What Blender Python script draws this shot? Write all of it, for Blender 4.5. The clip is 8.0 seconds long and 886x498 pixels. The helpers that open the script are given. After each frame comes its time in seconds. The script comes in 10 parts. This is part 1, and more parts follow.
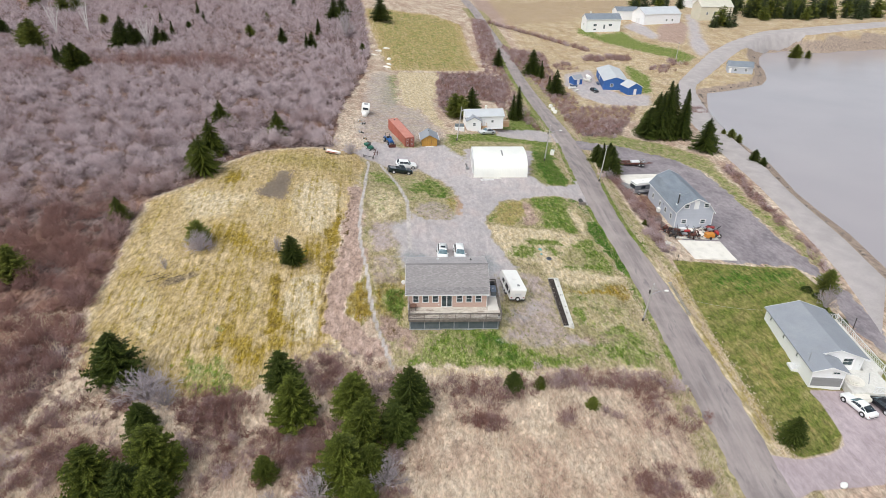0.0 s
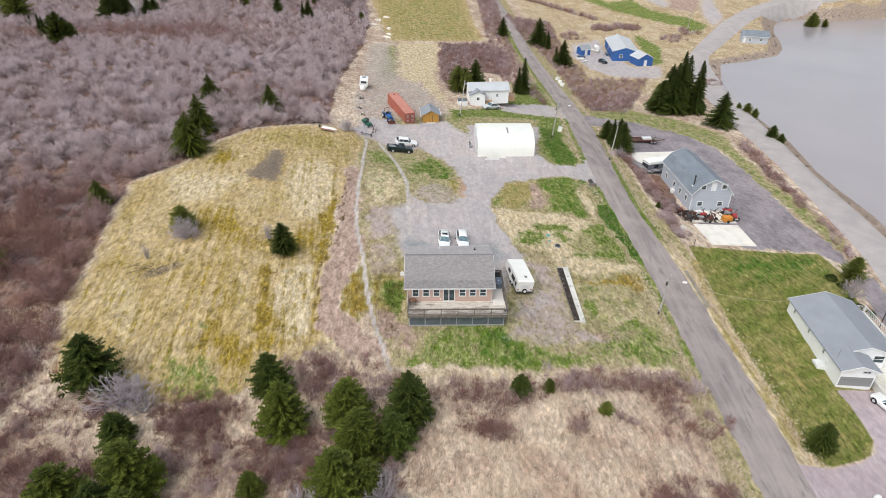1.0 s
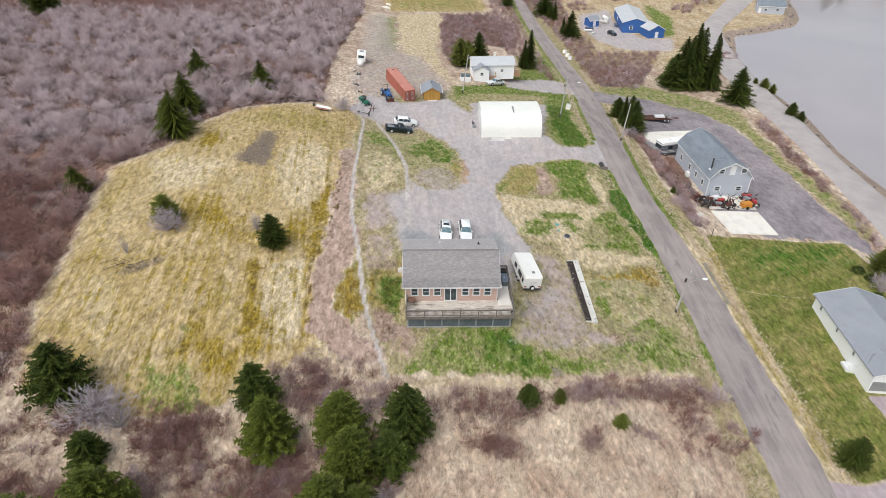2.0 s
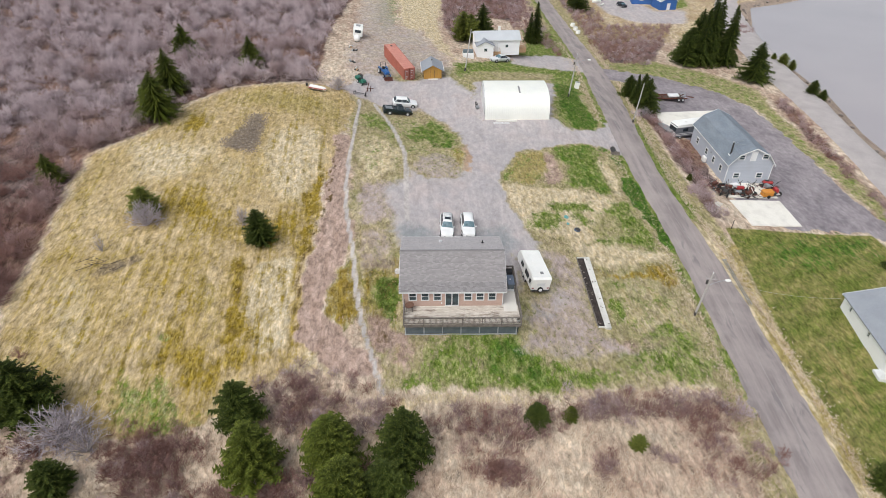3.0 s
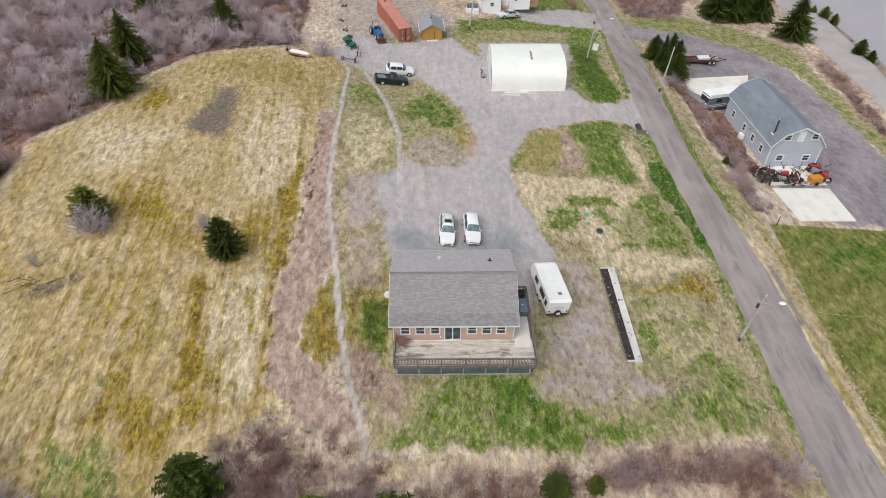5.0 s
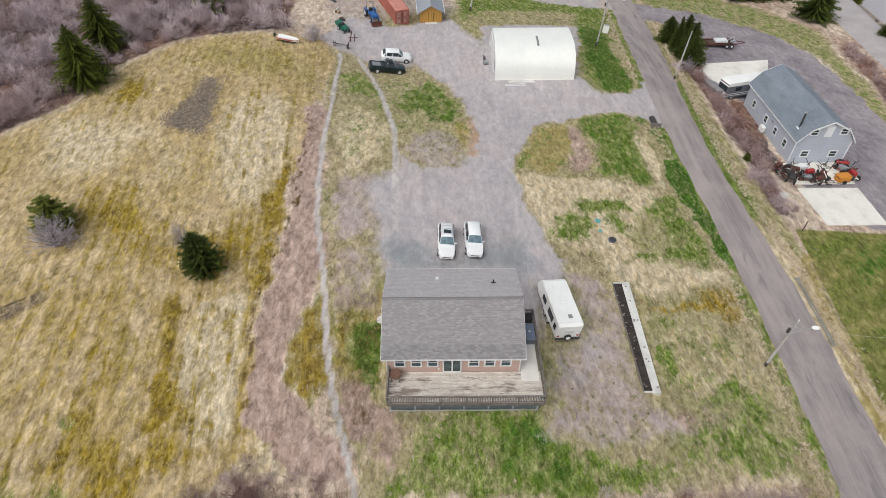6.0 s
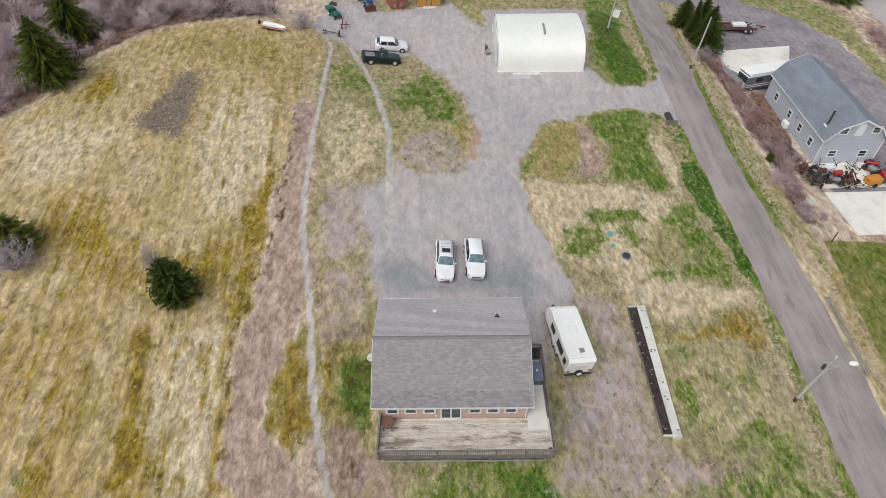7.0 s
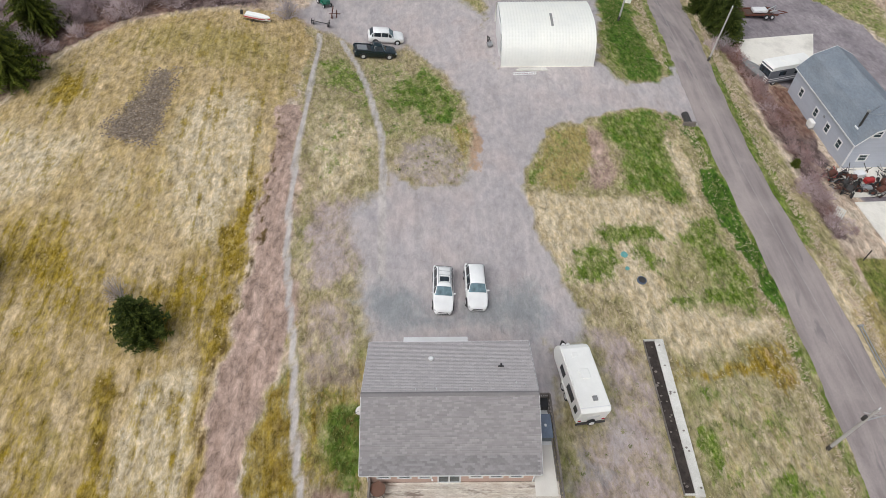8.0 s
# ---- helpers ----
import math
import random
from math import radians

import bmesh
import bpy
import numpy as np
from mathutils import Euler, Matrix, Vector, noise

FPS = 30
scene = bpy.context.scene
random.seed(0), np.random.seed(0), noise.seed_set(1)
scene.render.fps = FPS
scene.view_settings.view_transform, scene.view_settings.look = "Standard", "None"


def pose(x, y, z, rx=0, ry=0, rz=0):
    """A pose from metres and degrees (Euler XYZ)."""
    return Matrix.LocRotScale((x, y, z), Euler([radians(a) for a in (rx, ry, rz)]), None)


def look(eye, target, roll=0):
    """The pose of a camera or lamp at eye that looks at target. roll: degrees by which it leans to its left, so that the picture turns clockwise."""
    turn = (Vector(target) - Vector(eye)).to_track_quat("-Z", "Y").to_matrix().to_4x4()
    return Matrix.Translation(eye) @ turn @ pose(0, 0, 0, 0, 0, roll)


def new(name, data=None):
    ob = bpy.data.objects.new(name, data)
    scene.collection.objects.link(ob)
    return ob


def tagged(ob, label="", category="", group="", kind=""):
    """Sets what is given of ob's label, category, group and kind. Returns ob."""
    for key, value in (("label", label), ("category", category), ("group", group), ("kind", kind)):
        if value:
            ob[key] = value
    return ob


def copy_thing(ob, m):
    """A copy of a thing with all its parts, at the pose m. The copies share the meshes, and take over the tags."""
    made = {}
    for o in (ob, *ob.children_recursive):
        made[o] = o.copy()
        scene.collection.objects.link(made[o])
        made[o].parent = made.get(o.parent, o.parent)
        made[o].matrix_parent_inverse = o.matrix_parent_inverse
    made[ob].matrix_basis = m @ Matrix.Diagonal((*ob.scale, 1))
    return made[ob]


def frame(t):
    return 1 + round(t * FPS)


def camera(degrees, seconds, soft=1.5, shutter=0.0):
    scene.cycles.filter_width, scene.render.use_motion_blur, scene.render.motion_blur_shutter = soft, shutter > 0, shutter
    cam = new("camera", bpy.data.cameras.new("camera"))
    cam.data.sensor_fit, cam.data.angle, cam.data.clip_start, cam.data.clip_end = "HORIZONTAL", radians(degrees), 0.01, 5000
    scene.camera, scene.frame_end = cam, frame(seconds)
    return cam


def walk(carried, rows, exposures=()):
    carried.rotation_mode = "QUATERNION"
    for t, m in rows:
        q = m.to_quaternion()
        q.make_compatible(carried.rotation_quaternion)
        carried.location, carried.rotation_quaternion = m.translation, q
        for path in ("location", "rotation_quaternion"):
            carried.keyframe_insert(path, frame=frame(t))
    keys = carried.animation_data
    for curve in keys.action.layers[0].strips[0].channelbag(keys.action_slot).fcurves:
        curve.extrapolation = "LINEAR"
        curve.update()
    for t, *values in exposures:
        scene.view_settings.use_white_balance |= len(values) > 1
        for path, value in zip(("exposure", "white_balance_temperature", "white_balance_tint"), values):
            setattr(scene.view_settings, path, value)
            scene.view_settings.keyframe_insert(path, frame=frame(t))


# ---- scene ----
cam = camera(73.93, 8.0, soft=0.5)
PATH = [
    (0, (-2.370, -68.234, 48.048), (-2.3267, -66.4687, 47.1082), 0.40),
    (0.5, (-2.258, -64.993, 47.611), (-2.2193, -63.2506, 46.6298), 0.35),
    (1, (-2.145, -61.731, 47.182), (-2.1104, -60.0120, 46.1598), 0.29),
    (1.5, (-2.030, -58.448, 46.759), (-2.0001, -56.7530, 45.6981), 0.24),
    (2, (-1.915, -55.144, 46.344), (-1.8884, -53.4734, 45.2445), 0.19),
    (2.5, (-1.798, -51.819, 45.936), (-1.7752, -50.1733, 44.7990), 0.14),
    (3, (-1.680, -48.472, 45.535), (-1.6606, -46.8527, 44.3615), 0.09),
    (3.5, (-1.561, -45.105, 45.140), (-1.5446, -43.5116, 43.9320), 0.05),
    (4, (-1.441, -41.717, 44.754), (-1.4272, -40.1500, 43.5105), -0.00),
    (4.5, (-1.320, -38.307, 44.374), (-1.3083, -36.7679, 43.0968), -0.05),
    (5, (-1.198, -34.877, 44.001), (-1.1881, -33.3653, 42.6910), -0.10),
    (5.5, (-1.075, -31.425, 43.635), (-1.0664, -29.9423, 42.2929), -0.15),
    (6, (-0.950, -27.952, 43.276), (-0.9434, -26.4988, 41.9026), -0.19),
    (6.5, (-0.825, -24.458, 42.925), (-0.8191, -23.0350, 41.5199), -0.24),
    (7, (-0.698, -20.944, 42.580), (-0.6933, -19.5509, 41.1449), -0.29),
    (7.5, (-0.570, -17.408, 42.243), (-0.5662, -16.0465, 40.7775), -0.33),
    (8, (-0.441, -13.851, 41.913), (-0.4378, -12.5218, 40.4178), -0.38),
]
walk(cam, [(t, look(eye, target, roll)) for t, eye, target, roll in PATH], [(0, 0.17, 6280, 8), (8, -0.15, 6300, 9)])

# ---- sky, sun and exposure: a bright overcast spring day ----
world = bpy.data.worlds.new("overcast_sky")
scene.world = world
world.use_nodes = True
_wn = world.node_tree.nodes
_sky = _wn.new("ShaderNodeTexSky")
_sky.sky_type = "NISHITA"
_sky.sun_disc = False
_sky.sun_elevation, _sky.sun_rotation = radians(54), radians(221)
_sky.air_density, _sky.dust_density, _sky.ozone_density = 1.0, 4.0, 1.0
_soft = _wn.new("ShaderNodeHueSaturation")
_soft.inputs["Saturation"].default_value = 0.35
world.node_tree.links.new(_sky.outputs[0], _soft.inputs["Color"])
world.node_tree.links.new(_soft.outputs[0], _wn["Background"].inputs["Color"])
_wn["Background"].inputs["Strength"].default_value = 0.15
sun = new("sun", bpy.data.lights.new("sun", "SUN"))
sun.data.energy, sun.data.angle, sun.data.color = 1.15, radians(55), (1.0, 0.97, 0.92)
sun.matrix_world = look((-30, -34, 62), (0, 0, 0))


# ---- materials ----
def nodes_of(name):
    m = bpy.data.materials.new(name)
    m.use_nodes = True
    t = m.node_tree
    return m, t, t.nodes["Principled BSDF"]


def add(t, kind, **values):
    n = t.nodes.new(kind)
    for key, v in values.items():
        if key == "operation":
            n.operation = v
        elif key == "data_type":
            n.data_type = v
        elif key == "blend_type":
            n.blend_type = v
        else:
            n.inputs[key.replace("_", " ")].default_value = v
    return n


def noise_at(t, scale, detail=3.0, stretch=None, rough=0.55, turn=0.0, twist=0.0, tall=1.0):
    co = t.nodes.new("ShaderNodeTexCoord")
    out = co.outputs["Object"]
    if stretch:
        mp = t.nodes.new("ShaderNodeMapping")
        mp.vector_type = "TEXTURE"
        mp.inputs["Scale"].default_value, mp.inputs["Rotation"].default_value = tuple(1 / s for s in stretch), (0, 0, turn)
        t.links.new(out, mp.inputs["Vector"])
        out = mp.outputs[0]
    else:  # tilted, so that the lattice of the noise never lies along a surface
        mp = t.nodes.new("ShaderNodeMapping")
        mp.inputs["Scale"].default_value, mp.inputs["Rotation"].default_value = (1, 1 / tall, 1), (0.61 + 0.37 * scale, 0.47, 0.83 + 1.3 * scale)
        t.links.new(out, mp.inputs["Vector"])
        out = mp.outputs[0]
    n = add(t, "ShaderNodeTexNoise", Scale=scale, Detail=detail, Roughness=rough, Distortion=twist)
    t.links.new(out, n.inputs["Vector"])
    return n.outputs["Fac"]


def ramp(t, fac, lo, hi):
    r = add(t, "ShaderNodeMapRange", From_Min=lo, From_Max=hi)
    t.links.new(fac, r.inputs["Value"])
    return r.outputs["Result"]


def maths(t, op, a, b):
    n = t.nodes.new("ShaderNodeMath")
    n.operation = op
    for k, v in enumerate((a, b)):
        if isinstance(v, (int, float)):
            n.inputs[k].default_value = v
        else:
            t.links.new(v, n.inputs[k])
    return n.outputs[0]


def mixed(t, fac, a, b, kind="MIX"):
    n = t.nodes.new("ShaderNodeMix")
    n.data_type, n.blend_type = "RGBA", kind
    for sock, v in zip((n.inputs[0], n.inputs[6], n.inputs[7]), (fac, a, b)):
        if isinstance(v, (int, float)):
            sock.default_value = v
        elif isinstance(v, tuple):
            sock.default_value = (*v, 1.0)
        else:
            t.links.new(v, sock)
    return n.outputs[2]


def surface(name, c1, c2, scale=0.6, fine=14.0, rough=0.8, metal=0.0, bump=0.25, vary=0.0, stretch=None, coat=0.0, grime=0.0, speckle=0.25):
    """A surface that varies between two colours at two scales, with fine relief; vary: how much single pieces differ."""
    m, t, b = nodes_of(name)
    big, small = noise_at(t, scale, 4.0, stretch), noise_at(t, fine, 3.0, stretch)
    col = mixed(t, ramp(t, big, 0.32, 0.68), c1, c2)
    col = mixed(t, ramp(t, small, 0.3, 0.75), col, mixed(t, speckle, col, (0.02, 0.02, 0.02)))
    if grime:
        col = mixed(t, maths(t, "MULTIPLY", ramp(t, noise_at(t, 0.35, 5.0), 0.5, 0.75), grime), col, (0.16, 0.13, 0.1))
    if vary:
        info = t.nodes.new("ShaderNodeObjectInfo")
        v = ramp(t, info.outputs["Random"], 0.0, 1.0)
        col = mixed(t, maths(t, "MULTIPLY", v, vary), col, mixed(t, 0.6, col, (0.03, 0.028, 0.025)))
    t.links.new(col, b.inputs["Base Color"])
    b.inputs["Roughness"].default_value, b.inputs["Metallic"].default_value = rough, metal
    b.inputs["Coat Weight"].default_value = coat
    if bump:
        bp = add(t, "ShaderNodeBump", Strength=bump, Distance=0.02)
        t.links.new(small, bp.inputs["Height"])
        t.links.new(bp.outputs[0], b.inputs["Normal"])
    return m


def island_surface(name, c1, c2, c3, rough=0.85, fine=20.0):
    """For many small joined pieces: each piece takes its own tint between three colours."""
    m, t, b = nodes_of(name)
    g = t.nodes.new("ShaderNodeNewGeometry")
    r = g.outputs["Random Per Island"]
    col = mixed(t, ramp(t, r, 0.0, 0.6), c1, c2)
    col = mixed(t, ramp(t, r, 0.6, 1.0), col, c3)
    col = mixed(t, ramp(t, noise_at(t, 0.25, 3.0), 0.3, 0.7), col, mixed(t, 0.3, col, c1))
    t.links.new(col, b.inputs["Base Color"])
    b.inputs["Roughness"].default_value = rough
    return m


def leaf_surface(name, dark, light, tip, rough=0.7, single=0.35, up=0.4):
    """Foliage and twigs: tint from the stored value of each plant, broken up per piece; self-shade is painted in by
    height.
    """
    m, t, b = nodes_of(name)
    a = t.nodes.new("ShaderNodeAttribute")
    a.attribute_name = "tint"
    g = t.nodes.new("ShaderNodeNewGeometry")
    info = t.nodes.new("ShaderNodeObjectInfo")
    clump = ramp(t, noise_at(t, 0.42, 2.0), 0.34, 0.66)
    # Scattered plants: self-shade put into the colour, dark base to pale top.
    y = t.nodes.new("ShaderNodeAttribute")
    y.attribute_name = "top_light"
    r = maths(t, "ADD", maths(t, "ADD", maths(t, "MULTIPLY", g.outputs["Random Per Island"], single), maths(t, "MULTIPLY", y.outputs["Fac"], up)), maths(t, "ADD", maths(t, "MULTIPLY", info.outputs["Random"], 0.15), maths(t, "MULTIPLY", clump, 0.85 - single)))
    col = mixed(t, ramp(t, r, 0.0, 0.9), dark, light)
    col = mixed(t, a.outputs["Fac"], col, tip)
    t.links.new(col, b.inputs["Base Color"])
    b.inputs["Roughness"].default_value = rough
    b.inputs["Specular IOR Level"].default_value = 0.2
    return m


def glass_surface(name, tint=(0.03, 0.04, 0.05)):
    m, t, b = nodes_of(name)
    col = mixed(t, ramp(t, noise_at(t, 1.5, 2.0), 0.4, 0.6), tint, tuple(v * 1.8 for v in tint))
    t.links.new(col, b.inputs["Base Color"])
    b.inputs["Roughness"].default_value = 0.06
    b.inputs["Specular IOR Level"].default_value = 0.7
    return m


def paint(name, c, rough=0.3):
    return surface(name, c, tuple(v * 0.9 for v in c), scale=0.8, fine=6.0, rough=rough, bump=0.0, coat=0.3, speckle=0.03)


SIDING_PINK = surface("pinkish_siding", (0.62, 0.44, 0.36), (0.56, 0.39, 0.32), fine=8, stretch=(1, 1, 8), bump=0.3)
SIDING_GREY = surface("grey_siding", (0.5, 0.525, 0.585), (0.46, 0.485, 0.545), fine=8, stretch=(0.6, 0.6, 8), bump=0.2, grime=0.1, speckle=0.12)
SIDING_WHITE = surface("white_siding", (0.9, 0.9, 0.9), (0.86, 0.86, 0.86), fine=8, stretch=(0.6, 0.6, 8), bump=0.2, grime=0.04, speckle=0.06)
SIDING_BLUE = surface("blue_siding", (0.04, 0.14, 0.42), (0.035, 0.12, 0.37), fine=8, stretch=(0.6, 0.6, 8), bump=0.3)
TRIM_WHITE = surface("white_trim", (0.8, 0.8, 0.8), (0.72, 0.72, 0.71), rough=0.5, bump=0.05, grime=0.1, speckle=0.04)
WHITE_BOARD = surface("white_board", (0.8, 0.78, 0.73), (0.7, 0.68, 0.62), scale=2.0, rough=0.8, grime=0.4)
SHINGLE = surface("grey_shingle", (0.335, 0.313, 0.313), (0.285, 0.265, 0.265), scale=0.8, fine=30, rough=0.95, vary=0.55, bump=0.5)
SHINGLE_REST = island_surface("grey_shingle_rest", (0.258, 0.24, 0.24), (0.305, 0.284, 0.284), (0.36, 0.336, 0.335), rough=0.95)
# Rear slope shingles: extra light on that slope is put into the colour.
SHINGLE_REAR_LIT = island_surface("rear_lit_shingle", (0.58, 0.535, 0.525), (0.64, 0.59, 0.58), (0.7, 0.648, 0.635), rough=0.95)
ROOF_SLATE = surface("blue_grey_roofing", (0.19, 0.222, 0.262), (0.245, 0.278, 0.318), scale=0.9, fine=7, rough=0.9, stretch=(1, 0.35, 1), bump=0.4, grime=0.15)
ROOF_GREY = surface("pale_grey_roofing", (0.3, 0.32, 0.355), (0.34, 0.36, 0.39), scale=0.4, fine=9, rough=0.85, bump=0.3, grime=0.1)
ROOF_PALE = surface("silver_grey_roofing", (0.5, 0.52, 0.54), (0.56, 0.58, 0.6), scale=0.4, fine=9, rough=0.8, bump=0.2, grime=0.06, speckle=0.1)


def deck_surface():
    """Bleached deck boards with dark stains that run along and across them."""
    m, t, b = nodes_of("weathered_deck_boards")
    g, mp = t.nodes.new("ShaderNodeNewGeometry"), t.nodes.new("ShaderNodeMapping")
    t.links.new(g.outputs["Position"], mp.inputs["Vector"])
    mp.inputs["Scale"].default_value = (0.7, 2.6, 1)
    noises = []
    for scale, detail in ((0.55, 5), (1.6, 5), (9.0, 3)):
        n = add(t, "ShaderNodeTexNoise", Scale=scale, Detail=detail, Roughness=0.65)
        t.links.new(mp.outputs[0], n.inputs["Vector"])
        noises.append(n.outputs["Fac"])
    info = t.nodes.new("ShaderNodeObjectInfo")
    col = mixed(t, ramp(t, noises[1], 0.36, 0.64), (0.82, 0.77, 0.69), (0.56, 0.49, 0.41))
    col = mixed(t, ramp(t, noises[0], 0.52, 0.62), col, mixed(t, 0.8, col, (0.15, 0.095, 0.065)))
    col = mixed(t, maths(t, "MULTIPLY", info.outputs["Random"], 0.45), col, mixed(t, 0.6, col, (0.2, 0.15, 0.12)))
    col = mixed(t, ramp(t, noises[2], 0.45, 0.75), col, mixed(t, 0.4, col, (0.1, 0.08, 0.06)))
    t.links.new(col, b.inputs["Base Color"])
    b.inputs["Roughness"].default_value = 0.9
    return m


DECK_WOOD = deck_surface()
RAIL_WOOD = surface("grey_weathered_rail", (0.27, 0.235, 0.205), (0.16, 0.135, 0.118), scale=2, fine=12, rough=0.9, vary=0.4)
DARK_SKIRT = surface("dark_slate_skirting", (0.12, 0.15, 0.165), (0.18, 0.21, 0.225), scale=1.0, rough=0.7, vary=0.2)
SKIRT_FRAME = surface("weathered_grey_blue_frame", (0.5, 0.52, 0.53), (0.38, 0.4, 0.41), scale=1.5, fine=10, rough=0.8, vary=0.2)
CONCRETE = surface("pale_concrete", (0.86, 0.82, 0.74), (0.78, 0.74, 0.66), scale=0.35, fine=4, rough=0.9, grime=0.25, speckle=0.1)
STEEL_WHITE = surface("white_painted_steel", (0.86, 0.85, 0.78), (0.8, 0.8, 0.75), scale=0.3, fine=3, rough=0.45, bump=0.04, grime=0.05, speckle=0.04)
STEEL_GREY = surface("galvanised_steel", (0.45, 0.46, 0.47), (0.35, 0.36, 0.37), scale=1, rough=0.45, metal=0.6, bump=0.05)
RUST_RED = surface("faded_red_container_steel", (0.47, 0.145, 0.1), (0.39, 0.115, 0.08), scale=0.6, fine=7, rough=0.65, bump=0.15, grime=0.25)
RUST_TOP = surface("faded_pink_red_steel", (0.62, 0.27, 0.21), (0.54, 0.22, 0.17), scale=0.6, fine=7, rough=0.7, bump=0.15, grime=0.2)
RUST = surface("rusty_iron", (0.16, 0.05, 0.03), (0.09, 0.035, 0.025), scale=3, fine=20, rough=0.9)
IRON = surface("dark_iron", (0.035, 0.033, 0.033), (0.06, 0.055, 0.05), scale=3, fine=20, rough=0.7)
SHED_WOOD = surface("orange_stained_boards", (0.6, 0.33, 0.06), (0.5, 0.26, 0.05), scale=1.5, fine=12, rough=0.75, stretch=(4, 4, 0.4), vary=0.25)
POLE_WOOD = surface("grey_pole_wood", (0.5, 0.475, 0.45), (0.4, 0.375, 0.35), scale=3, fine=14, rough=0.9, stretch=(3, 3, 0.3))
POLE_DARK = surface("creosoted_pole_foot", (0.05, 0.042, 0.038), (0.07, 0.06, 0.05), scale=3, fine=14, rough=0.9)
BARK = surface("spruce_bark", (0.1, 0.075, 0.06), (0.07, 0.055, 0.045), scale=4, fine=18, rough=0.95)
BIRCH = surface("pale_bark", (0.5, 0.46, 0.42), (0.4, 0.36, 0.33), scale=4, fine=14, rough=0.9)
RUBBER = surface("tyre_rubber", (0.02, 0.02, 0.02), (0.03, 0.03, 0.03), scale=4, fine=30, rough=0.9)
RIM = surface("alloy_rim", (0.72, 0.72, 0.73), (0.62, 0.62, 0.63), scale=4, rough=0.4, metal=0.2, bump=0.0)
PLASTIC_BLACK = surface("black_plastic", (0.02, 0.02, 0.022), (0.03, 0.03, 0.032), scale=4, rough=0.5, bump=0.0)
WHITE_PAINT, BLACK_PAINT = paint("white_car_paint", (0.88, 0.88, 0.87)), paint("black_car_paint", (0.012, 0.013, 0.018), 0.2)
SILVER_PAINT, TEAL_PAINT = paint("silver_car_paint", (0.66, 0.67, 0.68)), paint("dark_teal_car_paint", (0.004, 0.016, 0.02), 0.2)
BLUE_PAINT, GREEN_PAINT = paint("blue_machine_paint", (0.02, 0.12, 0.36), 0.4), paint("green_machine_paint", (0.01, 0.13, 0.08), 0.4)
ORANGE_PAINT, RED_PAINT = paint("orange_machine_paint", (0.62, 0.24, 0.02), 0.5), paint("red_machine_paint", (0.42, 0.03, 0.03), 0.5)
FIBREGLASS = surface("white_fibreglass", (0.9, 0.89, 0.85), (0.86, 0.85, 0.81), scale=0.5, fine=4, rough=0.35, bump=0.0, grime=0.05, speckle=0.04)
SLATE_BLUE = surface("slate_blue_plastic", (0.07, 0.1, 0.16), (0.09, 0.12, 0.18), scale=1, rough=0.5, bump=0.02, speckle=0.04)
TUB_COVER = surface("faded_grey_blue_vinyl", (0.2, 0.25, 0.33), (0.16, 0.2, 0.27), scale=1.5, rough=0.5, bump=0.02, grime=0.2)
TEAL = surface("faded_teal_plastic", (0.12, 0.35, 0.34), (0.16, 0.4, 0.38), scale=3, rough=0.6)
DARK_GLASS, WINDOW_GLASS = glass_surface("dark_car_glass", (0.018, 0.024, 0.03)), glass_surface("window_pane_glass", (0.03, 0.045, 0.05))
SCREEN_GLASS = glass_surface("windscreen_glass", (0.09, 0.14, 0.16))
LAMP_RED = surface("red_lamp_lens", (0.4, 0.02, 0.02), (0.35, 0.02, 0.02), rough=0.2, bump=0.0)
LAMP_CLEAR = surface("clear_lamp_lens", (0.7, 0.7, 0.7), (0.6, 0.6, 0.6), rough=0.15, bump=0.0)
SOIL = surface("dark_soil", (0.025, 0.019, 0.016), (0.065, 0.05, 0.042), scale=2, fine=10, rough=1.0, bump=0.8)
LUMBER = surface("new_lumber", (0.55, 0.36, 0.2), (0.48, 0.3, 0.16), scale=2, fine=12, rough=0.8)


def lane_surface():
    """Worn chip-sealed asphalt: long wheel streaks, paler patches, dark repairs and hairline cracks."""
    m, t, b = nodes_of("worn_asphalt")
    streak, blot = noise_at(t, 1.0, 4, (0.85, 0.05, 1), rough=0.6), noise_at(t, 0.22, 5, rough=0.6)
    mend, grit = noise_at(t, 0.5, 3, (1.3, 0.35, 1), twist=0.6), noise_at(t, 7.0, 4, rough=0.7)
    col = mixed(t, ramp(t, streak, 0.38, 0.62), (0.385, 0.326, 0.308), (0.25, 0.212, 0.206))
    col = mixed(t, maths(t, "MULTIPLY", ramp(t, blot, 0.44, 0.66), 0.7), col, (0.44, 0.376, 0.35))
    col = mixed(t, maths(t, "MULTIPLY", ramp(t, mend, 0.6, 0.68), 0.75), col, (0.2, 0.178, 0.18))
    col = mixed(t, maths(t, "MULTIPLY", ramp(t, grit, 0.36, 0.66), 0.35), col, (0.2, 0.175, 0.175))
    t.links.new(col, b.inputs["Base Color"])
    b.inputs["Roughness"].default_value = 0.95
    bp = add(t, "ShaderNodeBump", Strength=0.2, Distance=0.02)
    t.links.new(grit, bp.inputs["Height"])
    t.links.new(bp.outputs[0], b.inputs["Normal"])
    return m


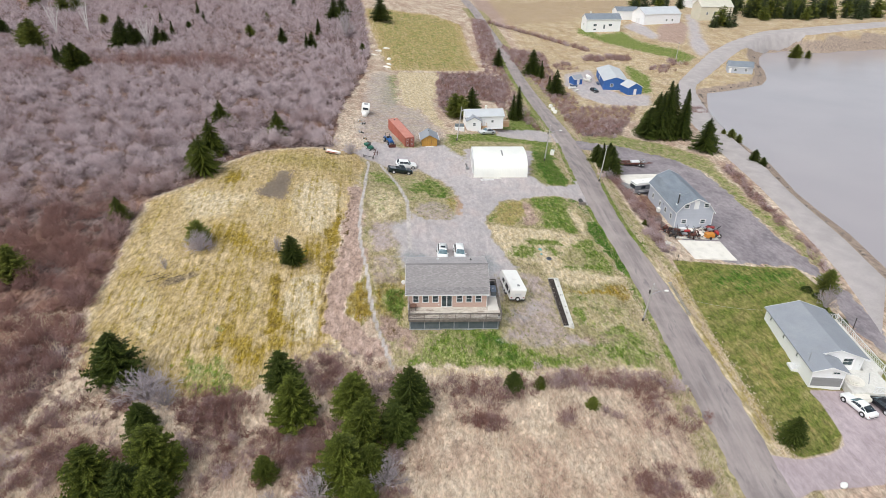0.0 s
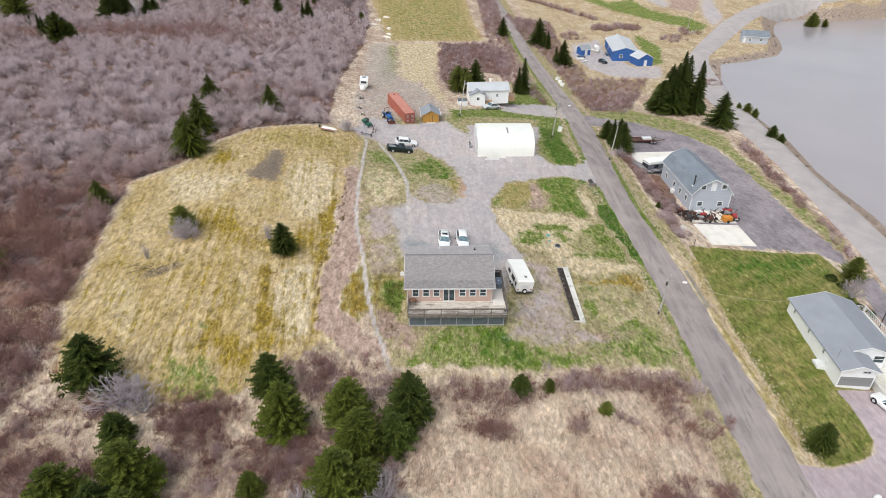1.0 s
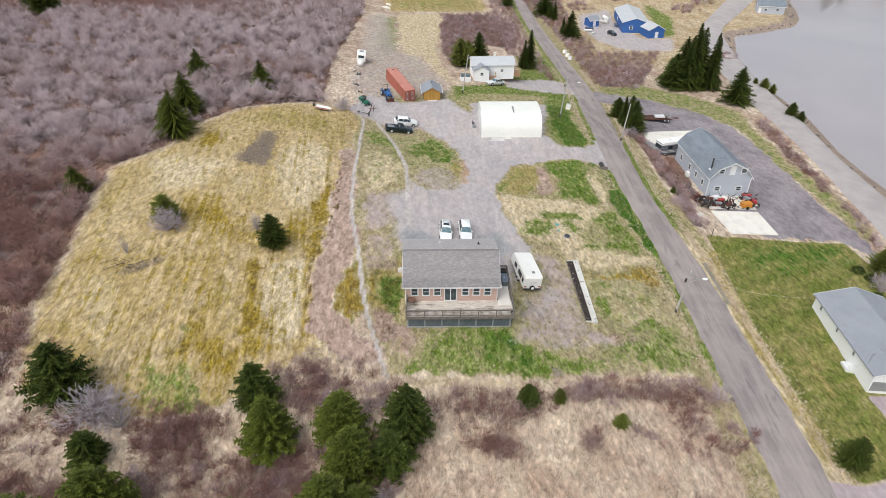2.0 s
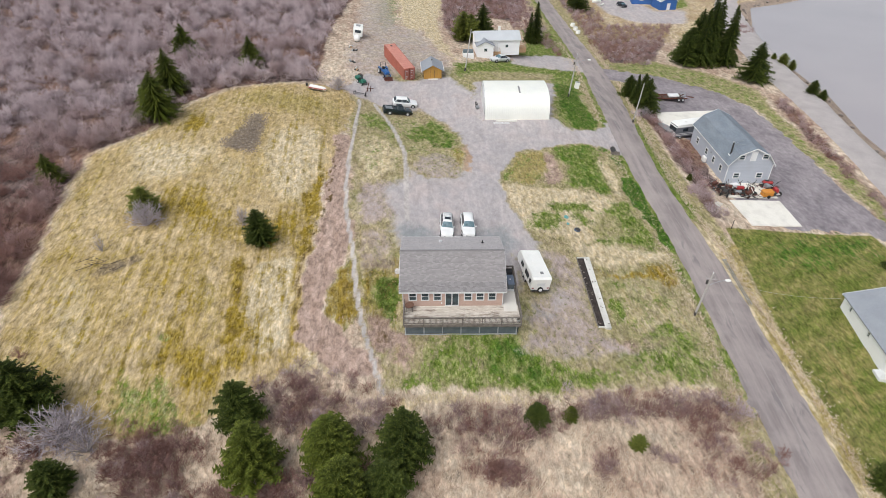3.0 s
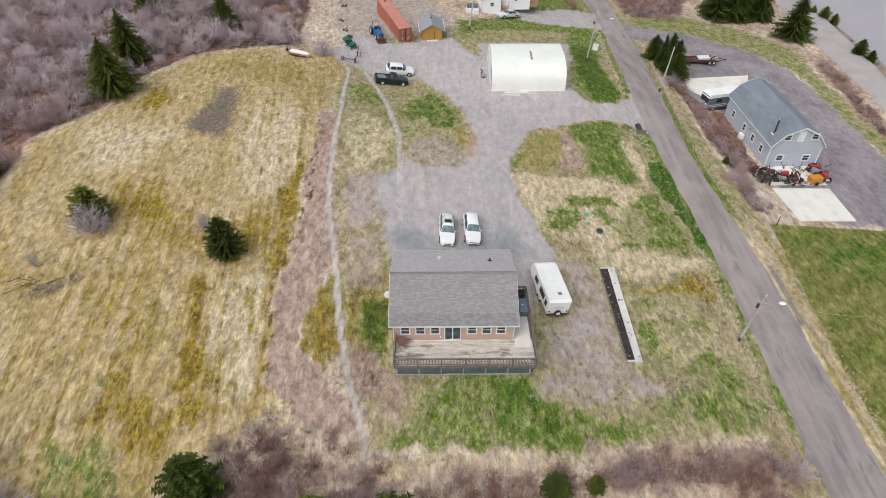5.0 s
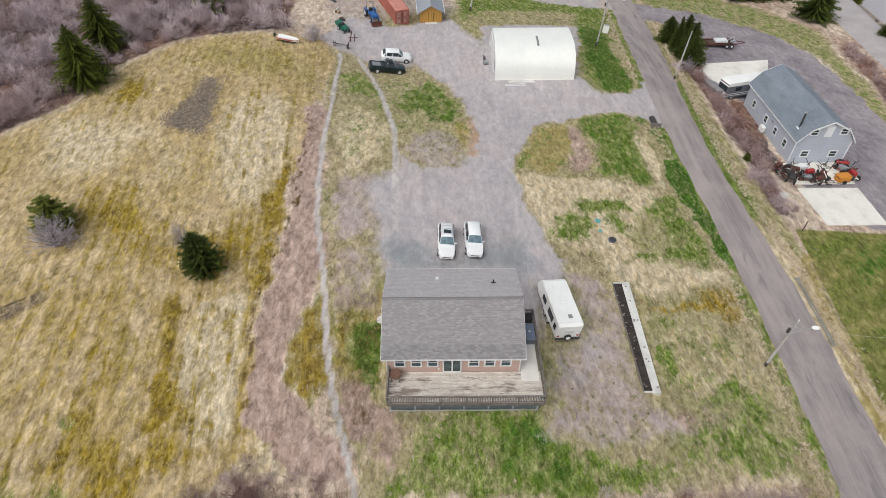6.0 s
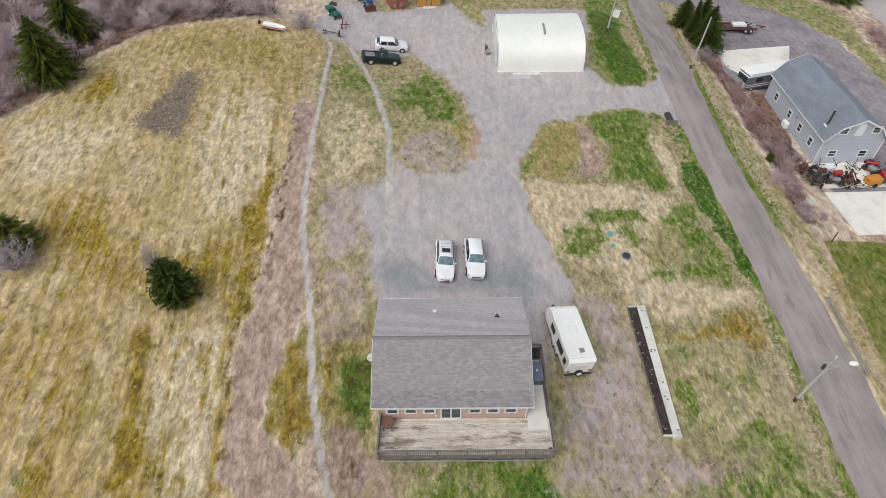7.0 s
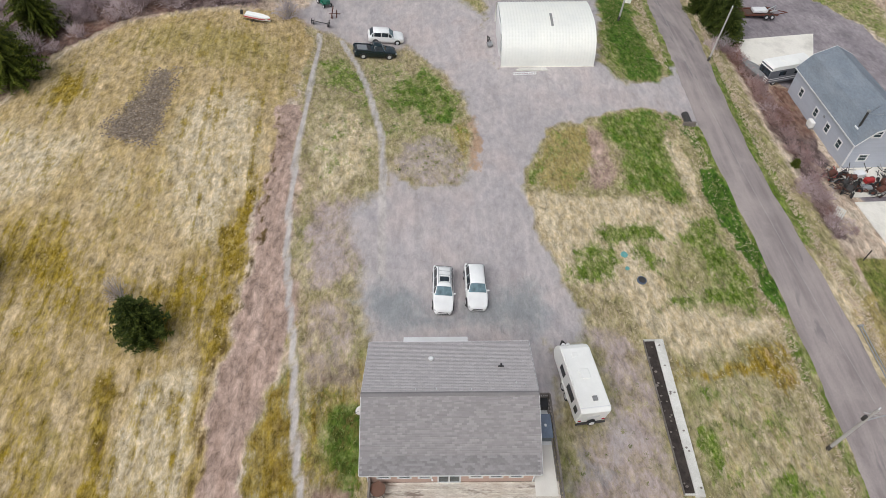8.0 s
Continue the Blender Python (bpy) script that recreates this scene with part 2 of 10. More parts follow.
ASPHALT = lane_surface()
ASPHALT_PALE = surface("dusty_pale_road", (0.48, 0.435, 0.42), (0.39, 0.353, 0.342), scale=0.25, fine=4, rough=0.95, bump=0.2, speckle=0.15)
STONE = surface("shore_stone", (0.22, 0.18, 0.16), (0.3, 0.26, 0.23), scale=2, rough=0.95, vary=0.5)
SPRUCE_GREEN = leaf_surface("spruce_needles", (0.008, 0.017, 0.005), (0.084, 0.115, 0.02), (0.21, 0.235, 0.04))
SPRUCE_OLIVE = leaf_surface("olive_spruce_needles", (0.011, 0.021, 0.005), (0.125, 0.155, 0.022), (0.3, 0.32, 0.045))
# Far spruces: a little distance haze is put into the needle colour.
SPRUCE_FAR = leaf_surface("hazed_green_needles", (0.026, 0.04, 0.02), (0.09, 0.118, 0.05), (0.17, 0.19, 0.07))
SPRUCE_YELLOW = leaf_surface("yellow_olive_needles", (0.05, 0.07, 0.012), (0.19, 0.21, 0.04), (0.4, 0.4, 0.08))
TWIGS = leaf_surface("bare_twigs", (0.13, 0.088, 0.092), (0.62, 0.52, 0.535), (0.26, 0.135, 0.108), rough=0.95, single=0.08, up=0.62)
TWIGS_GREY = leaf_surface("silver_bare_twigs", (0.24, 0.2, 0.21), (0.6, 0.54, 0.56), (0.3, 0.2, 0.16), rough=0.95)
STRAW = leaf_surface("dry_grass_blades", (0.52, 0.42, 0.32), (0.74, 0.63, 0.5), (0.4, 0.25, 0.18), rough=0.95, single=0.2)
LUSH = leaf_surface("lush_grass_blades", (0.026, 0.062, 0.007), (0.085, 0.15, 0.022), (0.34, 0.31, 0.13), rough=0.95)
TURF = leaf_surface("short_grass_blades", (0.05, 0.072, 0.012), (0.145, 0.175, 0.04), (0.56, 0.475, 0.31), rough=0.95)


def water_surface():
    m, t, b = nodes_of("still_water")
    t.links.new(mixed(t, ramp(t, noise_at(t, 0.02, 3), 0.35, 0.65), (0.36, 0.325, 0.335), (0.4, 0.36, 0.365)), b.inputs["Base Color"])
    b.inputs["Roughness"].default_value = 0.16
    bp = add(t, "ShaderNodeBump", Strength=0.12, Distance=0.1)
    t.links.new(noise_at(t, 1.2, 3), bp.inputs["Height"])
    t.links.new(bp.outputs[0], b.inputs["Normal"])
    return m


WATER = water_surface()


MOWN = 0.105  # lean of the mown rows, in radians


def ground_surface():
    """Dry meadow, with the covers stored on the ground mixed in by broken edges."""
    m, t, b = nodes_of("ground_cover")
    n1, n2 = noise_at(t, 0.09, 4), noise_at(t, 0.9, 4)
    patch, clump = noise_at(t, 0.2, 5, rough=0.6, tall=1.4), noise_at(t, 1.3, 5, rough=0.65, tall=1.7)
    tufts = noise_at(t, 3.4, 4, rough=0.7, tall=1.7)
    mow = noise_at(t, 1.0, 3, (0.55, 0.03, 1), turn=MOWN)
    rows = noise_at(t, 1.0, 3, (1.5, 0.04, 1), rough=0.6, turn=MOWN)
    fine_rows = noise_at(t, 1.0, 4, (3.4, 0.2, 1), rough=0.7, turn=MOWN)
    ruts = noise_at(t, 1.0, 4, (0.8, 0.14, 1), rough=0.65, twist=0.9)

    def blend(*pairs):
        out = None
        for fac, share in pairs:
            v = maths(t, "MULTIPLY", fac, share)
            out = v if out is None else maths(t, "ADD", out, v)
        return out

    ragged = blend((noise_at(t, 0.5, 4), 0.38), (noise_at(t, 1.9, 4, rough=0.65, tall=1.6), 0.34), (tufts, 0.28))
    streaky = blend((rows, 0.27), (mow, 0.14), (ragged, 0.59))

    def cover(name, k, amp, noise, wide=0.16):
        a = t.nodes.new("ShaderNodeAttribute")
        a.attribute_name = name
        s = t.nodes.new("ShaderNodeSeparateColor")
        t.links.new(a.outputs["Color"], s.inputs[0])
        src = s.outputs[k] if k < 3 else a.outputs["Alpha"]
        return ramp(t, maths(t, "ADD", src, maths(t, "MULTIPLY", maths(t, "SUBTRACT", noise, 0.5), amp)), 0.5 - wide, 0.5 + wide)

    def two(c1, c2, fac, lo=0.42, hi=0.58):
        return mixed(t, ramp(t, fac, lo, hi), c1, c2)

    straw = mixed(t, ramp(t, patch, 0.4, 0.62), two((0.62, 0.52, 0.405), (0.52, 0.415, 0.315), clump), two((0.45, 0.33, 0.25), (0.35, 0.245, 0.185), clump))
    field = mixed(t, ramp(t, blend((rows, 0.22), (patch, 0.42), (clump, 0.36)), 0.42, 0.58), two((0.53, 0.415, 0.255), (0.46, 0.35, 0.195), tufts), two((0.42, 0.31, 0.145), (0.36, 0.262, 0.105), tufts))
    pale = mixed(t, ramp(t, blend((rows, 0.34), (clump, 0.66)), 0.42, 0.6), two((0.62, 0.53, 0.38), (0.55, 0.455, 0.305), tufts), two((0.52, 0.42, 0.265), (0.45, 0.35, 0.195), tufts))
    olive = mixed(t, ramp(t, blend((rows, 0.4), (clump, 0.6)), 0.42, 0.58), two((0.39, 0.31, 0.145), (0.33, 0.262, 0.105), tufts), two((0.28, 0.225, 0.07), (0.35, 0.275, 0.115), tufts))
    moss = mixed(t, ramp(t, clump, 0.4, 0.62), two((0.23, 0.158, 0.015), (0.33, 0.235, 0.036), tufts), two((0.12, 0.08, 0.01), (0.36, 0.27, 0.08), tufts))
    green = mixed(t, ramp(t, clump, 0.43, 0.68), two((0.07, 0.118, 0.014), (0.16, 0.215, 0.036), tufts), two((0.19, 0.205, 0.055), (0.42, 0.385, 0.21), tufts))
    lush = two((0.035, 0.088, 0.012), (0.095, 0.17, 0.024), tufts)
    turf = mixed(t, ramp(t, clump, 0.38, 0.62), two((0.46, 0.385, 0.25), (0.33, 0.28, 0.145), tufts), mixed(t, ramp(t, patch, 0.42, 0.58), two((0.19, 0.19, 0.062), (0.28, 0.26, 0.115), tufts), two((0.36, 0.285, 0.185), (0.26, 0.22, 0.105), tufts)))
    lawn = mixed(t, ramp(t, noise_at(t, 0.3, 5, (0.5, 1.5, 1), rough=0.65, turn=0.5), 0.4, 0.6), two((0.095, 0.125, 0.022), (0.17, 0.19, 0.045), tufts), two((0.29, 0.25, 0.1), (0.17, 0.175, 0.045), clump))
    lawn = mixed(t, ramp(t, blend((patch, 0.5), (clump, 0.5)), 0.54, 0.66), lawn, two((0.36, 0.3, 0.15), (0.25, 0.22, 0.09), tufts))
    swirl = noise_at(t, 0.32, 5, (1.0, 0.55, 1), rough=0.62, twist=1.6)
    gravel = mixed(t, ramp(t, swirl, 0.4, 0.6), two((0.48, 0.433, 0.423), (0.45, 0.408, 0.4), clump), two((0.395, 0.363, 0.366), (0.423, 0.388, 0.387), n2))
    gravel = mixed(t, ramp(t, patch, 0.5, 0.64), gravel, mixed(t, 0.3, gravel, (0.5, 0.4, 0.36)))
    pathway = two((0.53, 0.49, 0.46), (0.44, 0.4, 0.375), clump)
    dirt = mixed(t, ramp(t, ruts, 0.38, 0.62), two((0.46, 0.34, 0.282), (0.41, 0.298, 0.244), clump), two((0.375, 0.266, 0.213), (0.315, 0.22, 0.173), clump))
    litter = mixed(t, ramp(t, n1, 0.4, 0.6), two((0.12, 0.085, 0.078), (0.2, 0.15, 0.14), clump), two((0.17, 0.095, 0.07), (0.26, 0.165, 0.125), clump))
    lot = mixed(t, ramp(t, patch, 0.4, 0.6), two((0.285, 0.25, 0.262), (0.34, 0.302, 0.31), clump), two((0.21, 0.186, 0.2), (0.265, 0.235, 0.247), n2))
    sand = two((0.37, 0.295, 0.235), (0.28, 0.215, 0.175), clump)
    drive = two((0.46, 0.385, 0.4), (0.4, 0.33, 0.34), patch)
    stone = two((0.27, 0.215, 0.155), (0.17, 0.13, 0.092), tufts, 0.42, 0.58)
    furrow = noise_at(t, 1.0, 3, (0.03, 0.5, 1))
    tilled = mixed(t, ramp(t, furrow, 0.4, 0.6), two((0.46, 0.345, 0.285), (0.4, 0.29, 0.23), n1), two((0.4, 0.29, 0.235), (0.33, 0.235, 0.19), n2))

    col, worn = straw, None
    layers = (("cover_b", 1, litter, 0.9, ragged), ("cover_d", 3, tilled, 0.6, ragged), ("cover_d", 1, turf, 1.2, ragged), ("cover_e", 1, lawn, 0.8, ragged), ("cover_a", 2, field, 0.8, ragged),
              ("cover_b", 2, pale, 2.6, streaky), ("cover_e", 2, olive, 2.6, streaky), ("cover_b", 0, moss, 3.0, streaky), ("cover_a", 1, green, 3.0, ragged), ("cover_e", 0, lush, 2.8, ragged),
              ("cover_a", 3, dirt, 1.9, ragged), ("cover_d", 2, stone, 1.2, ragged), ("cover_a", 0, gravel, 1.5, ragged), ("cover_e", 3, (0.44, 0.3, 0.2), 2.0, ragged), ("cover_c", 3, pathway, 0.6, ragged),
              ("cover_b", 3, lot, 0.5, ragged), ("cover_d", 0, drive, 0.4, ragged), ("cover_c", 0, sand, 0.6, ragged), ("cover_c", 2, (0.13, 0.085, 0.035), 1.8, ragged))
    mown = None
    for name, k, c, amp, noise in layers:
        f = cover(name, k, amp, noise, 0.3 if c is gravel else 0.15)
        mown = f if c is field else mown
        col = mixed(t, f, col, c)
        if c in (gravel, pathway, lot, drive):
            worn = f if worn is None else maths(t, "MAXIMUM", worn, f)
    col = mixed(t, cover("cover_c", 1, 1.0, ragged), col, mixed(t, 0.6, col, (0.2, 0.24, 0.25)))
    crumb = noise_at(t, 1.6, 8, rough=0.78, twist=0.4, tall=1.8)

    def grain(fac, lo, hi, a, z):
        n = add(t, "ShaderNodeMapRange", From_Min=lo, From_Max=hi, To_Min=a, To_Max=z)
        t.links.new(fac, n.inputs["Value"])
        return n.outputs["Result"]

    light = add(t, "ShaderNodeMix")
    t.links.new(worn, light.inputs[0])
    t.links.new(maths(t, "MULTIPLY", grain(crumb, 0.33, 0.67, 0.42, 1.52), maths(t, "ADD", 1.0, maths(t, "MULTIPLY", mown, grain(fine_rows, 0.35, 0.65, -0.11, 0.11)))), light.inputs[2])
    t.links.new(maths(t, "MULTIPLY", grain(crumb, 0.35, 0.65, 0.84, 1.16), grain(ruts, 0.32, 0.68, 0.92, 1.09)), light.inputs[3])
    col = mixed(t, 1.0, col, light.outputs[0], "MULTIPLY")
    t.links.new(col, b.inputs["Base Color"])
    b.inputs["Roughness"].default_value = 1.0
    b.inputs["Specular IOR Level"].default_value = 0.1
    bp = add(t, "ShaderNodeBump", Strength=0.6, Distance=0.12)
    t.links.new(maths(t, "ADD", crumb, maths(t, "MULTIPLY", tufts, 0.5)), bp.inputs["Height"])
    t.links.new(bp.outputs[0], b.inputs["Normal"])
    return m


GROUND = ground_surface()

# ---- plan of the land, in metres ----
ZONES = {}
ZONES["road_l"] = [
        (31.8, -24.6), (31.5, -18.8), (31.2, -10.6), (31.2, -4.4), (31.3, 1.7), (31.5, 9), (31.4, 16), (31.3, 25.2), (30.8, 36.3), (30.4, 49.2),
        (30.9, 64.7), (33.9, 94.1), (33.8, 146.4), (32.6, 220.6), (25.8, 297), (20.6, 395.2)]
ZONES["road_r"] = [
        (38.8, -24), (39.2, -18.1), (39.2, -13), (39.1, -8.5), (38.7, 1.8), (38.6, 10), (38.3, 17.4), (37.5, 27.7), (36.8, 38), (37.4, 52.6),
        (38.9, 69.3), (40.1, 85.5), (40.6, 111.4), (39.2, 153.6), (37.8, 223), (31.1, 300.7), (27.4, 405.7)]
ZONES["lroad_l"] = [
        (69, 5.9), (72.2, 16.3), (75, 27.4), (76.2, 39.1), (78, 52.6), (79.2, 65.5), (81.3, 83.7), (83.3, 104.9), (86.7, 127.9), (92, 151.4),
        (102, 179.6), (113.4, 200), (137, 235.9), (160.9, 264.6), (193, 292.1), (288.4, 324.6)]
ZONES["lroad_r"] = [
        (83.7, 25.9), (84.6, 33.5), (86, 45.3), (86.4, 60.5), (88.6, 78.1), (90.9, 93.7), (93.7, 114.1), (99.6, 142.9), (104.2, 169.6), (109.9, 184.6),
        (118.6, 196.9), (139.8, 225.5), (161.8, 252.7), (190.5, 273.8), (274.9, 304.7)]
ZONES["gravel"] = [
        (-20.2, 61.9), (-15.7, 72), (-9.3, 69.6), (-4.6, 72.9), (1.3, 73.9), (5.8, 65.9), (6.7, 53), (19.3, 52.9), (22.4, 51.5), (27, 52.4),
        (29.8, 49), (23.2, 45.8), (17.5, 44), (12.1, 39.9), (9, 34.7), (8.5, 30.3), (9.3, 25.3), (11.5, 19.8), (12.8, 16.8), (10.5, 12.5),
        (8.4, 6.1), (8.5, 12.3), (7.1, 15), (-7, 14), (-6.7, 17.3), (-6.5, 24), (-6.1, 32), (-3.8, 33.1), (0.5, 30.3), (2.4, 32.1),
        (3.4, 40.2), (2.6, 46), (-0, 53.3), (-4.9, 59.9), (-8.7, 56.8), (-14.6, 59.3)]
ZONES["field"] = [
        (-39.5, 56.1), (-44.7, 49), (-47.2, 39.1), (-53.5, 31.9), (-52.2, 22.6), (-50.2, 10.7), (-49.3, 2.4), (-46.6, -7.8), (-44, -11.7), (-38, -13.5),
        (-32.9, -15), (-26.5, -14.5), (-22.4, -12.5), (-17.1, -7.2), (-14.4, -5.6), (-17.1, -2.5), (-17.3, 10.4), (-17.8, 24.7), (-17.3, 37.8), (-17, 57.3),
        (-18.8, 63), (-30.6, 61)]
ZONES["dirt"] = [
        (-18.3, 42), (-15.9, 42.6), (-14.7, 24.2), (-12.8, 14.6), (-12.9, 10), (-14.2, 4.3), (-14.2, 0.8), (-11.2, -3.5), (-8.4, -5.7), (-8.2, -8.2),
        (-12.3, -7.5), (-15.8, -4.2), (-16.9, -3.7), (-17.3, 2.7), (-17.1, 9.7), (-17.1, 19.3)]
ZONES["island_w"] = [(-13.5, 0.0), (-14.2, 4.5), (-13.5, 6.8), (-12.7, 9.0), (-13.3, 14.0), (-12.8, 14.1), (-11.7, 6.9), (-10.5, 0.0), (-12.2, -2.3)]
ZONES["track"] = [
        (-16.3, 59), (-15.9, 53.5), (-15.7, 45.4), (-15.3, 38.2), (-15.2, 32.2), (-14.8, 25.8), (-14.1, 20.2), (-13.2, 15.4), (-12.3, 11.6), (-11.6, 7.1),
        (-10.9, 3.1), (-10.1, -0.4), (-8.9, -4.2), (-7.2, -9.7)]
ZONES["track2"] = [
        (-13.4, 58.4), (-11.2, 53.8), (-9.4, 48.5), (-8, 42.3), (-6.8, 37.2), (-6.4, 32.3), (-6.2, 27.6), (-6, 22.5), (-5.7, 18.7)]
ZONES["lawn"] = [
        (42.2, 25.6), (55.7, 26.5), (67.2, 27.3), (67.7, 21.5), (63.5, 5.8), (65.9, 0.3), (61.6, -5.9), (50.2, -6.1), (50.6, -8.8), (50, -14.3),
        (48.1, -16.6), (42.5, -18.3), (40.1, -16.7), (40.4, -8.5), (40.7, 4.3)]
ZONES["bdrive"] = [
        (36.5, -18), (42.4, -18.5), (46.5, -17.5), (49.1, -16.1), (50, -14.3), (50.6, -8.8), (50.2, -6.1), (61.2, -6.4), (50.4, -21.9), (41.3, -22.8),
        (39.3, -23.9), (35.8, -24.2)]
ZONES["lot"] = [
        (38.8, 97.5), (53.3, 95.4), (64.8, 85.9), (69.3, 77.5), (70.5, 60.3), (70, 41.1), (71.3, 28.7), (71.9, 19), (70.8, 7.3), (66.8, 1.6),
        (66.3, 7.3), (68.7, 18.9), (68.9, 24.5), (67.6, 27.9), (54.9, 27.2), (46.6, 29.8), (48.6, 42.3), (48.8, 57.4), (45.5, 71.4), (48.3, 78.6),
        (48.1, 86.1), (36.7, 88.4)]
ZONES["shore"] = [
        (86.1, 29), (87.9, 43.7), (87.9, 56.5), (88.6, 67.6), (92.8, 88.4), (93.1, 97.2), (94.1, 110.4), (97, 133), (100.3, 146.7), (111.1, 173.4),
        (123.2, 178.5), (141.8, 189.2), (149.5, 200.8), (157.3, 219.9), (161.5, 234), (172.3, 257.8), (183.5, 272), (205.5, 279.8), (214.4, 272.5), (238.8, 280.4),
        (265.7, 286.6)]
ZONES["ffield"] = [
        (-38.1, 282.3), (-29.3, 229.1), (-17.6, 164.8), (19.7, 193.1), (16.8, 227.8), (15.2, 281.5), (1.1, 296.6), (-24.5, 289.5)]
ZONES["fbare"] = [
        (-14.7, 163.9), (2.2, 175.7), (-0.4, 142.7), (-1.5, 115.7), (2.9, 87.2), (-2.4, 96.8), (-5.9, 112.7), (-7.4, 104.1), (-10.8, 113.3)]
ZONES["wgreen"] = [
        (23.2, 127.8), (32.7, 132.9), (34.6, 97.5), (25.7, 53.2), (20.3, 51.6), (24.4, 85.5), (7.9, 80.9), (3.2, 74.8), (1.3, 84.6), (16.9, 94.9),
        (22.2, 111.7)]
ZONES["upper"] = [
        (-17.9, 60.1), (-22, 80.4), (-22.8, 109.1), (-25.1, 153), (-17.6, 164.8), (-11.9, 112.5), (-5, 109.5), (2.1, 86.8), (1.8, 73.2), (-6, 74.8),
        (-10.7, 69.6)]
ZONES["brushE1"] = [
        (33.5, 242.5), (53.9, 234.1), (53.4, 145.2), (75, 147.4), (53.4, 101.4), (41.9, 103.8), (42.1, 164.4)]
ZONES["brushW"] = [
        (-233.3, 279.6), (-41.9, 306.1), (-26.9, 185.6), (-26.1, 142), (-27.2, 92.5), (-24.7, 63.8), (-33, 60.3), (-40.3, 56.7), (-44.9, 49.6), (-47.7, 39),
        (-54.1, 32.6), (-52.7, 22.6), (-50.6, 10.7), (-49.7, 2.4), (-47.8, -5.7), (-46.1, -11.7), (-51.3, -16.6)]
ZONES["wetyard"] = [
        (-6.9, 16.5), (-5.2, 18.8), (-0.8, 14.9), (4.2, 18.2), (7.6, 19.3), (10, 15.9), (7.6, 13.7), (6.8, 11.7), (6.5, 13.9), (-6.6, 12.7)]
ZONES["brushE2"] = [
        (41.8, 76.1), (41.9, 62.1), (41.8, 45.7), (40.3, 27.9), (42.9, 27.6), (43.8, 36.6), (45.7, 53.3), (45.4, 64), (44.1, 71.2)]
ZONES["brushE3"] = [
        (79.7, 83.7), (78, 67.3), (76.5, 51), (75.3, 35.5), (73.4, 24.7), (71.7, 24.6), (72.2, 34.1), (73.3, 52.4), (74.5, 69.1), (75.5, 81.2)]
ZONES["brushE4"] = [
        (-0.1, 173.9), (19.3, 187.7), (29.7, 173.5), (24.3, 136.8), (11.4, 137.4), (7.7, 122), (4.2, 100.9), (0.3, 117)]
ZONES["dirtedge"] = [
        (-17.8, 40.8), (-17.4, 31), (-16.6, 23.1), (-17.4, 18.5), (-17.5, 15.1), (-17.9, 8.5), (-17.6, 2.9), (-17.1, -3.8)]
ZONES["fieldrut"] = [
        (-23.8, 7.6), (-24.2, 5.3), (-24.5, 3.9), (-23.9, 1)]
ZONES["yard"] = [
        (-18.3, 58.3), (-14, 76.7), (-3.1, 78.3), (8.7, 85.4), (27.1, 93.6), (27.1, 53), (30.1, 47), (30.9, 18.6), (31.2, -5.7), (9.7, -8.5),
        (-7.2, -8.9), (-9.9, -0.9), (-12.8, 14.6)]
ZONES["hedge"] = [
        (-1.9, -11.3), (2.7, -10.1), (7.8, -10.3), (13.2, -9.4), (20.1, -7.9), (24.3, -7.4), (28.3, -7.6), (28.4, -10.2), (25, -11.4), (18.9, -12.1),
        (13.7, -12.2), (9.8, -13.8), (7.1, -15.9), (3.3, -15.5), (0.5, -14), (-1.4, -12.5)]
ZONES["fgray"] = [(-35.8, 36.4), (-34.8, 38.0), (-33.9, 41.2), (-33.2, 46.6), (-30.7, 47.4), (-30.1, 41.0), (-29.2, 35.4), (-29.8, 33.3), (-32.4, 34.2), (-34.5, 35.1)]
ZONES["apron"] = [
        (5.1, 60.1), (6.9, 52.4), (12.6, 49.7), (21.3, 50.7), (21.4, 53.4), (19.7, 55.1), (24.5, 77.6), (6.6, 73.2)]
ZONES["qgreen"] = [
        (24.3, 77.5), (28.3, 79.2), (28.3, 66.2), (29, 55.3), (27.5, 52.2), (23.2, 52.2), (22.9, 57.5), (22.6, 68)]
ZONES["junction"] = [
        (21.7, 50.8), (29.1, 54), (31.3, 57.6), (32.6, 46.2), (30.3, 44.5), (26.1, 46.6), (19.2, 45.4)]
ZONES["cdrive"] = [
        (16.9, 98.2), (29.9, 104.5), (36.6, 101.6), (34.6, 92), (24.4, 90.6), (16.1, 90.6)]
ZONES["farlawn"] = [
        (85, 301.9), (90.9, 295.2), (94, 281.8), (109.4, 289.9), (110.9, 269.4), (118.8, 257.1), (126.7, 251.3), (131.7, 234.9), (119.4, 219.3), (116.6, 234.9),
        (104.3, 247.1), (92.3, 265), (82.8, 285.2)]
ZONES["fardrive"] = [
        (113.4, 304.1), (127.9, 321.1), (126.7, 278.4), (121.5, 269.3), (115.7, 289.8)]
ZONES["fardirt"] = [
        (131, 294.3), (158.4, 342.1), (152.3, 300.9), (134.2, 259.5), (122.9, 266.8)]
ZONES["farlane"] = [
        (171, 355.1), (177.2, 355.3), (149.5, 273.3), (144.1, 246.9), (133.7, 234.9), (136.1, 254.8)]
ZONES["bluegreen"] = [
        (91.3, 221.1), (94.7, 211.7), (95.5, 196.2), (87.7, 169.9), (83.6, 168), (85.5, 185), (88.6, 207.9)]
ZONES["blueyard"] = [
        (58.9, 202.5), (72.9, 212.2), (69.8, 188.1), (73.7, 166.1), (85.5, 166.1), (79.8, 149.1), (64.2, 150.3), (57.1, 161.1), (55.1, 183.4)]
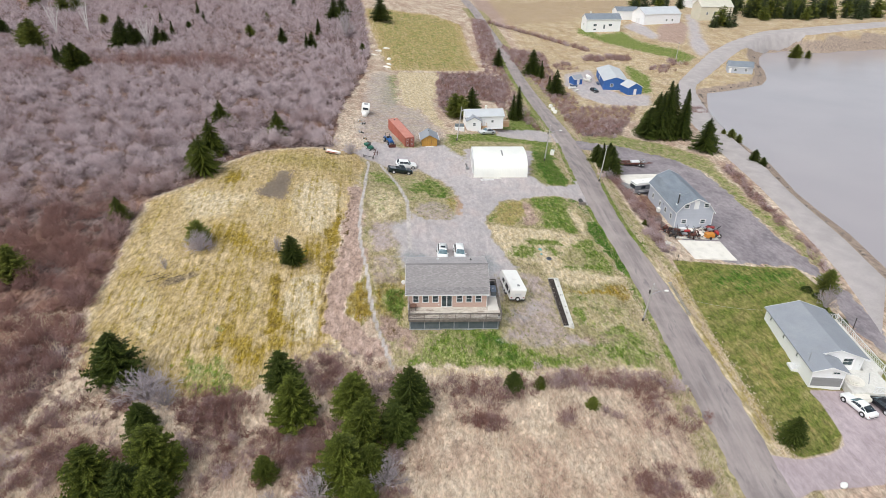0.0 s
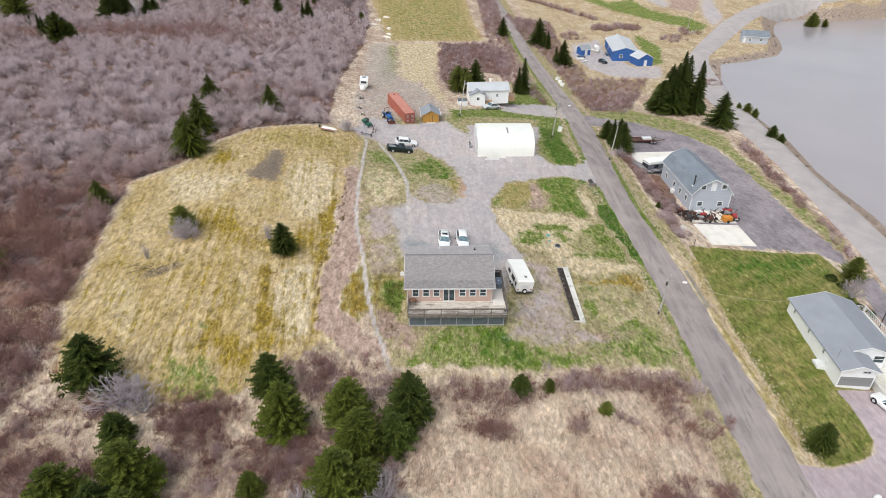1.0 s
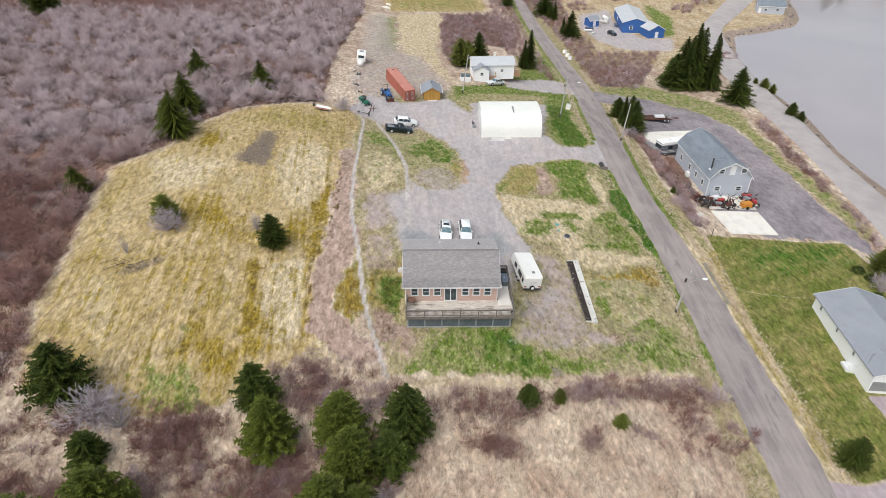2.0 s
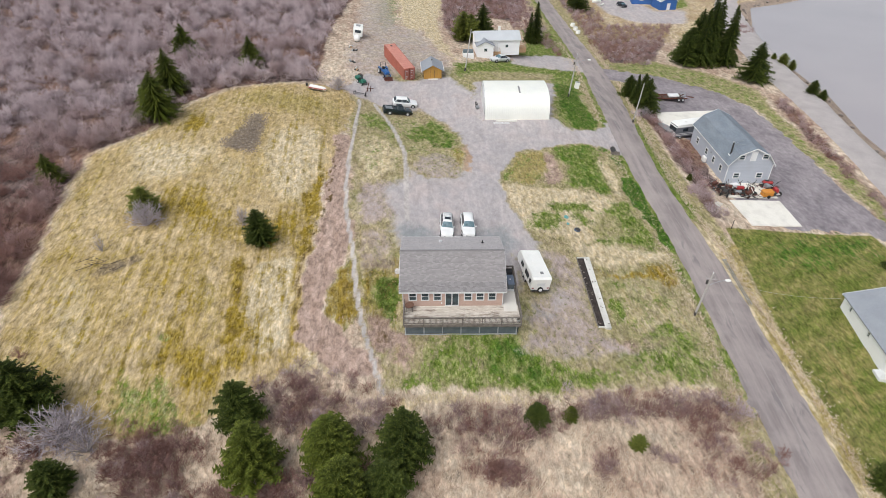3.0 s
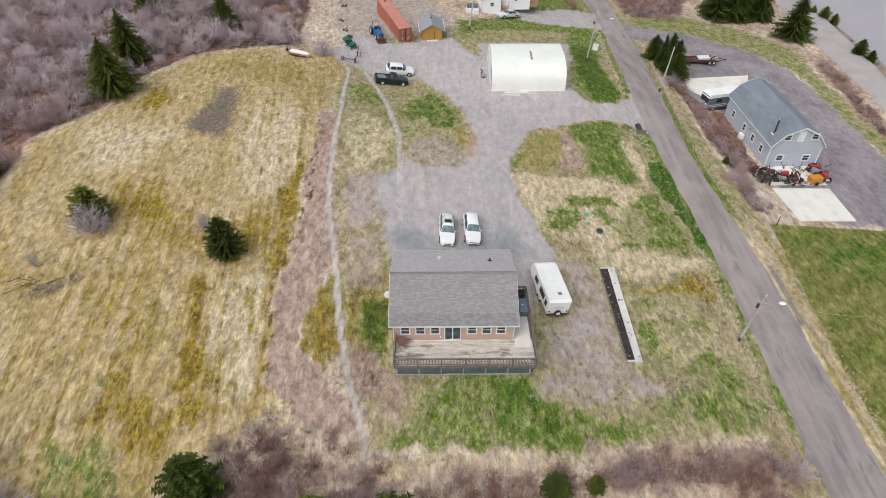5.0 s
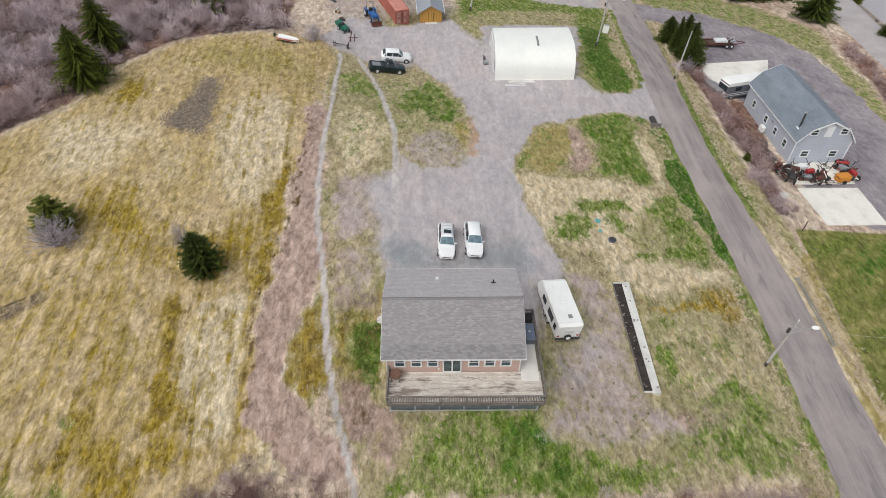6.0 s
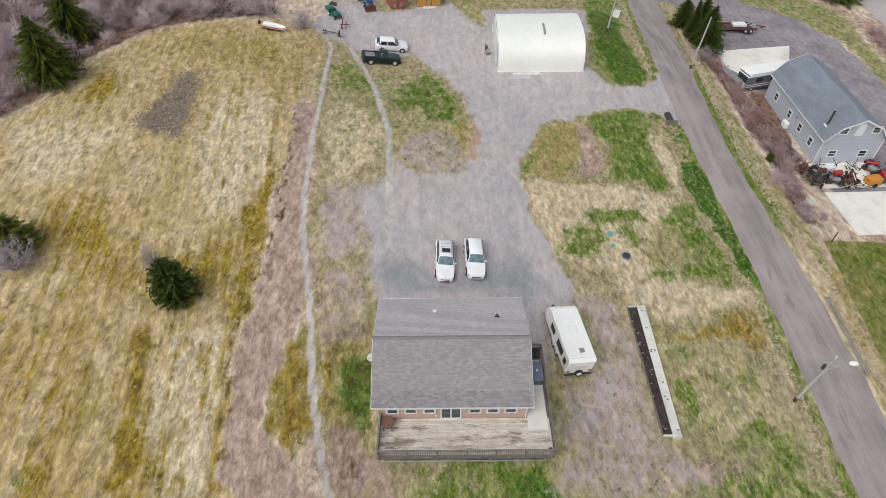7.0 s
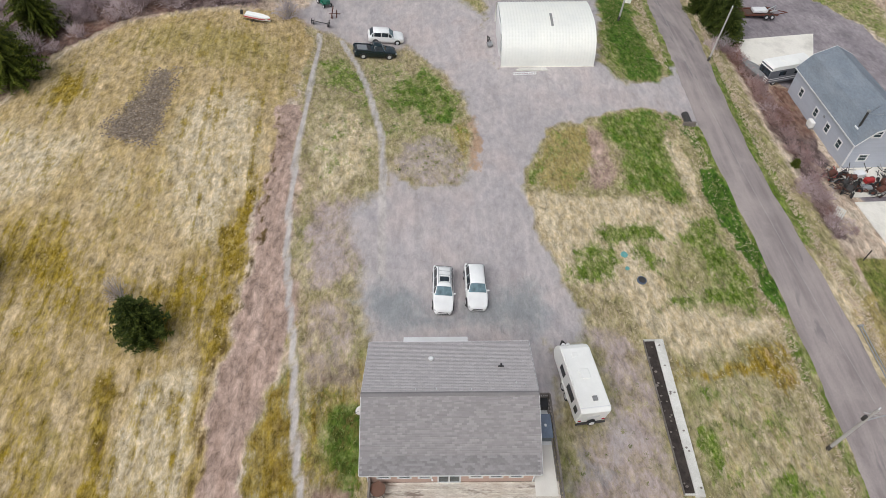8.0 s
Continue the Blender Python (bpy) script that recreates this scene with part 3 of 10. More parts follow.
ZONES["bankgreen"] = [
        (37.7, 100.2), (55.6, 108.9), (68.2, 100.1), (75.8, 88.8), (73.5, 70.9), (73.7, 55.5), (75.2, 43), (73.8, 30.3), (71.8, 27.9), (71.1, 32),
        (70.8, 45.1), (69.7, 61.3), (70.5, 76.3), (64.3, 85.3), (54.8, 93.6), (38.3, 93.1)]
ZONES["tilled"] = [
        (30.7, 423.7), (203.6, 460.3), (168.5, 382.5), (142.2, 404.6), (110.5, 347.7), (101.2, 348.2), (82.8, 322.7), (56.2, 310.8), (36.6, 288.2), (29.1, 318)]
ZONES["barnsoil"] = [
        (46.6, 58.2), (49.1, 58.2), (47.6, 50), (47.8, 41.3), (46.2, 40.1), (43.2, 41.5), (44.4, 49)]
ZONES["uppergreen"] = [
        (-20.1, 155), (-14.3, 159.8), (-11.6, 116.7), (-13.8, 100), (-18.8, 111.8)]
ZONES["rlawn"] = [
        (8.2, 32.3), (8.9, 34.7), (10.6, 37.9), (11.7, 40.8), (14, 42.5), (16.8, 44), (19.2, 45.4), (23.3, 46.5), (26.8, 46.5), (29.7, 45.6),
        (30.4, 43.3), (30.3, 39.5), (30.3, 34.7), (30.5, 28.9), (31.1, 23.9), (31.5, 19.1), (31.3, 15.8), (31.2, 10.9), (31.2, 6.2), (31.4, 1.1),
        (31.1, -2.6), (22.6, -3.5), (19.5, -2), (18.4, 0.2), (18.2, 4.6), (17.8, 9), (16.5, 12.6), (15.1, 15.1), (12.4, 16.9), (10.8, 19.3),
        (9.9, 21.9), (9.2, 24.2), (8.5, 27.6)]
ZONES["ra_green"] = [
        (18.3, 44.4), (23.2, 46.4), (27.1, 46.4), (26.6, 43.3), (26.1, 39.1), (26.3, 33.8), (26.1, 31.2), (24.8, 30.8), (22.9, 32), (19.1, 31.7),
        (19.3, 34.7), (19.2, 38.6), (18.2, 40.1), (17.6, 42.6)]
ZONES["ra_brown"] = [
        (16.2, 43.1), (17.9, 42.1), (18.4, 37.8), (19.2, 34.3), (18.4, 32.6), (16, 31.3), (15, 33.3), (16.3, 36.8), (16, 40)]
ZONES["ra_olive"] = [
        (11.6, 40.6), (15.9, 42.9), (17.4, 41.8), (16.7, 37.5), (15.2, 33.3), (12.7, 31), (9.8, 31.4), (8.4, 32.3), (9.2, 34.5), (10.6, 37.7)]
ZONES["ra_corner"] = [
        (8.7, 33.6), (10, 35.4), (10.6, 34.3), (10, 32.6), (8.8, 31.8)]
ZONES["ra_pale"] = [
        (7.9, 31.1), (10.7, 30.9), (15.9, 30.7), (21.3, 31.1), (24.6, 30.2), (27.1, 30.1), (25.5, 26.8), (22.5, 25.1), (20.3, 21.6), (20.8, 18.6),
        (24.4, 19.7), (24.8, 17.9), (21.4, 16.5), (18.6, 16.9), (16, 18), (13.5, 18.5), (11, 19.3), (9.9, 21.9), (9, 24.4), (8.3, 27.6)]
ZONES["ra_patch"] = [
        (12.1, 22.3), (14.2, 24.2), (16.2, 24.4), (15.9, 21), (15.1, 19.8), (12.8, 19.4), (11.1, 19.8)]
ZONES["ra_mix"] = [
        (14.6, 26.5), (18.7, 27.9), (21.9, 28), (22, 25.7), (19.3, 25), (20.8, 23.2), (19.8, 20.7), (18.2, 21.3), (17.9, 24.5), (15.5, 24.5)]
ZONES["ra_right"] = [
        (25.7, 29.8), (28, 29.4), (28.5, 25.9), (29.3, 21.5), (30.1, 18.2), (31.1, 17.4), (26.4, 17.4), (22.8, 17.3), (19.4, 17.5), (20.2, 18.6),
        (24.2, 19.1), (25.6, 21), (24.6, 23.7), (23.6, 25.7)]
ZONES["ra_low"] = [
        (16.1, 17.3), (19.6, 18.4), (24.6, 17.5), (30.7, 17.6), (30.7, 15), (27.2, 14.7), (23, 13.1), (20.1, 11.7), (18.3, 13.3), (16.8, 13.9)]
ZONES["ditch"] = [
    (28.4, 36.8), (28.2, 30.8), (29.4, 27.8), (29.6, 24.9), (29.8, 22.2), (30.1, 19.3), (31.0, 18.3), (31.9, 18.8), (31.9, 20.8), (31.8, 24.1), (31.4, 28.1), (31.1, 32.4), (30.8, 37.2)]
ZONES["ditchtop"] = [
        (27.2, 46.6), (28.8, 46.3), (30.1, 44.9), (30.1, 42.3), (29.9, 38.9), (28.9, 38.5), (28.8, 42.1), (27.9, 44), (26.8, 44.5)]
ZONES["ra_strip"] = [
        (26.5, 43.6), (27, 41.1), (27.4, 36.8), (27.5, 32.2), (27, 30.6), (26, 30.8), (25.9, 35), (25.8, 39)]
ZONES["rmoss"] = [
        (18.7, 12.4), (21.1, 11.3), (24.2, 12.4), (25.8, 13.8), (28.4, 14.8), (30.4, 14), (30.2, 10.7), (28.7, 9.6), (26.5, 10.9), (23.5, 10.4),
        (20.8, 10.4), (18.6, 10.1)]
ZONES["rorange"] = [
        (27, 13.9), (29.5, 14.4), (30.3, 13.3), (30.1, 10.7), (28.7, 9.9), (27.6, 11.1), (26.1, 11.6)]
ZONES["rk"] = [
        (19, 9.6), (23.4, 10), (28.1, 9.4), (29.3, 5.5), (29.5, 1.4), (28.7, -1.4), (23.6, -2.2), (22.1, -0), (19.6, 1.2), (19.2, 4.7)]
ZONES["rk_green"] = [
        (19.1, 6.2), (20.5, 6.5), (20.8, 4), (20.6, 2.7), (19.3, 2.4), (19, 3.9)]
ZONES["rk_green2"] = [
        (19.8, 10.4), (22.3, 9.9), (22.7, 7.7), (21.2, 7), (19.9, 8)]
ZONES["weedy"] = [
        (10.1, 14.6), (13.3, 15.6), (16, 15.2), (16.8, 13.4), (17, 10.2), (16.9, 5.6), (17.1, 2.5), (17.5, 0.4), (19.8, 0.3), (24, 0.1),
        (24.2, -1.3), (19, -3.7), (7.4, -4.4), (8.1, -1), (8.6, 3.9), (11.6, 6.3), (12.6, 8.6), (11.6, 12.1)]
ZONES["weedgrav"] = [
        (7.9, -1), (11.5, 0.2), (14, -0.5), (17.5, 0.6), (20.8, 0.3), (24.1, -0.5), (22.7, -2.2), (18.7, -1.6), (16.4, -3.4), (13.9, -3.1),
        (10.9, -2.9), (8.2, -3.5)]
ZONES["weedgrav2"] = [
        (11.6, 6.3), (13.4, 7.5), (14.9, 7.6), (14.7, 4.4), (13.3, 2.3), (11.4, 2.1)]
ZONES["weedgreen"] = [
        (9.6, 4), (11.3, 4.7), (10.8, 0.2), (9, -1), (8, -0.1)]
ZONES["wetpatch"] = [
        (8.6, 3.9), (9.9, 4.6), (10.8, 3.1), (13.8, 2.8), (14.6, 2.1), (13, 1), (10.2, 1), (8.3, 1.8)]
ZONES["igreen_w"] = [
        (-15.2, 52.5), (-13.6, 55), (-11.5, 53.1), (-9.3, 49.5), (-8.4, 44.5), (-9.7, 41.2), (-10.7, 45.1), (-13, 46.3), (-13.7, 43.8), (-14.9, 47.3)]
ZONES["igreen_e"] = [
        (-7.3, 47.3), (-4.2, 52.7), (-2.6, 55.9), (0.1, 51), (1.9, 46), (2.7, 42.4), (0.7, 40.9), (-2.1, 40.9), (-3.5, 43.1), (-5.5, 40.9),
        (-7, 43.2)]
ZONES["island_e"] = [
        (-15, 57), (-11.6, 53.9), (-7.1, 56), (-2.7, 56.6), (0.1, 51.9), (2.4, 44.5), (2.9, 39.2), (2.6, 34.6), (1.5, 31.4), (-0.7, 29.9),
        (-2.9, 30), (-5.1, 31.5), (-6.1, 35.6), (-6.8, 38.8), (-8.5, 45.3), (-10.7, 52.6)]
ZONES["iorange"] = [
        (2.6, 43.1), (4, 43.2), (4, 37), (3.3, 33.1), (2.2, 32.3), (2.8, 36.9)]
ZONES["ibrown"] = [(-5.9, 34.3), (-3.7, 38.1), (-0.0, 38.6), (2.5, 36.6), (3.0, 32.6), (0.5, 29.7), (-2.6, 29.7), (-5.3, 31.7)]
ZONES["iolive"] = [
        (0.4, 40.8), (2.7, 41.7), (2.8, 36.3), (1.7, 32.4), (0.6, 33.3), (1, 36.6)]
ZONES["ystraw"] = [
        (-14.6, 41.5), (-12, 43.5), (-8.9, 40.6), (-7.1, 37.2), (-7, 32.3), (-8.8, 31), (-10.5, 28.9), (-11.3, 26.1), (-12.6, 26.9), (-13.5, 30.5),
        (-14.4, 34.4)]
ZONES["ypink"] = [
        (-13.2, 26.8), (-10.4, 28.2), (-7.9, 27.4), (-6.2, 27.6), (-5.8, 20.2), (-7, 18.6), (-8.3, 17.4), (-10.3, 16.9), (-12.1, 16.1), (-12.8, 19.6)]
ZONES["ygrav"] = [
        (-9.9, 26.3), (-5.7, 30.4), (-5.2, 18.8), (-5.9, 17.3), (-7.5, 17.1), (-8.6, 21.5)]
ZONES["westmix"] = [
        (-12.2, 15.4), (-10.3, 16.9), (-7.9, 16.4), (-6.9, 13.2), (-6.8, 8.4), (-7.4, 7.3), (-9.4, 8.3), (-10.3, 6.1), (-11.3, 8.2)]
ZONES["wgreen2"] = [
        (-9.9, 8.3), (-8.3, 9.5), (-7, 10.7), (-6.5, 6.3), (-6.5, 2.7), (-7, 0.9), (-8.3, 1.6), (-9.4, 3.7)]
ZONES["wdirt2"] = [
        (-9.9, 0.5), (-8.3, 0.7), (-6.6, 0.9), (-5.7, -1.8), (-5.9, -4.4), (-8.5, -4.5), (-9.4, -2)]
ZONES["fp_right"] = [
        (-28.7, 32.9), (-28.8, 40.4), (-25.5, 43.3), (-22.5, 45.1), (-20.2, 41.6), (-18.8, 32.8), (-18.7, 28.1), (-19.2, 23.7), (-19.9, 20.6), (-22.7, 20.8),
        (-25, 22.6), (-26.9, 26.5)]
ZONES["fp_left"] = [
        (-50.1, 35.7), (-45.1, 37.2), (-40.1, 35.8), (-36.7, 36), (-33.6, 33.1), (-36, 32), (-36.3, 28.7), (-37.2, 25.2), (-39.7, 24.4), (-43.4, 23.9),
        (-44.7, 24.3)]
ZONES["fp_mid"] = [
        (-35.8, 31.5), (-33, 33.1), (-30.2, 31.8), (-28, 28.2), (-28.1, 24.8), (-30.4, 23.1), (-31.5, 21.5), (-33.3, 23.7), (-35.4, 27.9)]
ZONES["fo_top"] = [
        (-40.5, 50.9), (-38.7, 55.5), (-33.6, 58.6), (-26.6, 58.3), (-19.1, 56.9), (-16.8, 48.2), (-15.7, 41.2), (-19.4, 39.3), (-21.8, 46.7), (-25.7, 47.2),
        (-32.5, 48.9), (-37.2, 48.4)]
ZONES["fo_left"] = [
        (-44.1, 39.5), (-43, 44.2), (-41.1, 46.6), (-39, 45.4), (-39, 42.6), (-37, 41.5), (-39.2, 40.2), (-41.8, 38.4)]
ZONES["fm_main"] = [
        (-39.3, 19.8), (-39.1, 23.6), (-36.6, 23.6), (-34.2, 23.7), (-30.7, 20.7), (-28, 17.3), (-24.6, 18.1), (-21.5, 20.5), (-19.1, 19.1), (-17.9, 16.4),
        (-18.2, 10.1), (-20.1, 10.1), (-23.4, 8.3), (-25.6, 11), (-29.5, 11.5), (-32.3, 12.6), (-35, 14.4), (-37.3, 16.3)]
ZONES["fm_edge"] = [
        (-20.3, 22.1), (-19.1, 26.3), (-18.7, 30.9), (-17.5, 27.3), (-17.7, 22.3), (-17.9, 17.8), (-17.6, 13.2), (-17.7, 8.5), (-17.9, 5.8), (-17.7, 2.9),
        (-16.9, -0.2), (-16.3, -4.6), (-17.1, -4.6), (-17.7, -1), (-18, 3.4), (-18.7, 7.4), (-19.3, 12.5), (-19.6, 17.7)]
ZONES["fm_rut"] = [
        (-25.6, 9.9), (-24.3, 7.7), (-24.2, 5.1), (-23.7, 2.8), (-22.8, 0.1), (-22.3, -2.7), (-23.7, -4.7), (-24.7, -3.2), (-24.6, 0.1), (-25, 3.2),
        (-25.6, 6.6), (-26.2, 9.3)]
ZONES["fm_low"] = [
        (-35.8, 5.4), (-34, 7.5), (-31.4, 4.5), (-30.6, 0.8), (-28.6, -1.7), (-26, -3.6), (-27.4, -4.8), (-31.2, -4.8)]
ZONES["fpale"] = [
        (-23.2, 7.7), (-21.8, 9.2), (-19, 9.3), (-18.4, 5.8), (-18.2, 3.4), (-18.3, 0.2), (-17.5, -2.6), (-17.5, -4.6), (-21.3, -4.7), (-22.4, -0.7),
        (-23.6, 3.7), (-23.4, 6.2)]
ZONES["fl_pale"] = [
        (-46.9, 5.5), (-43.3, 8), (-39.2, 3), (-38.1, -2), (-35.7, -5.2), (-37.9, -8.2), (-40.1, -7.6), (-43.4, -3.3), (-47.3, 3.9)]
ZONES["fl_moss"] = [
        (-36.5, 8), (-34.1, 9.8), (-31.2, 4), (-30.6, -1.8), (-29.2, -7.4), (-27.8, -10.1), (-23, -11.4), (-22.9, -8.2), (-19.7, -7), (-16.4, -5),
        (-19.7, -4.6), (-22.7, -0.8), (-25.2, -5.4), (-27.7, -4.3), (-28.2, 1.1), (-31.7, 8.1)]
ZONES["fl_rows"] = [
        (-30.3, 5.6), (-26.6, 7.5), (-24.3, 1.3), (-23.6, -3.5), (-27.1, -4.3), (-29.4, 1)]
ZONES["fg1"] = [
        (-32.9, -10.5), (-31.7, -10), (-30, -10.7), (-29.5, -12.7), (-30.7, -13), (-32.3, -12.1)]
ZONES["fg2"] = [
        (-28, -13.9), (-26.8, -13.1), (-24.9, -13), (-25.5, -14.3), (-27.4, -14.6)]
ZONES["fg3"] = [
        (-31.6, -3.5), (-30.6, -3.5), (-29.9, -4.7), (-30.8, -5)]
ZONES["fieldend"] = [
        (-17.1, -6.9), (-15.4, -4.7), (-13.2, -5.2), (-11.5, -7.6), (-12.8, -8.2), (-14.9, -7.4)]
ZONES["frontgreen"] = [
        (-3.3, -2.1), (-0.2, -1.1), (6.1, -1.5), (7.6, -1), (7.8, -3.5), (10.3, -4.3), (14.2, -4.9), (17.5, -5.3), (17.6, -7.2), (13.5, -8.1),
        (9.6, -9.1), (4.9, -8.9), (0.7, -9), (-4.4, -9.1), (-6, -8), (-3.5, -7.1)]
ZONES["frontgreen2"] = [
        (3.1, -3.2), (6.3, -1.8), (7.6, -3.2), (9.1, -4.5), (10.6, -5.8), (9.6, -8.6), (7.5, -8.8), (6.4, -6.7), (4.4, -7.7), (2.9, -6.3)]
ZONES["frontgreen3"] = [
        (-5.6, -7.4), (-0.3, -6.7), (2.9, -6.9), (3.3, -8.9), (-1.4, -9.1), (-5.5, -9.1)]
ZONES["frontdirt"] = [
        (-8.4, -1.2), (-5.6, -0.5), (-3.8, -3.2), (-3.5, -6.8), (-5.6, -7.4), (-7.2, -6.6), (-8.4, -4.1)]
ZONES["housegreen"] = [
        (-9, 6.9), (-7.5, 7.5), (-6.4, 6.7), (-5.8, -0.2), (-6.8, -0.6), (-8.3, 1), (-9.4, 3.6)]
ZONES["rlow"] = [
        (19, -1.6), (23.2, 2), (26.2, 3.2), (28.7, 1.1), (29.9, -3.8), (28.5, -5.6), (23.5, -6.3), (17.9, -5.9)]
ZONES["straw_front"] = [
        (-7.2, -10.5), (-0.3, -9.4), (7.4, -9.3), (14.5, -8.3), (20.4, -6.9), (27.2, -5.8), (29.6, -5.8), (27.3, -7.1), (20.2, -7.5), (14.3, -9.2),
        (7.3, -10.2), (-0.4, -10.7), (-6.3, -12.1)]
ZONES["lawn_olive"] = [
        (41.8, 21.6), (40.5, 8.4), (40, -3.2), (40.8, -8.4), (41.1, -14), (39, -17.3), (39.2, -12.5), (38.9, -5.6), (38.7, 3.9), (39.9, 19.4)]
ZONES["lawn_dark"] = [
        (45.2, 22.4), (54.5, 26.3), (66, 27.1), (66.6, 22.4), (56.6, 17.6), (49.5, 15.5), (45.5, 18)]
ZONES["lawn_mid"] = [
        (44, 3.6), (48.5, 1.8), (47.6, -6.4), (47.9, -11.5), (47.9, -15.2), (43.5, -16.4), (43.2, -10), (42.2, -3.9)]
ZONES["meadow_pink"] = [
        (21.7, -11.9), (28.4, -9.7), (30.6, -14), (30.5, -21.2), (25.7, -21.1), (21.1, -18.7)]
ZONES["fdug"] = [
        (-43.1, 6.1), (-41, 7.6), (-39.3, 8), (-37.5, 9.6), (-36.4, 8), (-37.7, 6.4), (-40.1, 5), (-42.1, 4.8)]

ZONES["backyard"] = [(-6.2, 8.6), (-6.0, 15), (7.5, 15), (8.6, 11), (7.4, 4.5), (6.2, 4.5), (6.0, 8.6)]
ZONES["fieldsouth"] = [(-34.4, -9.7), (-32.3, -7.5), (-27.9, -9.3), (-24.4, -12.7), (-24.8, -14.9), (-28.2, -15.3), (-31.1, -14.5), (-33.5, -12.3)]
ZONES["westmoss"] = [(-11.4, 9.6), (-9.7, 10.7), (-7.8, 11.6), (-6.4, 10.8), (-5.9, 2.7), (-5.6, -4.4), (-9.2, -4.4), (-10.4, 3.1)]
LAKE = -8.5
ZONES["brushW"] = [(-330, -70), (-330, 340)] + ZONES["brushW"][1:-1] + [(-50, -22), (-47, -32), (-44, -70)]

# The lane runs on past the meadow.
for _name in ("road_l", "road_r"):
    (_ax, _ay), (_bx, _by) = ZONES[_name][0], ZONES[_name][4]
    _d = math.hypot(_ax - _bx, _ay - _by)
    ZONES[_name] = [(_ax + (_ax - _bx) / _d * s, _ay + (_ay - _by) / _d * s) for s in (240, 120, 40)] + ZONES[_name]


def levelled(v, lo, hi, w):
    return np.where(v > hi, hi + w * np.tanh((v - hi) / w), np.where(v < lo, lo + w * np.tanh((v - lo) / w), v))


def smooth(a, b, v):
    u = np.clip((v - a) / (b - a), 0, 1)
    return u * u * (3 - 2 * u)


def inside(x, y, ring):
    """How far points lie inside a ring (negative: outside), in metres."""
    ring = np.array(ring, float)
    far, hit = np.full(x.shape, 1e9), np.zeros(x.shape, bool)
    for (x0, y0), (x1, y1) in zip(ring, np.roll(ring, -1, 0)):
        dx, dy = x1 - x0, y1 - y0
        u = np.clip(((x - x0) * dx + (y - y0) * dy) / (dx * dx + dy * dy + 1e-9), 0, 1)
        far = np.minimum(far, np.hypot(x - x0 - u * dx, y - y0 - u * dy))
        if dy:
            hit ^= ((y0 > y) != (y1 > y)) & (x < dx * (y - y0) / dy + x0)
    return np.where(hit, far, -far)


def near_line(x, y, line):
    far = np.full(x.shape, 1e9)
    for (x0, y0), (x1, y1) in zip(line, line[1:]):
        dx, dy = x1 - x0, y1 - y0
        u = np.clip(((x - x0) * dx + (y - y0) * dy) / (dx * dx + dy * dy), 0, 1)
        far = np.minimum(far, np.hypot(x - x0 - u * dx, y - y0 - u * dy))
    return far


LAKE_RING = [(78, -120), (82, -20), (84, 5)] + ZONES["shore"] + [(420, 310), (900, 200), (900, -400), (90, -400)]
# Falls to the lake, level spots under the buildings, and a low rise in the distance.
FALL = (0.099, -4.634, 2.809, -1.608, -0.087, -1.06, 0.466, 0.68, -0.172)
BUMPS = ((25, 62, 12, 1.891), (-6, 57, 9, -2.358), (-26, 88, 26, 0.254), (50, 60, 13, -1.729), (20, -12, 12, 0.806), (-18, -22, 13, -1.457), (0, -1, 9, 0.245))
PADS = ((13, 59.5, 6, 6, 1.1), (52.2, 49, 4, 8.3, -5.5), (0.5, -0.5, 6.5, 1.5, 0.05), (-2.5, 76, 2.2, 3, 1.8))


def land(x, y):
    x, y = np.asarray(x, float), np.asarray(y, float)
    u, v = levelled(x, -40, 60, 30) / 40, levelled(y, -20, 60, 60) / 40
    z = sum(c * b for c, b in zip(FALL, (1, u, v, u * u, u * v, v * v, u**3, u * u * v, u * v * v)))
    for a, b, r, h in BUMPS:
        z = z + h * np.exp(-((x - a) ** 2 + (y - b) ** 2) / (2 * r * r))
    z = z + 10 * smooth(170, 340, y)
    z = np.where(z < 5, -7.9 + 0.6 * np.log1p(np.exp(np.minimum((z + 7.9) / 0.6, 40))), z)
    for cx, cy, hx, hy, zp in PADS:
        d = np.hypot(np.maximum(abs(x - cx) - hx, 0), np.maximum(abs(y - cy) - hy, 0))
        z = z + (zp - z) * (1 - smooth(0, 5, d))
    d = inside(x, y, LAKE_RING)
    return z + (np.minimum(z, LAKE - 0.5) - z) * smooth(-5, 4, d)


def at(x, y):
    return float(land(x, y))


# ---- builders ----
def part(name, bm, material, parent=None, label="", kind="", smooth_faces=False):
    me = bpy.data.meshes.new(name)
    bm.normal_update()
    bm.to_mesh(me)
    bm.free()
    me.materials.append(material)
    if smooth_faces:
        me.polygons.foreach_set("use_smooth", [True] * len(me.polygons))
    ob = new(name, me)
    ob.parent = parent
    return tagged(ob, label, kind=kind)


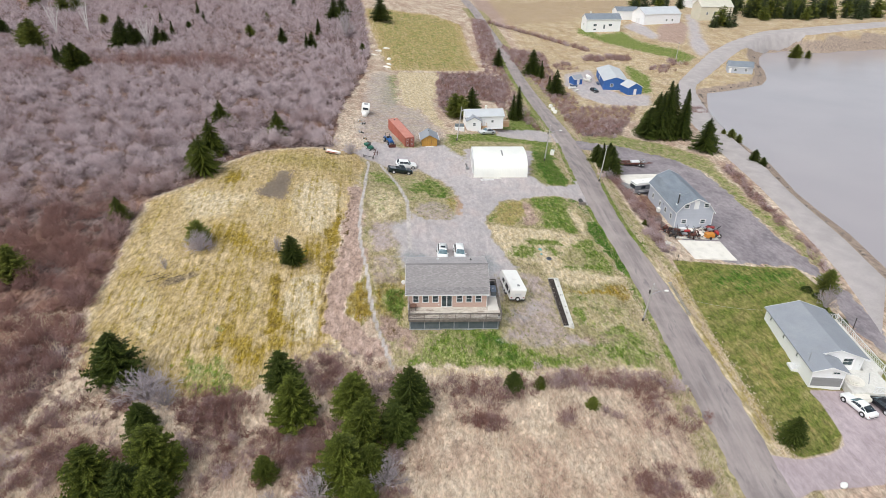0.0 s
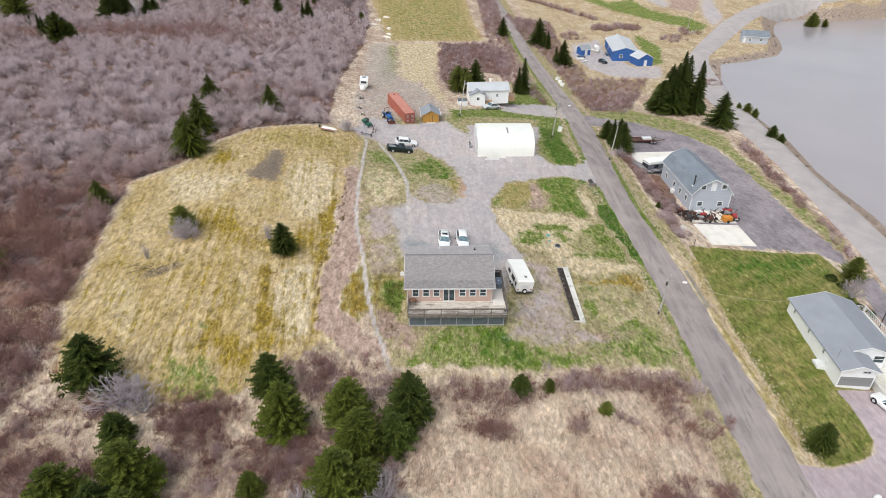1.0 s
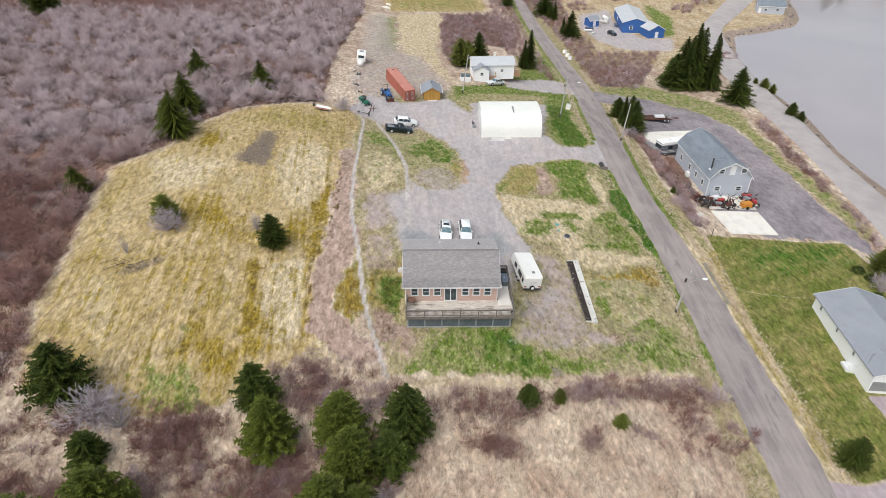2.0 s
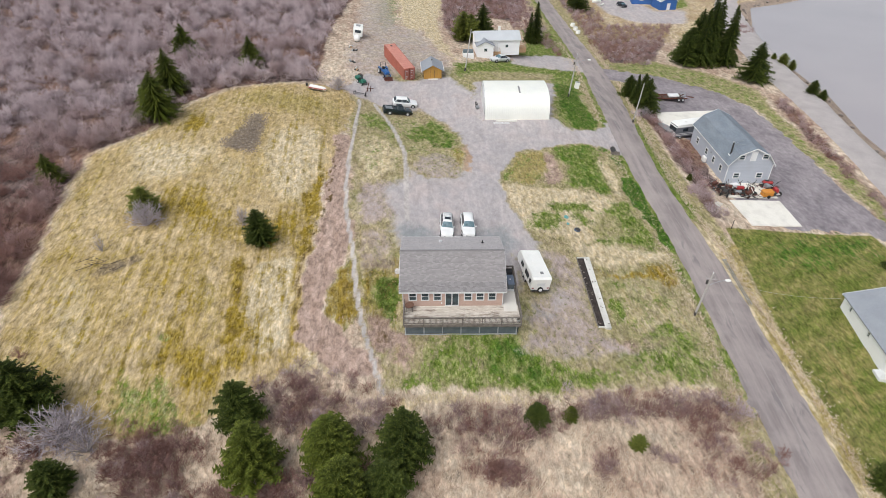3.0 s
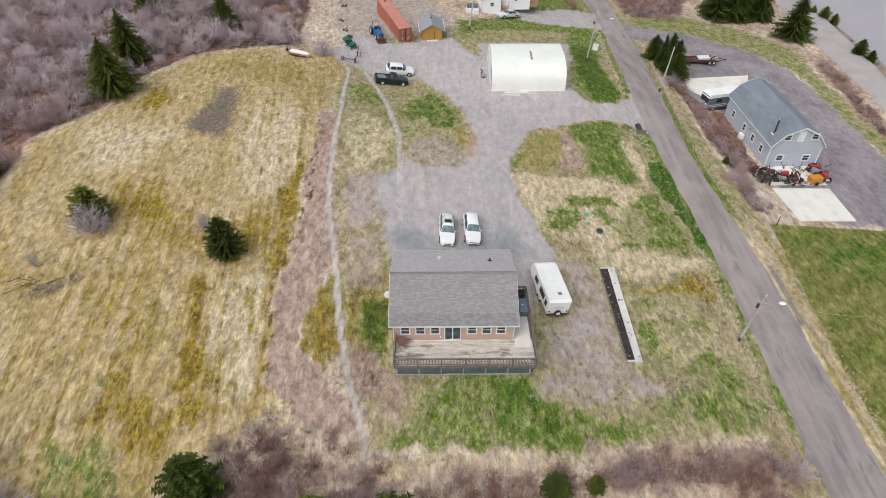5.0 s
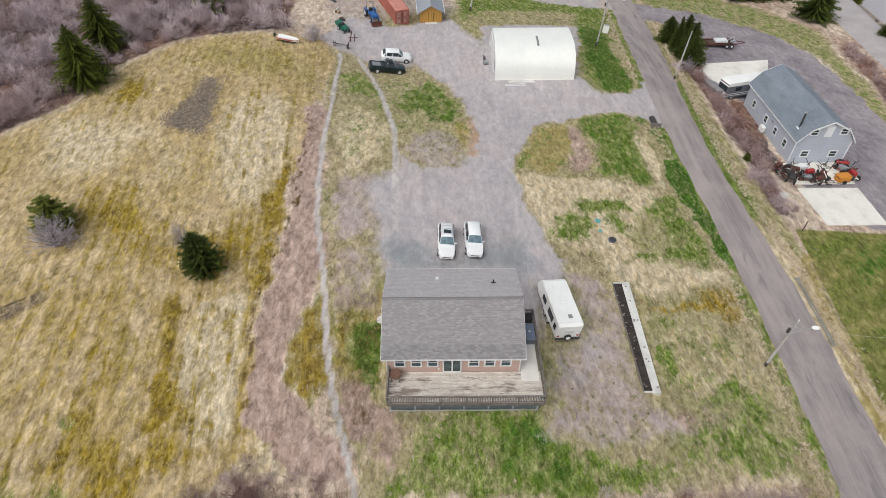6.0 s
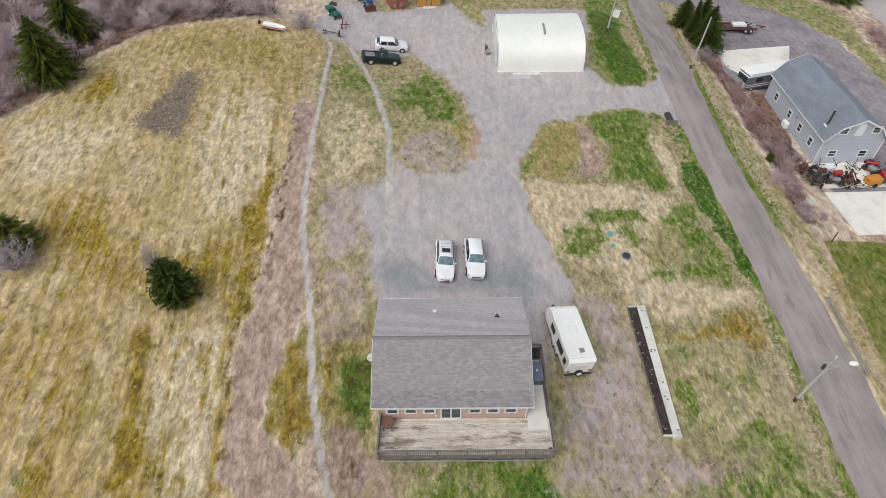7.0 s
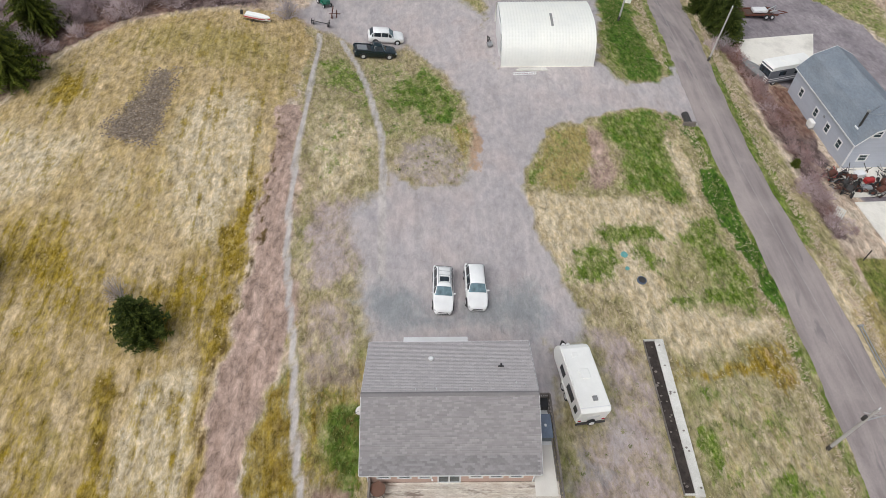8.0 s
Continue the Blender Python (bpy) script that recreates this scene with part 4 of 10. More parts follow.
def raw(name, verts, faces, material, parent=None, label="", category="", kind="", tint=None, shade=False):
    """One mesh from arrays; all faces have the same number of corners."""
    me = bpy.data.meshes.new(name)
    verts, faces = np.asarray(verts, np.float32), np.asarray(faces, np.int32)
    k = faces.shape[1]
    me.vertices.add(len(verts))
    me.vertices.foreach_set("co", verts.ravel())
    me.loops.add(faces.size)
    me.loops.foreach_set("vertex_index", faces.ravel())
    me.polygons.add(len(faces))
    me.polygons.foreach_set("loop_start", np.arange(0, faces.size, k, dtype=np.int32))
    me.update(calc_edges=True)
    if shade:
        me.polygons.foreach_set("use_smooth", np.ones(len(faces), bool))
    if tint is not None:
        me.attributes.new("tint", "FLOAT", "POINT").data.foreach_set("value", np.asarray(tint, np.float32))
    me.materials.append(material)
    ob = new(name, me)
    ob.parent = parent
    return tagged(ob, label, category, kind=kind)


def thing(name, label, category, m=None, group="", kind=""):
    ob = new(name)
    ob.empty_display_size = 0.3
    if m is not None:
        ob.matrix_basis = m
    return tagged(ob, label, category, group, kind)


def box(bm, x0, x1, y0, y1, z0, z1, bevel=0.0, m=None):
    r = bmesh.ops.create_cube(bm, size=1)["verts"]
    for v in r:
        v.co = Vector(((x0 + x1) / 2 + v.co.x * (x1 - x0), (y0 + y1) / 2 + v.co.y * (y1 - y0), (z0 + z1) / 2 + v.co.z * (z1 - z0)))
    if bevel:
        edges = list({e for v in r for e in v.link_edges})
        r = bmesh.ops.bevel(bm, geom=edges, offset=bevel, segments=1, affect="EDGES")["verts"]
        r = list({v for v in bm.verts if v.is_valid and v in set(r)})
    if m is not None:
        bmesh.ops.transform(bm, matrix=m, verts=r)
    return r


def solid(*args, **kw):
    bm = bmesh.new()
    box(bm, *args, **kw)
    return bm


def prism(bm, outline, a, b, axis="x"):
    """An outline of (across, up) pairs drawn out from a to b along x or y."""
    def place(p, s):
        return (s, p[0], p[1]) if axis == "x" else (p[0], s, p[1])
    lo = [bm.verts.new(place(p, a)) for p in outline]
    hi = [bm.verts.new(place(p, b)) for p in outline]
    n = len(outline)
    bm.faces.new(lo)
    bm.faces.new(hi[::-1])
    for k in range(n):
        bm.faces.new((lo[k], hi[k], hi[(k + 1) % n], lo[(k + 1) % n]))
    bmesh.ops.recalc_face_normals(bm, faces=bm.faces[:])
    return bm


def rod(bm, a, b, r0, r1=None, sides=6):
    a, b = Vector(a), Vector(b)
    d = b - a
    q = d.to_track_quat("Z", "Y").to_matrix().to_4x4()
    bmesh.ops.create_cone(bm, cap_ends=True, segments=sides, radius1=r0, radius2=r0 if r1 is None else r1, depth=d.length, matrix=Matrix.Translation((a + b) / 2) @ q)
    return bm


def rods(*list_of):
    bm = bmesh.new()
    for r in list_of:
        rod(bm, *r)
    return bm


def loft(bm, rings, caps=True):
    """Skin closed rings of equal length, one after the other."""
    vs = [[bm.verts.new(p) for p in ring] for ring in rings]
    n = len(vs[0])
    for a, b in zip(vs, vs[1:]):
        for k in range(n):
            bm.faces.new((a[k], a[(k + 1) % n], b[(k + 1) % n], b[k]))
    if caps:
        bm.faces.new(vs[0][::-1])
        bm.faces.new(vs[-1])
    bmesh.ops.recalc_face_normals(bm, faces=bm.faces[:])
    return bm


# ---- the ground, one sheet ----
def spaced(lo, hi, step, grow, far, behind=1.08):
    inner = list(np.arange(lo, hi + step / 2, step))
    out, s, v = [], step, hi
    while v < far:
        s *= grow
        v += s
        out.append(v)
    back, s, v = [], step, lo
    while v > -far:
        s *= behind
        v -= s
        back.append(v)
    return np.array(back[::-1] + inner + out)


def build_ground():
    xs, ys = spaced(-56, 60, 0.52, 1.026, 2400), spaced(-32, 64, 0.52, 1.028, 2600)
    gx, gy = np.meshgrid(xs, ys)
    x, y = gx.ravel(), gy.ravel()
    z = land(x, y)
    rough = 0.05 * np.sin(x * 1.3 + 2 * np.sin(y * 0.7)) * np.sin(y * 1.1 + x * 0.3) + 0.04 * np.sin(x * 2.9 + y * 2.1)
    # Edges wander, so that no cover ends in a straight line.
    def wander(a, b):
        return 0.35 * np.sin(a * 0.37 + 1.7 * np.sin(b * 0.23)) * np.sin(b * 0.51 + 2.1) + 0.28 * np.sin(a * 1.13 + 2.3 * np.sin(b * 0.71 + a * 0.4)) + 0.16 * np.sin(b * 2.7 + 1.9 * np.sin(a * 1.9))
    wx, wy = x + wander(y, x), y + wander(x + 9, y + 4)

    def cover(name, soft=0.8, top=1.0):
        ring = np.array(ZONES[name])
        lo, hi = ring.min(0) - 3 * soft - 2, ring.max(0) + 3 * soft + 2
        pick = (wx > lo[0]) & (wx < hi[0]) & (wy > lo[1]) & (wy < hi[1])
        out = np.zeros(len(x))
        px, py = (x, y) if name in ("bdrive", "lawn") else (wx, wy)
        out[pick] = smooth(-soft, soft, inside(px[pick], py[pick], ZONES[name])) * top
        return out

    def strip(name, half, soft, top=1.0):
        return (1 - smooth(half - soft, half + soft, near_line(wx * 0.5 + x * 0.5, wy * 0.5 + y * 0.5, ZONES[name]))) * top

    def trail(name, half, soft, top):
        return (1 - smooth(half - soft, half + soft, near_line(x + 0.06 * wander(y, x), y, ZONES[name]))) * top

    def most(*covers):
        return np.maximum.reduce([cover(*c) for c in covers])

    lane_mid = [((a + c) / 2, (b + d) / 2) for (a, b), (c, d) in zip(ZONES["road_l"], ZONES["road_r"])]
    beside = near_line(x, y, lane_mid)
    west = x < np.interp(y, [p[1] for p in lane_mid], [p[0] for p in lane_mid])
    grass_isle = np.maximum(cover("island_e", 0.5), cover("rlawn", 0.5))
    gravel = np.maximum.reduce([cover("gravel", 1.2) * (1 - grass_isle), most(("weedy", 2.0, 0.42), ("upper", 3.0, 0.46), ("backyard", 0.6), ("weedgrav", 2.0, 0.43), ("weedgrav2", 1.5, 0.58), ("wetyard", 0.8, 1.0), ("ygrav", 1.5, 0.85), ("ypink", 2.0, 0.45), ("westmix", 1.5, 0.35), ("apron", 0.8), ("junction", 0.6), ("cdrive", 0.8),
                                ("fardrive", 3.0), ("farlane", 3.0), ("blueyard", 2.0), ("ibrown", 1.2, 0.42))]) * (1 - cover("qgreen", 0.7)) * (1 - grass_isle * (1 - cover("ibrown", 1.2)))
    field = np.maximum(most(("field", 0.9), ("ffield", 3.0)), 0.48 * smooth(110, 135, y) * smooth(34, 46, x))
    thin = np.maximum.reduce([most(("yard", 2.0), ("rlawn", 0.8), ("island_e", 0.6), ("island_w", 0.6), ("upper", 4.0, 0.5), ("weedy", 2.0), ("frontgreen", 2.0), ("bankgreen", 2.0)),
                              0.9 * smooth(8.5, 5.5, beside), 0.42 * smooth(110, 135, y) * smooth(36, 50, x)])
    lawn = cover("lawn", 0.7)
    olive = np.maximum.reduce([most(("fo_top", 5.0, 0.66), ("fo_left", 2.0, 0.7), ("fl_rows", 3.0, 0.55), ("fieldsouth", 2.5, 0.7), ("fm_low", 4.0, 0.5), ("fl_moss", 4.0, 0.42), ("fm_main", 5.0, 0.4), ("ra_olive", 1.2, 0.7), ("iolive", 0.8, 0.8), ("island_w", 1.2, 0.7), ("rk", 2.0, 0.42), ("ffield", 6.0, 0.6), ("upper", 4.0, 0.2),
                               ("weedy", 2.0, 0.5), ("lawn_olive", 3.0, 0.95), ("lawn_mid", 3.0, 0.45), ("wgreen2", 1.0, 0.6)), 0.3 * cover("field", 3.0)])
    moss = np.maximum((0.3 + 0.1 * smooth(20, 8, y)) * cover("field", 2.0), most(("fm_main", 7.0, 0.8), ("fm_edge", 1.6, 1.0), ("fm_rut", 1.6, 0.98), ("fm_low", 5.0, 0.7), ("fl_moss", 5.0, 0.84), ("rmoss", 1.2, 0.66), ("rorange", 2.0, 0.74), ("westmoss", 1.5, 0.6), ("frontdirt", 2.0, 0.42), ("island_w", 1.2, 0.74), ("fo_left", 2.0, 0.66), ("iolive", 0.8, 0.5), ("westmix", 1.2, 0.4),
                ("wgreen2", 1.2, 0.5), ("fp_mid", 2.0, 0.36), ("fo_top", 3.0, 0.3), ("housegreen", 1.2, 0.2)))
    green = most(("frontgreen", 1.0, 0.66), ("frontgreen2", 1.2, 0.95), ("frontgreen3", 1.0, 0.72), ("ra_green", 1.6, 0.84), ("ra_corner", 0.5, 0.9), ("ra_patch", 2.4, 0.95), ("ra_mix", 1.6, 0.88), ("ra_right", 1.8, 0.84), ("ra_olive", 1.2, 0.36), ("rk", 2.0, 0.38), ("rk_green", 0.6, 0.92),
                 ("rk_green2", 0.9, 0.66), ("rlow", 1.5, 0.64), ("fieldsouth", 2.0, 0.56), ("fg1", 2.0, 0.95), ("fg2", 2.0, 0.9), ("fg3", 0.6, 0.7), ("wgreen", 2.0, 0.85), ("igreen_w", 2.0, 0.72), ("igreen_e", 2.0, 0.74), ("island_e", 1.0, 0.4), ("ystraw", 1.5, 0.3), ("housegreen", 1.2, 0.85), ("wgreen2", 1.2, 0.52),
                 ("westmoss", 1.5, 0.46), ("weedgreen", 1.0, 0.55), ("weedy", 1.5, 0.48), ("ffield", 8.0, 0.4), ("farlawn", 3.0, 0.85), ("bluegreen", 3.0, 0.95), ("bankgreen", 1.6, 0.5), ("qgreen", 0.8, 0.95), ("uppergreen", 3.0, 0.6), ("westmix", 1.2, 0.34))
    green = np.maximum.reduce([green, 0.6 * smooth(5.2, 4.0, beside) * smooth(-20, 0, y) * west, 0.75 * smooth(5.0, 4.2, beside) * smooth(22, 30, y) * smooth(66, 58, y)])
    lush = most(("ditch", 0.6, 0.95), ("ditchtop", 0.6, 0.6), ("frontgreen2", 1.4, 0.5), ("qgreen", 1.0, 0.6), ("housegreen", 1.2, 0.6), ("ra_green", 1.5, 0.36), ("lawn_dark", 3.0, 0.5), ("igreen_e", 1.5, 0.4))
    dirt = np.maximum(cover("dirt", 0.7) * (1 - cover("island_w", 0.5)), most(("ypink", 1.5, 0.6), ("ra_brown", 0.9, 0.72), ("weedy", 2.0, 0.6), ("frontdirt", 1.5, 0.6), ("upper", 3.0, 0.45), ("wdirt2", 1.0, 0.75), ("ibrown", 1.0, 0.5), ("fardirt", 3.0), ("westmix", 1.2, 0.5), ("meadow_pink", 2.5, 0.42)))
    litter = most(("brushW", 1.5), ("brushE1", 3.0), ("hedge", 1.5, 0.5), ("brushE2", 2.0, 1.0), ("brushE3", 2.5, 0.8), ("brushE4", 3.0, 0.9), ("barnsoil", 0.8, 1.0))
    bare = np.maximum.reduce([0.35 * cover("field", 3.0), most(("fbare", 2.0), ("fpale", 0.9, 0.92), ("fp_right", 5.0, 0.86), ("fp_left", 5.0, 0.8), ("fp_mid", 3.0, 0.55), ("fl_pale", 4.0, 0.6), ("fieldend", 0.8, 0.6), ("ra_pale", 1.2, 0.86), ("ra_strip", 0.5, 0.9), ("ra_low", 1.2, 0.72), ("rk", 2.0, 0.55), ("ystraw", 1.5, 0.6),
                                   ("island_e", 1.0, 0.42), ("straw_front", 1.0, 0.8), ("rlow", 1.5, 0.42), ("ra_right", 1.2, 0.45), ("fieldend", 0.7, 0.7)),
                              np.where(west, 0.42, 0.75) * smooth(6.2, 5.2, beside) * smooth(30, 20, y), 0.5 * smooth(1.8, 0.2, abs(inside(x, y, ZONES["field"]))) * smooth(-12, -4, y) * smooth(-22, -26, x)])
    orange = np.maximum(cover("iorange", 0.7, 0.7), cover("rorange", 0.8, 0.3))
    lot, drive, stone, tilled = cover("lot", 0.5), cover("bdrive", 0.5), np.maximum(cover("fgray", 1.2, 0.7), cover("fdug", 0.8, 0.55)), cover("tilled", 8.0)
    shore = smooth(-5.5, -3.0, inside(x, y, LAKE_RING))
    ridge = np.maximum((1 - smooth(0.05, 0.45, near_line(wx, wy, ZONES["dirtedge"]))) * 0.62, (1 - smooth(0.1, 0.5, near_line(wx, wy, ZONES["fieldrut"]))) * 0.5)
    ridge = np.maximum(ridge, most(("island_w", 1.0, 0.44), ("westmoss", 1.5, 0.4), ("fm_rut", 1.0, 0.42), ("fm_edge", 1.0, 0.36)))
    wet = np.maximum(cover("wetyard", 2.6, 0.74), cover("wetpatch", 1.2, 0.5))
    paved = np.maximum.reduce([gravel, lot, drive, smooth(0.5, -0.2, near_line(x, y, [((a + c) / 2, (b + d) / 2) for (a, b), (c, d) in zip(ZONES["road_l"], ZONES["road_r"])]) - 3.4)])
    lane = np.maximum(trail("track", 0.34, 0.3, 0.85), trail("track2", 0.5, 0.45, 0.72))
    shore_mid = [((a + c) / 2, (b + d) / 2) for (a, b), (c, d) in zip(ZONES["lroad_l"], ZONES["lroad_r"])]
    z = z - 0.6 * smooth(6.0, 3.0, near_line(x, y, shore_mid)) * smooth(60, 120, y)
    z = z + rough * (1 - paved) * (abs(x) < 70)
    n, w = gx.shape
    k = np.arange((n - 1) * (w - 1))
    k = k // (w - 1) * w + k % (w - 1)
    ob = raw("ground", np.stack([x, y, z], 1), np.stack([k, k + 1, k + w + 1, k + w], 1), GROUND, None, "mown dry fields, brown meadow, patchy grass and gravel yard", "ground", "structure", shade=True)
    for name, four in (("cover_a", (gravel, green, field, dirt)), ("cover_b", (moss, litter, bare, lot)), ("cover_c", (shore, wet, ridge, lane)), ("cover_d", (drive, thin, stone, tilled)), ("cover_e", (lush, lawn, olive, orange))):
        ob.data.attributes.new(name, "FLOAT_COLOR", "POINT").data.foreach_set("color", np.stack(four, 1).astype(np.float32).ravel())


build_ground()


def build_strip(name, left, right, material, label, lift=0.05, across=6, step=2.0, bank=0.0):
    """A road between two edge lines; with a bank it lies level across and slopes off to the ground on both sides."""
    def dense(line):
        line = np.array(line)
        s = np.r_[0, np.cumsum(np.hypot(*np.diff(line, axis=0).T))]
        u = np.linspace(0, 1, int(s[-1] / step))
        return np.stack([np.interp(u * s[-1], s, line[:, k]) for k in (0, 1)], 1)
    a, b = dense(left), dense(right)
    n = min(len(a), len(b))
    a, b = a[np.linspace(0, len(a) - 1, n).astype(int)], b[np.linspace(0, len(b) - 1, n).astype(int)]
    for _ in range(6):
        a[1:-1], b[1:-1] = (a[:-2] + 2 * a[1:-1] + a[2:]) / 4, (b[:-2] + 2 * b[1:-1] + b[2:]) / 4
    rows = []
    level = np.maximum.reduce([land(*(a + (b - a) * u).T) for u in (0.1, 0.5, 0.9)])
    for _ in range(8 if bank else 0):
        level[1:-1] = (level[:-2] + 2 * level[1:-1] + level[2:]) / 4
    for k, u in enumerate(np.linspace(0, 1, across + 1)):
        p = a + (b - a) * u
        edge = 0.22 * np.sin(np.arange(n) * 1.7 + k) * (k in (0, across))
        p = p + edge[:, None] * (b - a) / np.linalg.norm(b - a, axis=1)[:, None]
        z = land(p[:, 0], p[:, 1]) + lift + 0.0025 * np.maximum(p[:, 1] - 120, 0) + 0.08 * (1 - (2 * u - 1) ** 2) - (0.12 if k in (0, across) else 0)
        if bank and k in (0, across):
            p = p + (b - a) / np.linalg.norm(b - a, axis=1)[:, None] * (bank if k else -bank)
            z = np.minimum(land(p[:, 0], p[:, 1]) - 0.3, level)
        elif bank:
            z = level + lift + 0.08 * (1 - (2 * u - 1) ** 2)
        rows.append(np.c_[p, z])
    v = np.stack(rows, 1).reshape(-1, 3)
    w = across + 1
    k = np.arange((n - 1) * across)
    k = k // across * w + k % across
    return raw(name, v, np.stack([k, k + 1, k + w + 1, k + w], 1), material, None, label, "road", "structure", shade=True)


build_strip("road", ZONES["road_l"], ZONES["road_r"], ASPHALT, "worn grey asphalt lane with dusty edges")
build_strip("road", ZONES["lroad_l"], ZONES["lroad_r"], ASPHALT_PALE, "pale dusty two-lane road along the shore", lift=0.2, bank=1.6)

_ring = [p for p in LAKE_RING]
_bm = bmesh.new()
_bm.faces.new([_bm.verts.new((x, y, LAKE)) for x, y in _ring])
bmesh.ops.triangulate(_bm, faces=_bm.faces[:])
tagged(part("water", _bm, WATER), "calm grey tidal pond under an overcast sky", "water", kind="structure")


# ---- buildings ----
def window(parent, m, w, h, bars=1, name="window", frame_mat=None, pane_mat=None, trim=0.12):
    """A window in the local x-z plane, facing -y, its middle at m: frame, panes behind it and bars."""
    bm = bmesh.new()
    a, b, f = w / 2, h / 2, trim
    for x0, x1, z0, z1 in ((-a, a, b - f, b), (-a, a, -b, -b + f), (-a, -a + f, -b + f, b - f), (a - f, a, -b + f, b - f)):
        box(bm, x0, x1, -0.06, 0.03, z0, z1)
    for k in range(bars):
        if h >= w * 0.8 or bars == 1 and h > 0.6 and w < 1.2:
            z = -b + (k + 1) * h / (bars + 1)
            box(bm, -a + f, a - f, -0.045, 0.03, z - 0.025, z + 0.025)
        else:
            x = -a + (k + 1) * w / (bars + 1)
            box(bm, x - 0.03, x + 0.03, -0.045, 0.03, -b + f, b - f)
    fr = part(name, bm, frame_mat or TRIM_WHITE, parent)
    fr.matrix_basis = m
    part("pane", solid(-a + f * 0.8, a - f * 0.8, -0.02, 0.0, -b + f * 0.8, b - f * 0.8), pane_mat or WINDOW_GLASS, fr, "dark window glass")
    return fr


def door(parent, m, w, h, material, label):
    bm = bmesh.new()
    for x0, x1, z0, z1 in ((-w / 2, -w / 2 + 0.09, 0, h), (w / 2 - 0.09, w / 2, 0, h), (-w / 2, w / 2, h, h + 0.09)):
        box(bm, x0, x1, -0.06, 0.03, z0, z1)
    fr = part("door", bm, TRIM_WHITE, parent, label)
    fr.matrix_basis = m
    part("leaf", solid(-w / 2 + 0.08, w / 2 - 0.08, -0.03, 0.01, 0.02, h), material, fr)
    part("door_handle", solid(w / 2 - 0.2, w / 2 - 0.14, -0.09, -0.03, 0.95, 1.05, bevel=0.01), STEEL_GREY, fr)
    return fr


def pitched(parent, x0, x1, ya, za, yr, zr, yb, zb, material, thick=0.14, label=""):
    """Two roof slopes along x, with their undersides, and white barge boards at the gables."""
    for name, (p, q) in (("roof_slope", ((ya, za), (yr, zr))), ("roof_slope", ((yr, zr), (yb, zb)))):
        bm = bmesh.new()
        prism(bm, [(p[0], p[1] - thick), (p[0], p[1]), (q[0], q[1]), (q[0], q[1] - thick)], x0, x1)
        part(name, bm, material, parent, label)
    for x in (x0 - 0.03, x1):
        bm = bmesh.new()
        prism(bm, [(ya, za - 0.24), (ya, za - 0.02), (yr, zr - 0.02), (yb, zb - 0.02), (yb, zb - 0.24), (yr, zr - 0.26)], x, x + 0.03)
        part("barge_board", bm, TRIM_WHITE, parent)
    for y, z, s in ((ya, za, -1), (yb, zb, 1)):
        part("fascia", solid(x0, x1, min(y, y + s * 0.03), max(y, y + s * 0.03), z - 0.22, z + 0.01), TRIM_WHITE, parent)


